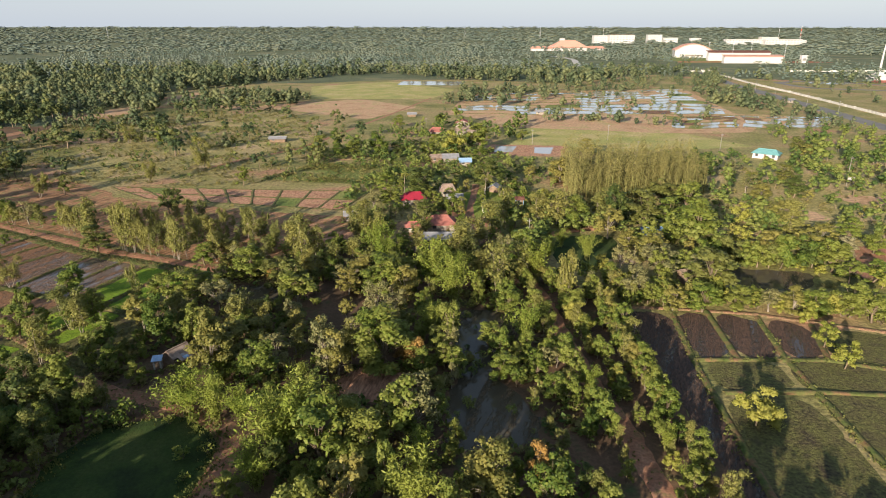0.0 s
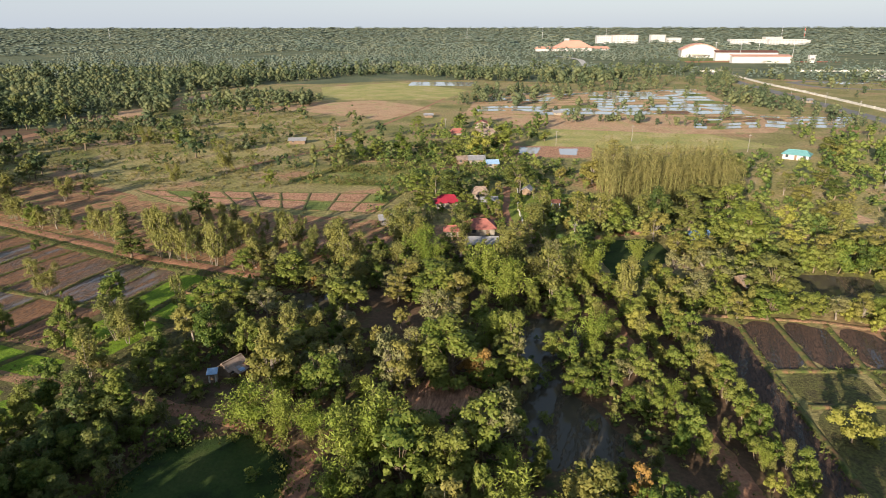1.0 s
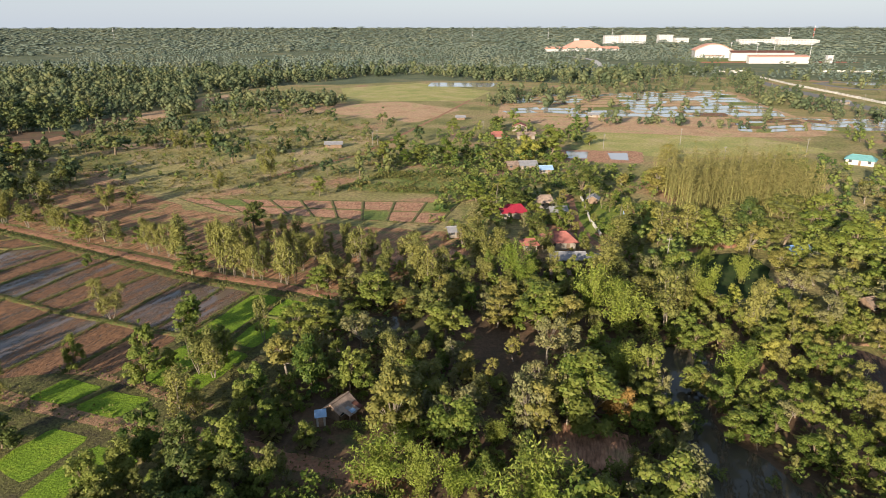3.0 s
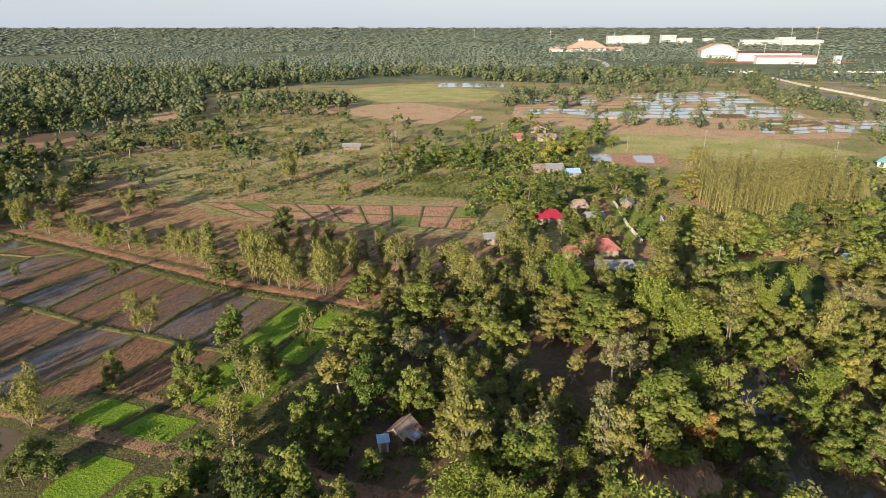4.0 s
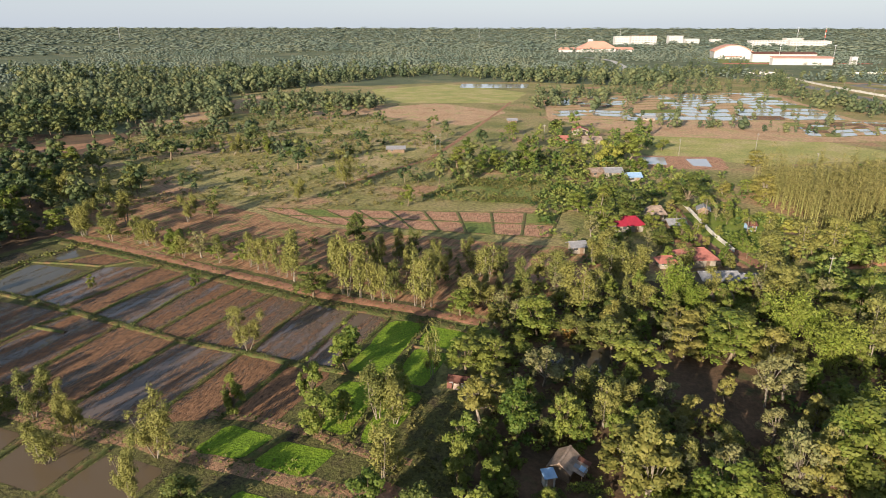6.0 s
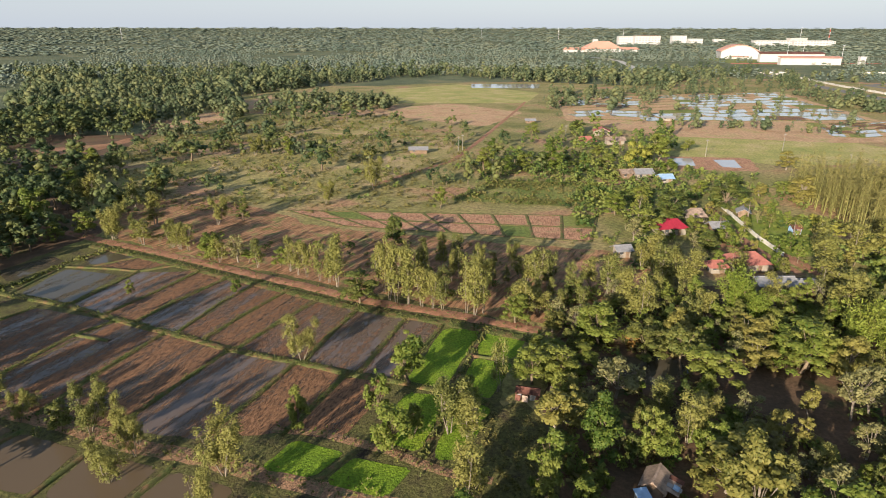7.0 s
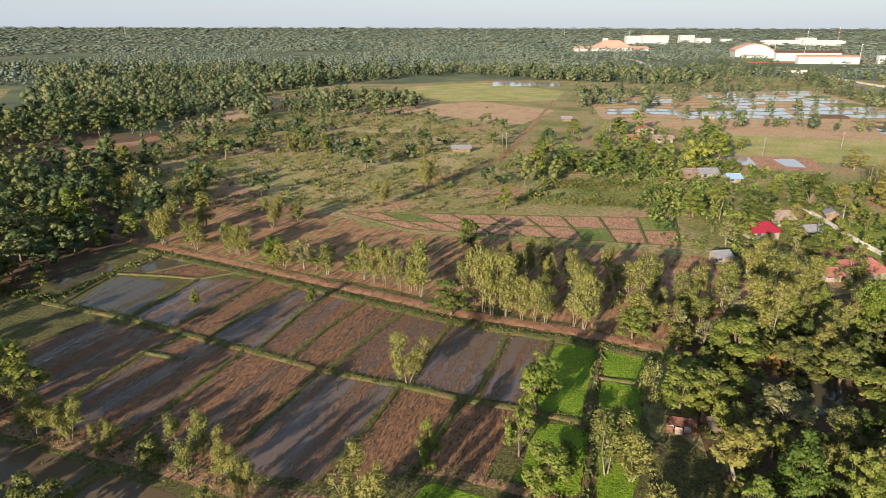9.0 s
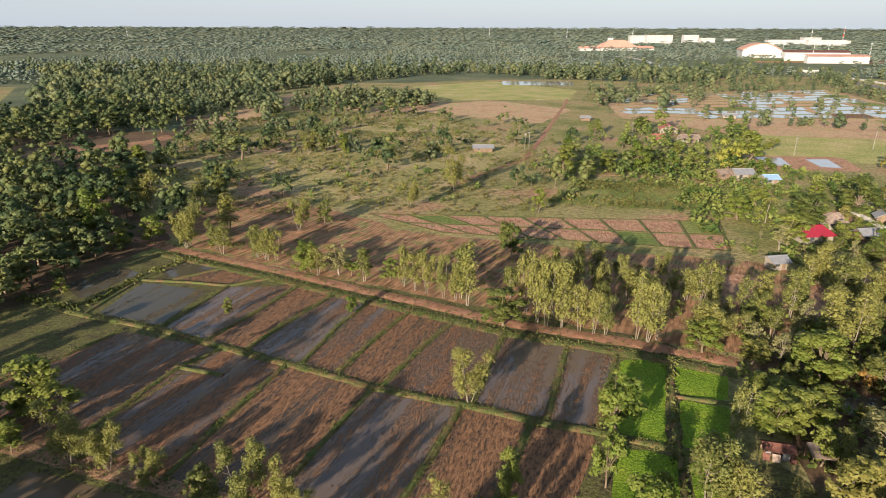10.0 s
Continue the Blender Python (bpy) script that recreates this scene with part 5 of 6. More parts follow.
stand_of(K_dk, [(55.2, 160.9, 12.6, 11.3), (56.5, 118.6, 10.8, 9.8), (49.4, 166.0, 12.9, 9.0), (68.6, 184.5, 10.1, 10.7)])
stand_of(K_br, [(64.4, 166.0, 9.6, 10.0), (66.9, 151.5, 12.7, 13.7), (91.2, 131.8, 7.4, 8.2), (91.1, 125.1, 6.4, 6.6), (37.2, 125.0, 5.1, 6.6), (52.1, 110.5, 6.5, 8.2), (59.0, 110.6, 6.2, 7.1), (73.6, 108.0, 6.4, 5.8), (80.4, 108.0, 7.6, 6.9), (83.3, 105.6, 7.5, 6.8), (38.2, 167.0, 9.3, 9.8), (74.4, 178.4, 10.7, 8.6), (107.8, 152.5, 7.1, 7.5), (109.0, 143.9, 6.1, 7.1), (96.9, 125.7, 5.5, 5.8)])
stand_of(K_li, [(87.8, 171.5, 5.9, 6.7), (76.7, 148.0, 6.5, 5.9)])
stand_of(K_eu, [(93.9, 156.1, 11.5, 6.4), (46.0, 172.5, 10.4, 7.4), (32.4, 167.0, 11.8, 7.1), (27.1, 169.7, 10.3, 6.6)])
stand_of(K_si, [(49.0, 127.9, 8.0, 10.0), (56.2, 124.7, 7.2, 6.6), (39.6, 115.9, 8.0, 6.2), (65.6, 110.6, 5.3, 5.9)])
stand_of(K_ba, [(25.8, 140.6, 6.5, 4.2), (35.2, 139.9, 7.0, 5.0), (30.5, 149.0, 5.5, 4.0)])
stand_of(K_si, [(104.7, 204.5, 7.0, 6.5), (112.0, 232.0, 7.0, 7.0)])
stand_of(K_ol, [(124.1, 215.9, 8.0, 8.5), (102.2, 189.4, 7.5, 7.5), (152.5, 255.0, 8.0, 7.0), (111.0, 214.0, 6.5, 6.0)])
stand_of(K_dk, [(155.0, 264.0, 9.5, 9.0), (118.0, 198.0, 8.0, 8.0)])
TAKEN = np.array(PLACED)


for x, y in scatter(75, PONDS[0], 3.4, 0.7):
    if rng.uniform() < 0.5:
        K_sh.plant(x, y, rng.uniform(0.7, 2.2), rng.uniform(0, 6.3))


def gaps(P, share=0.45):
    """The places of P that lie under no crown."""
    return [(x, y) for x, y in P if np.all(np.hypot(TAKEN[:, 0] - x, TAKEN[:, 1] - y) > TAKEN[:, 2] * share + 0.6)]


F1 = [(-55, 131), (-57, 104), (-58, 92), (-64, 84), (-67, 72), (-66, 50), (19, 50), (22, 70), (19, 100), (17, 118), (14, 150), (-45, 150)]
for x, y in gaps(free(scatter(1, F1, 3.3)), 0.34):
    u = rng.uniform() + 0.5 * noise.noise((x * 0.05, y * 0.05, 3.0))
    if u < 0.16:
        continue
    k = K_yo if u < 0.46 else K_eu if u < 0.6 else K_sh if u < 0.82 else K_dk if u < 0.92 else K_si
    k.plant(x, y, rng.uniform(1.3, 3.0) if k is K_sh else rng.uniform(2.6, 6.4), rng.uniform(0, 6.3), stretch=rng.uniform(0.9, 1.15))
for x, y in gaps(scatter(2, [(29, 117), (33, 117), (35, 56), (32, 56)], 2.5)):
    (K_br if rng.uniform() < 0.55 else K_ol if rng.uniform() < 0.5 else K_eu).plant(x, y, rng.uniform(3.2, 6.5), rng.uniform(0, 6.3))
F4 = [(-168, 198), (-160, 188), (-140, 177), (-116, 166), (-88, 151), (-70, 145), (-50, 138), (-36, 152), (-62, 168), (-110, 182)]
for x, y in gaps(scatter(3, [(-88, 151), (-70, 145), (-50, 138), (-36, 152), (-62, 165), (-84, 168)], 4.2), 0.4):
    if rng.uniform() < 0.55:
        K_eu.plant(x, y, rng.uniform(4.0, 8.5), rng.uniform(0, 6.3), stretch=rng.uniform(0.95, 1.2))
for x, y in gaps(scatter(4, F4, 5.2)):
    if rng.uniform() < 0.6:
        K_sh.plant(x, y, rng.uniform(0.8, 2.4), rng.uniform(0, 6.3))


def wood(seed, poly, step, share=0.5, lo=0.7, hi=1.2, clear=True):
    """An uneven wood: clumps of large and small trees, with gaps."""
    r = np.random.default_rng(seed)
    P = scatter(seed, poly, step * 1.12, 0.75)
    P = free(P) if clear else P
    rows = []
    for x, y in P:
        k = noise.noise((x * 0.03, y * 0.03, 5.0 + seed))
        if k + r.uniform(-0.25, 0.25) < -0.38:
            continue
        rows.append((r.integers(0, 4) if r.uniform() < share else r.integers(4, 9), x, y, float(rise(x, y)), r.uniform(lo, hi) * (1.15 + 0.45 * k) * (1.0 if r.uniform() < 0.8 else 1.35), r.uniform(0.8, 1.1), r.uniform(0, 6.3)))
    return rows


def hedge(seed, line, step, wide, lo=0.6, hi=1.1):
    """A ragged row of trees along a line."""
    r = np.random.default_rng(500 + seed)
    q = np.asarray(line, float)
    at = np.concatenate([[0], np.cumsum(np.linalg.norm(np.diff(q, axis=0), axis=1))])
    k = int(at[-1] / step * max(1, wide / 8))
    s = r.uniform(0, at[-1], k)
    return [(r.integers(0, 4) if r.uniform() < 0.3 else r.integers(4, 9), np.interp(u, at, q[:, 0]) + r.normal() * wide / 3, np.interp(u, at, q[:, 1]) + r.normal() * wide / 3, 0.0, r.uniform(lo, hi), r.uniform(0.85, 1.15), r.uniform(0, 6.3)) for u in s]


HOMES = [(-10, 191, 6.5), (-4, 165, 7.9), (-1, 152, 6.5), (1, 200, 3.6), (3, 190, 3.6), (17.5, 206, 2.8), (24.3, 190, 2.4), (141, 264, 6.5), (56, 155, 3.6), (55, 125, 2.9), (9, 172, 4.3), (10, 186, 4.2), (12, 200, 4.2), (14, 212, 4.2), (16, 190, 5.8), (-28, 172, 2.9), (-5, 142, 2.9), (3, 254, 3.6), (9, 247, 2.2), (-4, 322, 4.3), (11, 351, 3.6), (11, 325, 4.3), (147, 214, 2.9), (134, 250, 11), (127, 236, 9)]


for x, y, h in ((2, 186, 6.5), (13.5, 195, 8.5), (5, 180, 5.5), (-14, 205, 7), (20, 183, 6)):
    K_pa.plant(x, y, h, x)


VILLAGE_LANE = [(11.5, 216), (10.5, 206), (9.5, 197), (8, 186), (8, 172), (10, 160)]
P = scatter(74, [(-22, 156), (30, 158), (30, 212), (-22, 212)], 5.2)
for x, y in gaps(P[~near_line(P, VILLAGE_LANE, 2.6)]):
    if all(math.hypot(x - a, y - b) > min(d, 4.6) for a, b, d in HOMES[:9] + HOMES[14:18]) and rng.uniform() < 0.85:
        u = rng.uniform()
        (K_yo if u < 0.4 else K_dk if u < 0.55 else K_ol if u < 0.75 else K_si).plant(x, y, rng.uniform(2.2, 5.4), rng.uniform(0, 6.3))


def clear_homes(rows):
    return [r for r in rows if all(math.hypot(r[1] - x, r[2] - y) > d * 0.8 for x, y, d in HOMES)]


back = []
NO_TREES = ((96, 210, 11), (110, 178, 8), (141, 196, 10), (141, 264, 9), (56, 156, 5), (55, 125, 4), (147, 214, 4))
BEYOND = free(scatter(11, [(18, 150), (31, 115.5), (60, 111.5), (80, 105), (110, 95), (150, 112), (160, 200), (92, 196), (80, 184), (40, 180), (22, 172), (10, 160)], 5.0))
FREE_PLACES = set(map(tuple, gaps(BEYOND, 0.35)))
for x, y in map(tuple, BEYOND):
    if any(math.hypot(x - a, y - b) < d for a, b, d in NO_TREES):
        continue
    u = rng.uniform()
    if (x, y) not in FREE_PLACES or u < (0.6 if x > 88 or y > 160 and x > 60 else 0.2) or 56 < x < 98 and y < 122:
        continue
    if y > 146 or x > 104:
        back.append((rng.integers(0, 5), x, y, 0.0, rng.uniform(0.5, 1.05), rng.uniform(0.8, 1.05), rng.uniform(0, 6.3)))
    elif u < 0.4:
        (K_eu if u < 0.3 else K_si).plant(x, y, rng.uniform(4, 7), rng.uniform(0, 6.3))
    else:
        (K_o[0] if u < 0.65 else K_ol if u < 0.8 else K_o[2] if u < 0.9 else K_o[3]).plant(x, y, rng.uniform(3.0, 6.0) if y > 134 or x < 56 or x > 96 else rng.uniform(2.2, 3.8), rng.uniform(0, 6.3), stretch=rng.uniform(0.8, 1.05))
many("woodland", DOME[:5], [row for row in back if row[0] > 0 or row[1] < 72], [M_bark_dark, L_orchard], "leafy green orchard trees beyond the pond", "woodland")
many("woodland", DOME[:5], [row for row in back if row[1] >= 72 and row[0] == 0], [M_bark_dark, L_olive], "olive-green orchard trees", "woodland")
for x in np.arange(62, 92, 2.6):
    K_o[int(x) % 2].plant(x, 135.5 - 0.06 * (x - 64) + rng.uniform(-0.8, 0.8), rng.uniform(6, 9), rng.uniform(0, 6.3))
rows = wood(11, [(150, 112), (190, 120), (215, 250), (120, 268), (92, 250), (92, 196), (160, 200)], 7.5, 0.4, 0.45, 0.9)
P41 = scatter(41, [(-30, 205), (40, 205), (36, 262), (-30, 262)], 7.0)
P41 = P41[~near_line(P41, [(11.5, 216), (10.5, 206), (9.5, 197), (8, 172)], 3.5)]
rows += [(int(rng.integers(4, 9)), x, y, 0.0, rng.uniform(0.25, 0.55), rng.uniform(0.85, 1.1), rng.uniform(0, 6.3)) for x, y in gaps(P41, 0.4)]
rows += wood(17, [(-48, 262), (-44, 300), (10, 300), (28, 262), (4, 244)], 9.5, 0.2, 0.35, 0.8)
rows += hedge(11, [(-33, 325), (-12, 332), (0, 360)], 6, 10, 0.5, 0.9)
rows += hedge(12, [(24, 330), (32, 312), (44, 360)], 5, 10, 0.6, 1.1)
rows += wood(18, [(-30, 300), (-12, 345), (20, 370), (26, 300), (0, 296)], 9.0, 0.3, 0.4, 0.9)
rows += wood(19, [(150, 270), (170, 320), (300, 340), (270, 180), (200, 150)], 11, 0.4, 0.5, 0.9)
many("woodland", LOWF, clear_homes(rows), [M_bark_dark, L_orchard], "bright mixed trees round the village", "woodland")
rows = wood(13, [(-162, 196), (-164, 228), (-172, 250), (-198, 266), (-229, 286), (-265, 276), (-300, 290), (-300, 230)], 7.0, 0.15, 0.7, 1.3, clear=False)
rows += wood(21, [(-274, 300), (-265, 314), (-256, 340), (-232, 348), (-240, 398), (-345, 398), (-350, 310)], 7.0, 0.15, 0.75, 1.35, clear=False)
rows += wood(35, [(-225, 294), (-125, 296), (-118, 310), (-215, 320)], 10, 0.2, 0.45, 1.0, clear=False)
rows += wood(36, [(-150, 395), (-200, 400), (-210, 430), (-100, 436), (-90, 425)], 11, 0.2, 0.6, 1.1, clear=False)
rows += wood(22, [(-176, 160), (-170, 186), (-205, 206), (-260, 225), (-300, 180), (-230, 112), (-190, 128), (-182, 142)], 5.6, 0.15, 0.7, 1.3, clear=False)
rows += wood(14, [(-215, 246), (-220, 396), (-150, 400), (-100, 300), (-140, 222)], 19, 0.25, 0.4, 1.2)
rows += wood(38, [(-100, 300), (-150, 400), (-60, 400), (-20, 330), (-60, 270)], 19, 0.25, 0.4, 1.0)
rows += wood(39, [(-60, 225), (-95, 245), (-60, 300), (-30, 262)], 15, 0.3, 0.4, 1.0)
many("woodland", LOWF, clear_homes(rows), [M_bark_dark, L_wood], "dark dry woodland of many small trees", "woodland")
rows = wood(13, [(-222, 396), (-200, 433), (-240, 540), (-140, 690), (-500, 690), (-330, 396)], 7.4, 0.25, 0.6, 1.2, clear=False)
rows += wood(20, [(-140, 690), (-60, 760), (0, 680), (110, 620), (330, 820), (-640, 820), (-500, 690)], 9, 0.3, 0.6, 1.2, clear=False)
rows += wood(24, [(-150, 400), (-200, 433), (-236, 530), (-100, 500), (-110, 440)], 12, 0.3, 0.6, 1.1)
rows += wood(15, [(0, 400), (-5, 480), (20, 560), (100, 600), (330, 800), (300, 640), (215, 575), (105, 575), (84, 490), (16, 470)], 12.5, 0.35, 0.35, 0.95)
rows += wood(29, [(20, 530), (200, 566), (170, 408), (8, 404)], 20, 0.3, 0.4, 1.0)
rows += hedge(1, [(58, 366), (81, 379), (95, 373), (117, 360), (135, 352)], 6, 5, 0.6, 1.15)
rows += hedge(2, [(195, 460), (222, 466), (262, 535)], 5, 9, 0.6, 1.1)
rows += hedge(3, [(230, 600), (250, 600), (320, 740)], 7, 14, 0.6, 1.1)
rows += hedge(4, [(24, 532), (100, 556), (195, 572)], 7, 10, 0.5, 1.0)
rows += hedge(5, [(-186, 520), (-160, 500), (-135, 490), (-114, 466)], 4, 22, 0.7, 1.2)
rows += hedge(6, [(-192, 365), (-207, 440), (-176, 450)], 6, 8, 0.7, 1.2)
rows += hedge(7, [(-225, 345), (-199, 350), (-173, 356), (-150, 362)], 5, 12, 0.6, 1.1)
rows += hedge(8, [(-161, 302), (-135, 293), (-113, 283), (-100, 288)], 8, 8, 0.5, 1.0)
rows += hedge(9, [(15, 460), (22, 530)], 6, 12, 0.6, 1.1)
rows += wood(25, [(205, 330), (205, 560), (252, 560), (244, 330)], 10, 0.3, 0.4, 1.0)
rows += wood(26, [(310, 380), (340, 780), (520, 800), (540, 400)], 24, 0.3, 0.5, 1.0)
rows += wood(27, [(40, 415), (150, 415), (220, 335), (140, 345), (40, 385)], 17, 0.3, 0.35, 0.7)
# Unseen trees left of and behind the view, added to throw long shadows.
rows += wood(28, [(-230, 100), (-190, 98), (-162, 88), (-150, 80), (-150, 50), (-230, 50)], 6.6, 0.2, 0.95, 1.25, clear=False)
rows += wood(40, [(-92, 48), (-62, 46), (-30, 42), (-30, 22), (-92, 22)], 4.2, 0.2, 0.8, 1.1, clear=False)
rows += wood(37, [(-76, 48), (-60, 44), (0, 40), (58, 40), (58, 0), (-76, 5)], 5.6, 0.2, 0.75, 1.1, clear=False)
many("woodland", DEEP_F, clear_homes(rows), [M_bark_dark, L_mid_haze], "woodland trees beyond the open fields, and unseen near trees added for shade", "woodland")
# the close-planted grove of thin stems
GRL = [simple_form(100 + s, 11.0, 1.15, 0.08, 330, 0.5, 0.2, 24, True, 0) for s in range(4)]
r = np.random.default_rng(31)
rows = [(r.integers(0, 4), x, y, 0.0, r.uniform(0.85, 1.3), r.uniform(0.95, 1.3), r.uniform(0, 6.3)) for x, y in scatter(30, [(45, 236), (91, 236), (92, 205), (78, 188), (40, 186)], 2.5)]
many("plantation", GRL, rows, [M_culm, L_grove], "close-planted grove of thin olive-brown trees", "plantation")
# scrub and weeds
SHF = [((np.zeros((0, 3)), np.zeros((0, 4), int)), leaves(np.random.default_rng(110 + s), crown_points(np.random.default_rng(110 + s), [((0, 0, 0.6), 0.85, 0.8), ((0.5, 0.3, 0.5), 0.6, 0.8), ((-0.4, 0.4, 0.9), 0.6, 0.9)], 13)[0], 0.75, 0.5, 0.0, 0.6)) for s in range(4)]
r = np.random.default_rng(33)
rows = []
for seed, poly, step, lo, hi in ((41, [(-222, 240), (-220, 396), (-110, 428), (-62, 321), (-52, 254), (-8, 225), (-71, 216), (-133, 205)], 2.3, 0.25, 0.95), (42, [(-130, 180), (-60, 150), (-30, 170), (-35, 184), (-100, 195)], 5, 0.3, 0.8),
                            (43, F1, 2.8, 0.5, 1.4), (44, [(20, 150), (60, 114), (180, 110), (215, 260), (90, 250), (40, 180)], 3.4, 0.3, 1.0), (45, [(-176, 160), (-330, 265), (-230, 110)], 5, 0.4, 1.0), (46, [(-66, 108), (-58, 106), (-60, 84), (-72, 88)], 1.4, 0.22, 0.55)):
    for x, y in free(scatter(seed, poly, step, 0.6)):
        if noise.noise((x * 0.06, y * 0.06, 7.0)) + r.uniform(-0.3, 0.3) > -0.05:
            rows.append((r.integers(0, 4), x, y, 0.0, r.uniform(lo, hi), r.uniform(0.6, 1.0), r.uniform(0, 6.3)))
for x, y in scatter(47, [(-71, 224), (-52, 254), (4, 240), (-8, 212)], 1.7):
    if noise.noise((x * 0.08, y * 0.08, 2.0)) + r.uniform(-0.2, 0.2) > 0.02:
        rows.append((r.integers(0, 4), x, y, 0.0, r.uniform(0.35, 0.9), r.uniform(0.7, 1.0), r.uniform(0, 6.3)))
many("undergrowth", SHF, clear_homes(rows), [M_bark_dark, L_scrub], "low scrub, weeds and bushes", "undergrowth")
rows = []
for seed, poly, step, lo, hi, level in ((81, [(-35, 160), (40, 158), (48, 262), (-35, 262)], 3.4, 0.6, 1.9, -0.1), (82, [(-71, 222), (-52, 258), (4, 250), (-8, 208)], 3.2, 0.4, 1.2, 0.1), (83, [(-200, 240), (-215, 396), (-110, 428), (-62, 321), (-52, 254), (-100, 222)], 5.5, 0.5, 1.5, 0.05), (84, F1, 3.2, 0.5, 1.4, -0.1), (85, [(-60, 255), (-44, 300), (20, 300), (30, 258)], 4.0, 0.7, 2.0, -0.1)):
    for x, y in free(scatter(seed, poly, step, 0.6)):
        if noise.noise((x * 0.07, y * 0.07, 11.0)) + r.uniform(-0.25, 0.25) > level:
            rows.append((r.integers(0, 4), x, y, 0.0, r.uniform(lo, hi), r.uniform(0.7, 1.1), r.uniform(0, 6.3)))
rows = [row for row, near in zip(rows, near_line(np.array(rows)[:, 1:3], VILLAGE_LANE, 2.2)) if not near]
many("undergrowth", SHF, clear_homes(rows), [M_bark_dark, L_orchard], "leafy green bushes in gardens and meadows", "undergrowth")

far = [[], []]
r = np.random.default_rng(21)
d = 780.0
while d < 4700:
    for a in np.arange(-0.75, 0.8, 0.0115):
        aa, dd = a + r.uniform(-0.011, 0.011), d * r.uniform(0.982, 1.018)
        x, y = dd * math.sin(aa), dd * math.cos(aa)
        if noise.noise((x * 0.0045, y * 0.0025, 0.0)) > (0.22 if d < 1500 else 0.4 if d < 2600 else 9):
            continue
        if x > 150 and d < 1150 and r.uniform() < 0.5:
            continue
        near, big = d < 1500, 1.0 + 0.5 * noise.noise((x * 0.012, y * 0.006, 3.0))
        s = (r.uniform(0.5, 1.35) if r.uniform() < 0.85 else r.uniform(1.3, 1.9)) * big if near else r.uniform(0.65, 1.5) * big * d * 0.012 / 9
        far[0 if near else 1].append((r.integers(0, 5), x, y, float(rise(x, y)) - 0.8, s, r.uniform(5.5, 12.5) * big / 8 / s, r.uniform(0, 6.3)))
    d *= 1.017 if d < 1500 else 1.023
many("far_woodland", [simple_form(90 + s, 8.0, 4.6, 0.1, 36, 0.9, 0.55, 3, False, 0.78, (0.4, 0.65), True) for s in range(5)], far[0], [M_bark_dark, L_far_haze], "far woodland beyond the fields", "woodland")
many("far_woodland", [simple_form(95 + s, 8.0, 5.0, 0.15, 12, 1.3, 0.6, 2, False, 0.85, (0.35, 0.6), True) for s in range(5)], far[1], [M_bark_dark, L_far_haze], "distant woodland canopy reaching the horizon", "woodland")


def tufts():
    """Grass tufts along the bunds, banks and verges, where they break the edges."""
    r = np.random.default_rng(61)
    C, S = [], []
    for line, w, step, s in [(list(q), 1.0, 0.1, 0.26) for q in UP + LOW] + [(MID, 1.5, 0.08, 0.3), (LANE_GRASS, 2.8, 0.08, 0.34), (CLEAR[2] + CLEAR[2][:1], 3.4, 0.09, 0.55), (TRACK, 4.6, 0.12, 0.4), (CLEAR[0] + CLEAR[0][:1], 2.0, 0.15, 0.5), (LANE, 4.2, 0.5, 0.4), (BANK, 4.2, 0.2, 0.5), (BANK2, 2.2, 0.3, 0.5), ([(-166.6, 151), (-161.3, 167.3), (-156, 177)], 2.0, 0.2, 0.8), ([(-180, 156), (-166, 151)], 2.4, 0.15, 0.9), ([(-64, 134.5), (-71, 112), (-75, 97)], 1.6, 0.25, 0.6), (ROAD, 6.0, 0.5, 0.5), ([(46, 111), (43, 91), (39, 60)], 1.4, 0.3, 0.5), ([(43, 91.5), (66, 91.3), (92, 82)], 1.4, 0.3, 0.5), ([(62, 107.8), (59.3, 91.5), (57, 64)], 1.4, 0.3, 0.5)]:
        q = np.asarray(line, float)
        at = np.concatenate([[0], np.cumsum(np.linalg.norm(np.diff(q, axis=0), axis=1))])
        k = int(at[-1] / step)
        u = r.uniform(0, at[-1], k)
        P = np.stack([np.interp(u, at, q[:, 0]), np.interp(u, at, q[:, 1]), np.zeros(k)], 1)
        P[:, :2] += r.normal(size=(k, 2)) * w * 0.33
        for _ in range(3):
            C.append(P + r.normal(size=(k, 3)) * [0.15, 0.15, 0.0] + [0, 0, 0.22]); S.append(np.full(k, s))
    C, S = np.concatenate(C), np.concatenate(S)
    a = r.uniform(0, 6.3, len(C)); h = S * r.uniform(0.3, 0.8, len(C))
    d = np.stack([np.cos(a), np.sin(a), np.zeros(len(C))], 1) * (0.45 * h)[:, None]
    up_ = np.stack([r.normal(size=len(C)) * 0.2, r.normal(size=len(C)) * 0.2, np.ones(len(C))], 1) * (h * 0.8)[:, None]
    V = np.stack([C - up_ * 0.4, C + d + up_ * 0.3, C + up_, C - d + up_ * 0.3], 1).reshape(-1, 3)
    me = mesh_of("grass_tufts", V, [np.arange(len(V)).reshape(-1, 4)], [L_bund])
    tagged(new("grass_tufts", me), "tufts of grass and weeds along the bunds", "grass", kind="stuff")


tufts()
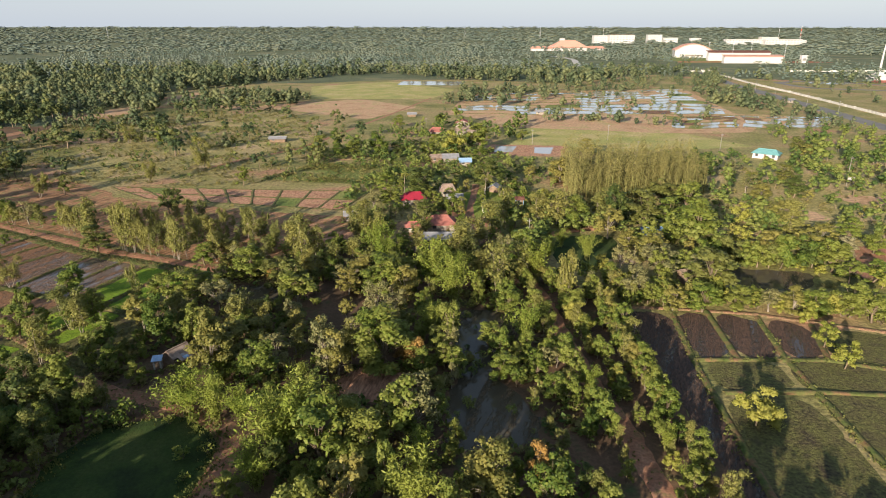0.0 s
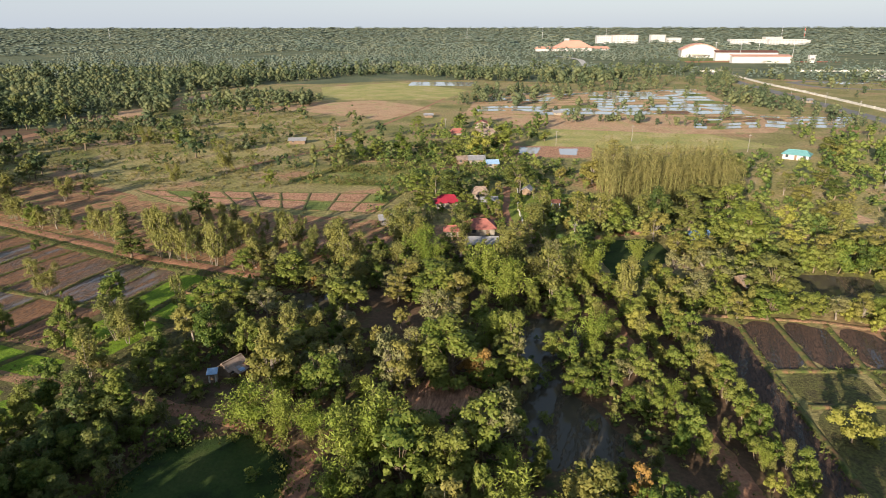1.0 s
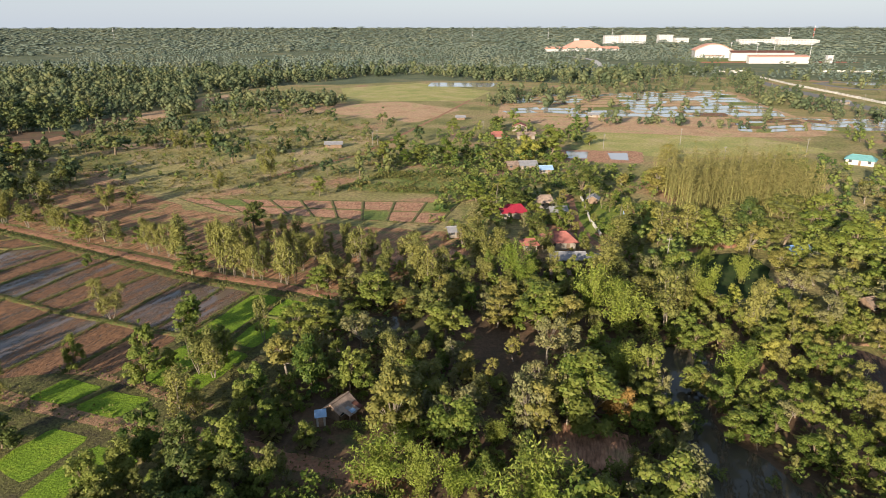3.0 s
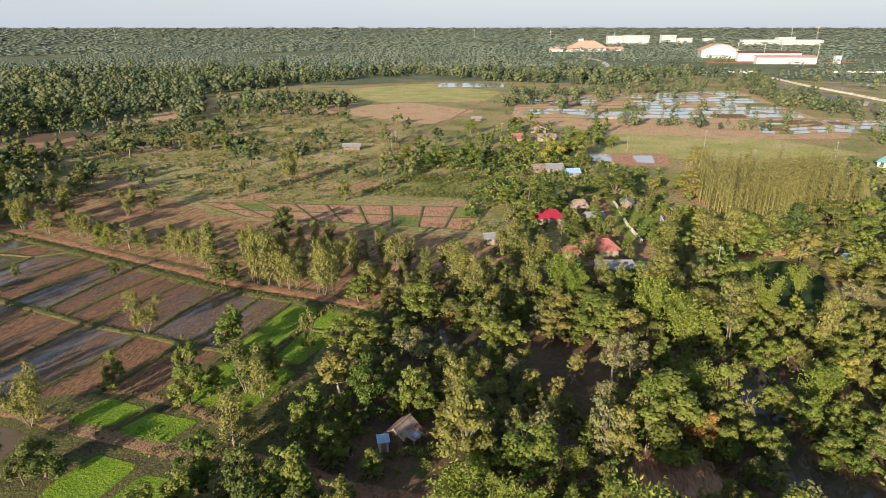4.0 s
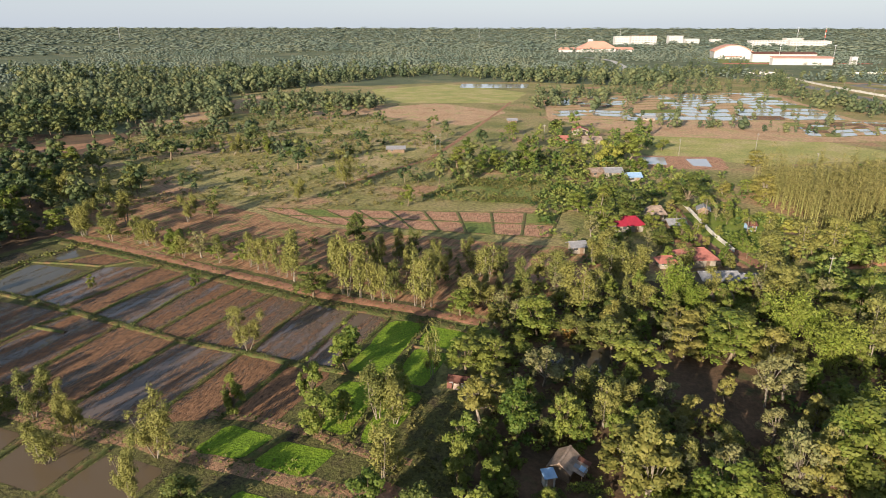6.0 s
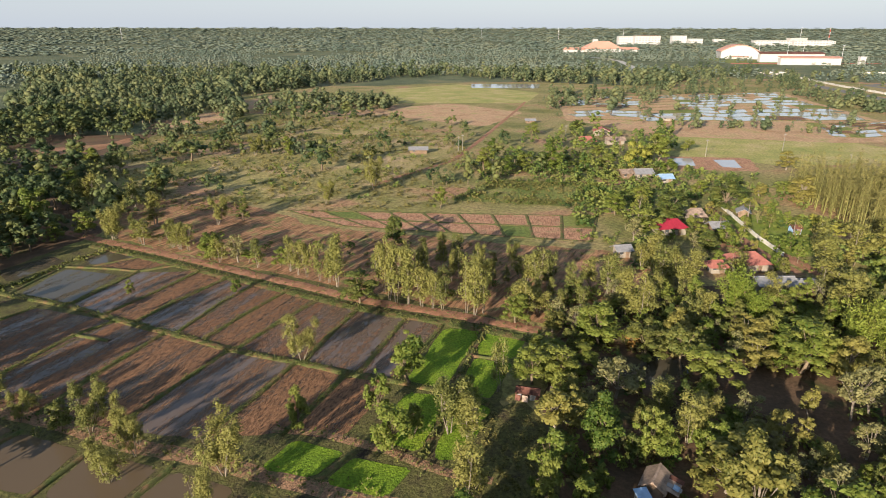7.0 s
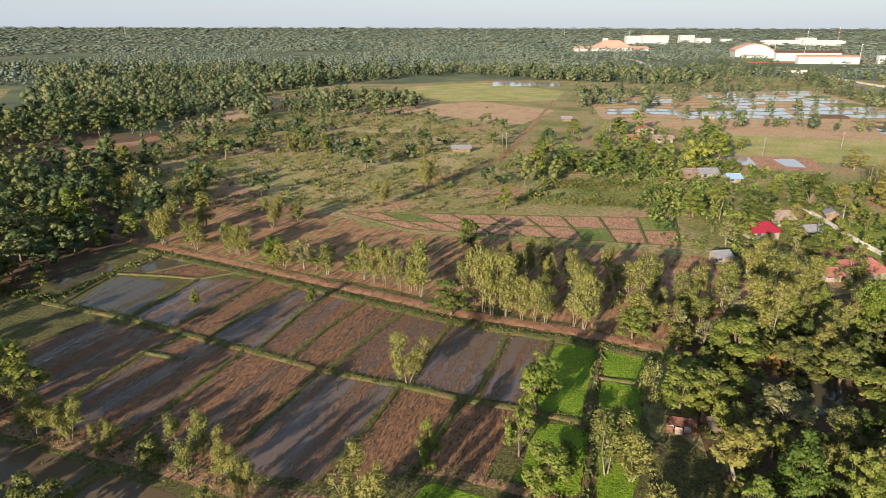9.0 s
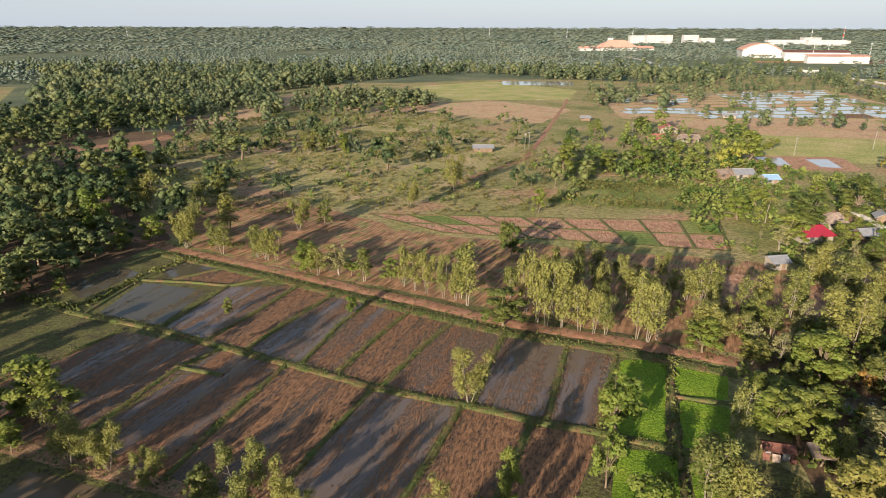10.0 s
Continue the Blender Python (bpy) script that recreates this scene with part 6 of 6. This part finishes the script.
# ---- buildings ----
def hut():
    """The hut by the paddies: boarded walls, tin gable roof, patched lean-to and a blue-roofed outhouse."""
    h = house(-46.4, 91.3, 3.4, 2.6, 58, 1.8, 0.9, 0, M_wood, M_tin, "small boarded hut with a weathered brown tin roof", "hut", over=0.35)
    lean = blocks("lean_to_frame", [(-1.2, 1.8, -1.5, -1.38, 1.56, 1.64), (-1.2, 1.8, -2.82, -2.7, 1.3, 1.38)], M_wood, h)
    for x, w, lift, out, m, word in ((-1.25, 0.8, 0.0, 0.0, M_tin, "brown tin sheet"), (-0.5, 0.75, 0.05, 0.12, M_grey, "grey tin sheet"), (0.2, 0.85, 0.02, -0.08, M_tin, "brown tin sheet"), (0.98, 0.8, 0.06, 0.06, M_rust, "rusty red tin sheet")):
        bm = bmesh.new()
        slab(bm, [(x, -2.95 - out, 1.4 + lift), (x + w, -2.95 - out, 1.4 + lift), (x + w, -1.3, 1.74 + lift), (x, -1.3, 1.74 + lift)], 0.03)
        part("tin_sheet", baked("tin_sheet", bm, m), lean, word)
    bm = bmesh.new()
    slab(bm, [(-0.6, -2.75, 1.53), (0.35, -2.8, 1.53), (0.4, -2.1, 1.68), (-0.55, -2.05, 1.68)], 0.03)
    part("tarpaulin", baked("tarpaulin", bm, M_blue), h, "pale blue sheet patched on the roof")
    for x in (-1.1, 0.3, 1.7):
        blocks("post", [(x - 0.05, x + 0.05, -2.8, -2.7, 0, 1.38)], M_wood, h)
    o = tagged(new("outhouse"), "white outhouse with a sloping blue roof", "outhouse")
    o.matrix_basis = Matrix.Translation((-48.8, 88.8, 0)) @ Matrix.Rotation(radians(12), 4, "Z")
    blocks("wall", [(-0.65, 0.65, -0.6, 0.6, 0, 1.7)], M_chalk, o)
    bm = bmesh.new()
    slab(bm, [(-0.85, -0.8, 1.71), (0.85, -0.8, 1.71), (0.85, 0.8, 2.02), (-0.85, 0.8, 2.02)], 0.06)
    part("roof", baked("roof", bm, M_blue), o, "blue sheet roof")
    blocks("door", [(-0.35, 0.35, -0.64, -0.58, 0.02, 1.6)], M_wood, o)


hut()
r = np.random.default_rng(77)
for x, y in scatter(78, [(-56, 93), (-50, 97), (-44, 96), (-40, 90), (-43, 84), (-52, 84)], 1.5, 0.6):
    if math.hypot(x + 46.6, y - 91.0) > 3.1 and math.hypot(x + 48.8, y - 88.8) > 1.6 and r.uniform() < 0.7:
        K_sh.plant(x, y, r.uniform(0.5, 1.5), r.uniform(0, 6.3))


def shelter():
    """The rusty field shelter at the edge of the rice."""
    s = tagged(new("field_shelter"), "ramshackle field shelter with rusty red tin roof", "shelter")
    s.matrix_basis = Matrix.Translation((-59.2, 111.4, 0)) @ Matrix.Rotation(radians(-14), 4, "Z") @ Matrix.Scale(0.62, 4)
    roof("roof", 5.4, 3.0, 2.0, 0.75, 0, 0.35, M_rust, s, thick=0.06)
    for x in (-2.5, 0, 2.5):
        for y in (-1.4, 1.4):
            blocks("post", [(x - 0.06, x + 0.06, y - 0.06, y + 0.06, 0, 2.0)], M_wood, s)
    blocks("wall", [(-2.6, 2.6, 1.42, 1.5, 0, 1.7)], M_wood, s)
    blocks("platform", [(-2.2, 1.0, -1.2, 1.2, 0.4, 0.5)], M_wood, s)
    blocks("curtain", [(-2.4, -1.5, -1.5, -1.44, 0.5, 1.7)], M_grey, s, "dull grey cloth hung at the side")
    for x, y, w, m in ((-2.9, -2.3, 1.3, M_rust), (-1.2, -2.5, 1.5, M_tin), (1.9, -2.2, 1.2, M_rust)):
        bm = bmesh.new()
        slab(bm, [(x, y, 0.08), (x + w, y - 0.1, 0.08), (x + w, y + 0.8, 1.25), (x, y + 0.9, 1.3)], 0.04)
        part("tin_sheet", baked("tin_sheet", bm, m), s, "rusty tin sheet leaning on the posts")
    blocks("tin_sheet", [(0.6, 2.0, -1.62, -1.5, 0.1, 1.6)], M_grey, s, "leaning grey tin sheet")
    t = tagged(new("lean_to"), "low lean-to shed of poles and rusty sheets", "shed")
    t.matrix_basis = Matrix.Translation((-54.6, 109.9, 0)) @ Matrix.Rotation(radians(-10), 4, "Z")
    bm = bmesh.new()
    slab(bm, [(-1.6, -1.2, 1.5), (1.6, -1.2, 1.5), (1.6, 1.2, 1.95), (-1.6, 1.2, 1.95)], 0.05)
    part("roof", baked("roof", bm, M_tin), t)
    for x in (-1.5, 1.5):
        for y in (-1.1, 1.1):
            blocks("post", [(x - 0.05, x + 0.05, y - 0.05, y + 0.05, 0, 1.5 + 0.35 * (y > 0))], M_wood, t)


shelter()
house(-10, 190.5, 7.2, 5, 6, 2.5, 1.5, 2.2, M_wall, M_crimson, "village house with a bright crimson hipped roof")
house(-1.2, 164.5, 7.6, 6, 3, 2.5, 1.6, 2.6, M_wall, M_brick, "village house with a faded red hipped roof")
house(-9, 162.5, 3.4, 3.0, 3, 2.0, 0.8, 1.1, M_wall, M_brick, "low annexe with a faded orange-red roof", "annexe")
house(-1.5, 151.5, 7.5, 4.5, 1, 2.4, 0.9, 0, M_wall, M_grey, "long house with a pale grey sheet roof")
house(5, 151, 3, 3, 1, 2.3, 0.7, 0, M_wood, M_grey, "small shed with a grey sheet roof", "shed")
house(1, 201, 4.4, 3.8, 4, 2.5, 1.5, 1.2, M_wall, M_tin, "small house with a weathered brown roof")
house(3.2, 190.5, 4.4, 3.4, 8, 2.3, 1.0, 0, M_wood, M_grey, "small house with a dull grey roof")
house(17.5, 206, 3.2, 2.8, 70, 2.0, 0.8, 0, M_wood, M_grey, "small house with a pale grey gable roof")
house(24.3, 190, 2.4, 2.2, 2, 1.9, 0.6, 0, M_blue, M_rust, "small blue-walled village shed with a rusty roof", "shed", over=0.35)
house(-28, 172.5, 3.2, 3, 10, 2.2, 0.7, 0, M_wall, M_grey, "tiny white hut among the trees", "shed")
house(-5, 142.5, 3.4, 3, 0, 2.3, 0.8, 0, M_wood, M_tin, "tiny hut with a dull brown roof among the trees", "shed")
house(-3.5, 323, 7, 6, 5, 2.6, 1.6, 1.5, M_wall, M_brick, "house with a faded pink-red roof")
house(11, 351.5, 5, 8, 80, 2.6, 1.6, 0, M_wall, M_brick, "house with a red gable roof")
house(11, 326, 8.5, 4, 2, 2.4, 1.0, 0, M_wall, M_tin, "long low house with a dull brown roof")
house(2.5, 255, 6, 5, 4, 2.5, 1.1, 0, M_wall, M_grey, "house with a pale blue-grey roof")
house(8.6, 248, 4, 4, 4, 2.3, 0.9, 0, M_wall, M_blue, "shed with a blue sheet roof", "shed")
house(-3.5, 256, 4, 4, 12, 2.3, 0.9, 0, M_wood, M_tin, "shed with a brown tin roof", "shed")
house(-83, 303, 7.5, 4, 3, 2.0, 0.8, 0, M_wood, M_grey, "open field shed with a grey roof", "shed")
house(-20.5, 394, 5, 3.5, 0, 1.8, 0.7, 0, M_wood, M_grey, "far field shed with a grey roof", "shed")
house(141.5, 264, 10, 6, -38, 2.6, 1.4, 2.2, M_white, M_teal, "white house with a turquoise roof")
house(56, 156, 5, 4, 10, 2.4, 0.9, 0, M_wall, M_cloth, "small house with a blue roof under trees")
house(55, 126, 3.6, 3.2, 15, 2.3, 0.9, 0, M_wood, M_tin, "small hut with a brown roof by the pond", "shed")
house(64, 404, 7, 4, -12, 2.0, 0.8, 0, M_wall, M_grey, "white shed on red soil")
house(262, 470, 6, 5, 10, 2.2, 0.8, 0, M_wall, M_grey, "white shed beside the road", "shed")


def pole(x, y, tall, label="concrete power pole with a short crossarm", lamps=False):
    p = tagged(new("power_pole"), label, "pole", "power poles")
    p.matrix_basis = Matrix.Translation((x, y, float(rise(x, y))))
    V, F = tubes([([(0, 0, 0), (0, 0, tall)], [0.13, 0.08], 6)])
    part("shaft", mesh_of("shaft", V, [F], [M_post]), p)
    blocks("crossarm", [(-0.6, 0.6, -0.05, 0.05, tall - 0.7, tall - 0.55)], M_post, p)
    for k in (-0.5, 0, 0.5):
        blocks("insulator", [(k - 0.06, k + 0.06, -0.06, 0.06, tall - 0.55, tall - 0.4)], M_post, p)
    return p


one = pole(22.5, 75, 4.2, "short concrete post beside the dirt road")
for x, y, h in ((-65, 307, 7), (-63, 309, 7.4), (43, 296, 7.5), (83, 308, 8), (84, 262, 8), (-10, 340, 7), (22, 150, 7.5), (128, 280, 8), (155, 228, 8)):
    pole(x, y, h)
for k in range(9):
    t = k / 8
    pole(254 + 50 * t + (-3 if k % 2 else 0), 350 + 420 * t, 9, "roadside concrete power pole with crossarm")
sg = tagged(new("signboard"), "white signboard on two posts", "sign")
sg.matrix_basis = Matrix.Translation((147, 214, 0))
blocks("board", [(-1.2, 1.2, -0.06, 0.06, 2.2, 3.2)], M_chalk, sg)
for x in (-1.2, 1.2):
    blocks("post", [(x - 0.07, x + 0.07, 0.07, 0.2, 0, 3.5)], M_post, sg)


# ---- far campus ----
def campus(x, y, w, d, h, label, floors=3, m=None, m_roof=None, turn=0.0, bays=8, name="campus_building"):
    b = tagged(new(name), label, "building")
    b.matrix_basis = Matrix.Translation((x, y, float(rise(x, y)))) @ Matrix.Rotation(radians(turn), 4, "Z")
    blocks("wall", [(-w / 2, w / 2, -d / 2, d / 2, 0, h)], m or M_white, b)
    blocks("parapet", [(-w / 2 - 0.4, w / 2 + 0.4, -d / 2 - 0.4, d / 2 + 0.4, h, h + 0.8)], m_roof or M_white, b)
    for f in range(floors):
        z = h * (f + 0.35) / floors
        for k in range(bays):
            cx = -w / 2 + (k + 0.5) * w / bays
            blocks("window", [(cx - w / bays * 0.28, cx + w / bays * 0.28, -d / 2 - 0.1, -d / 2 + 0.1, z, z + h / floors * 0.3)], M_asphalt, b)
    return b


campus(493, 2010, 52, 24, 24, "white campus block among trees", 5)
campus(548, 1985, 76, 24, 26, "wide white campus block with reddish roof line", 5, m_roof=M_salmon)
campus(690, 2110, 46, 22, 24, "white campus block with stepped roof", 4)
campus(738, 2095, 44, 22, 15, "lower white campus block", 3)
campus(880, 2250, 36, 16, 10, "small far white campus block", 2)
campus(905, 1930, 120, 20, 14, "long white campus building", 3, bays=14)
campus(1010, 1915, 110, 20, 14, "long white campus wing", 3, bays=12)
campus(985, 1950, 50, 24, 20, "tall beige campus block", 5, m=M_concrete)
campus(1062, 1915, 30, 18, 12, "end wing of the white campus building", 2, bays=4)


def orange_hall():
    b = tagged(new("campus_hall"), "large campus hall with orange tiered roofs", "building")
    b.matrix_basis = Matrix.Translation((287, 1480, 0)) @ Matrix.Rotation(radians(6), 4, "Z")
    blocks("wall", [(-40, 40, -18, 18, 0, 10), (-85, -40, -8, 8, 0, 6), (40, 85, -8, 8, 0, 6)], M_white, b)
    roof("roof", 80, 36, 10, 13, 26, 3, M_salmon, b, thick=0.4)
    roof("wing_roof", 170, 18, 6, 4, 4, 1.5, M_salmon, b, thick=0.3)
    blocks("porch", [(-88, -60, -16, -8, 0, 5)], M_white, b)
    blocks("tower", [(-14, -4, 14, 22, 0, 27)], M_white, b)


orange_hall()


def arena():
    """The sports hall: a white front under a curved orange roof."""
    b = tagged(new("sports_hall"), "white sports hall with a curved orange roof", "building")
    b.matrix_basis = Matrix.Translation((460, 1185, 0)) @ Matrix.Rotation(radians(-14), 4, "Z")
    n, W, D = 14, 31.0, 26.0
    z = [12 + 11 * math.cos((k / n - 0.5) * math.pi) for k in range(n + 1)]
    xs = [-W + 2 * W * k / n for k in range(n + 1)]
    bm = bmesh.new()
    prism(bm, [(xs[-1], 0), (xs[0], 0)] + list(zip(xs, z)), -D, D)
    part("wall", baked("wall", bm, M_white), b)
    bm = bmesh.new()
    prism(bm, [(x * 1.04, h + 1.1) for x, h in zip(xs, z)] + [(x * 1.04, h + 0.1) for x, h in zip(xs[::-1], z[::-1])], -D - 2, D)
    part("roof", baked("roof", bm, M_salmon), b)
    blocks("canopy", [(-14, 14, -D - 5, -D - 0.1, 4.6, 5.4)], M_salmon, b)
    for k in range(5):
        blocks("door", [(-12 + 5 * k, -9 + 5 * k, -D - 0.3, -D + 0.1, 0, 3.6)], M_concrete, b)


arena()


def stand(x, y, w, h, m_roof, label):
    b = tagged(new("grandstand"), label, "grandstand")
    b.matrix_basis = Matrix.Translation((x, y, 0)) @ Matrix.Rotation(radians(-3), 4, "Z")
    blocks("wall", [(-w / 2, w / 2, -5, 5, 0, h * 0.8)], M_white, b)
    bm = bmesh.new()
    slab(bm, [(-w / 2 - 1, -7, h * 0.84), (w / 2 + 1, -7, h * 0.84), (w / 2 + 1, 7, h), (-w / 2 - 1, 7, h)], 0.5)
    part("roof", baked("roof", bm, m_roof), b)
    for k in range(6):
        cx = -w / 2 + (k + 0.5) * w / 6
        blocks("bay", [(cx - w / 18, cx + w / 18, -5.2, -4.9, 1.0, h * 0.4)], M_concrete, b)


stand(478, 985, 88, 12.5, M_salmon, "long white grandstand with an orange roof")
stand(490, 1060, 100, 16, M_rust, "far grandstand with a dark roof")
campus(560, 990, 9, 6, 11, "white scoreboard block by the track", 1, bays=1, name="scoreboard")


def mast(x, y, tall, label, bands=False, group="floodlight masts"):
    p = tagged(new("radio_mast" if bands else "floodlight_mast"), label, "mast", "" if bands else group)
    p.matrix_basis = Matrix.Translation((x, y, float(rise(x, y))))
    if bands:
        for k in range(7):
            V, F = tubes([([(sx * (1.5 - 0.18 * k), sy * (1.5 - 0.18 * k), tall * k / 7), (sx * (1.32 - 0.18 * k), sy * (1.32 - 0.18 * k), tall * (k + 1) / 7)], [0.22, 0.22], 3) for sx in (-1, 1) for sy in (-1, 1)])
            part("section", mesh_of("section", V, [F], [M_mast_red if k % 2 and tall > 50 else M_steel]), p)
    else:
        V, F = tubes([([(0, 0, 0), (0, 0, tall)], [0.4, 0.22], 6)])
        part("shaft", mesh_of("shaft", V, [F], [M_steel]), p)
        blocks("lamp_frame", [(-1.5, 1.5, -0.3, 0.3, tall - 1.5, tall)], M_steel, p)
    return p


for x, y in ((452, 1090), (462, 1020), (520, 1080), (535, 1000)):
    mast(x, y, 28, "tall grey steel floodlight mast")
mast(1080, 1950, 52, "red and white lattice radio mast", True)
for x, y, h in ((-1250, 2400, 45), (390, 2600, 45), (620, 2500, 40), (1300, 2500, 45), (90, 2700, 40)):
    mast(x, y, h, "distant lattice radio mast", True)


def wall_line(line, h, label):
    w = tagged(new("boundary_wall"), label, "wall")
    bm = bmesh.new()
    for (x0, y0), (x1, y1) in zip(line[:-1], line[1:]):
        n = Vector((y1 - y0, x0 - x1, 0)).normalized() * (0.35 if h > 1.2 else 0.1)
        a, b = Vector((x0, y0, 0)), Vector((x1, y1, 0))
        up = Vector((0, 0, h))
        hexa(bm, [a - n, b - n, b + n, a + n, a - n + up, b - n + up, b + n + up, a + n + up])
    part("wall", baked("wall", bm, M_chalk), w)
    for (x0, y0), (x1, y1) in zip(line[:-1], line[1:]):
        k = max(2, int(math.hypot(x1 - x0, y1 - y0) / (16 if h > 1.2 else 4)))
        for i in range(k):
            t = i / k
            px, py = x0 + (x1 - x0) * t, y0 + (y1 - y0) * t
            e = 0.5 if h > 1.2 else 0.16
            blocks("pier", [(px - e, px + e, py - e, py + e, 0, h + 0.6 * e)], M_chalk, w)


wall_line([(313, 803), (326, 783), (318, 703), (306, 624), (300, 541), (292, 470), (283, 395), (276, 330)], 1.6, "long white boundary wall along the road")
wall_line([(15.2, 216), (14.2, 206), (13.2, 197), (12, 186), (11.8, 172)], 1.1, "low white garden wall along the village lane")
wall_line([(326, 800), (345, 800)], 2.2, "short white rendered boundary wall")
wall_line([(438, 798), (560, 795), (640, 793)], 2.2, "white boundary wall before the woods")
mo = tagged(new("monument"), "white monument with a tall slender column", "monument")
mo.matrix_basis = Matrix.Translation((468, 678, 0))
V, F = tubes([([(0, 0, 8), (0, 0, 36)], [1.3, 0.7], 6)])
part("column", mesh_of("column", V, [F], [M_white]), mo)
for k in range(4):
    blocks("step", [(-8 + 1.6 * k, 8 - 1.6 * k, -8 + 1.6 * k, 8 - 1.6 * k, 2.0 * k, 2.0 * k + 2.0)], M_white, mo)
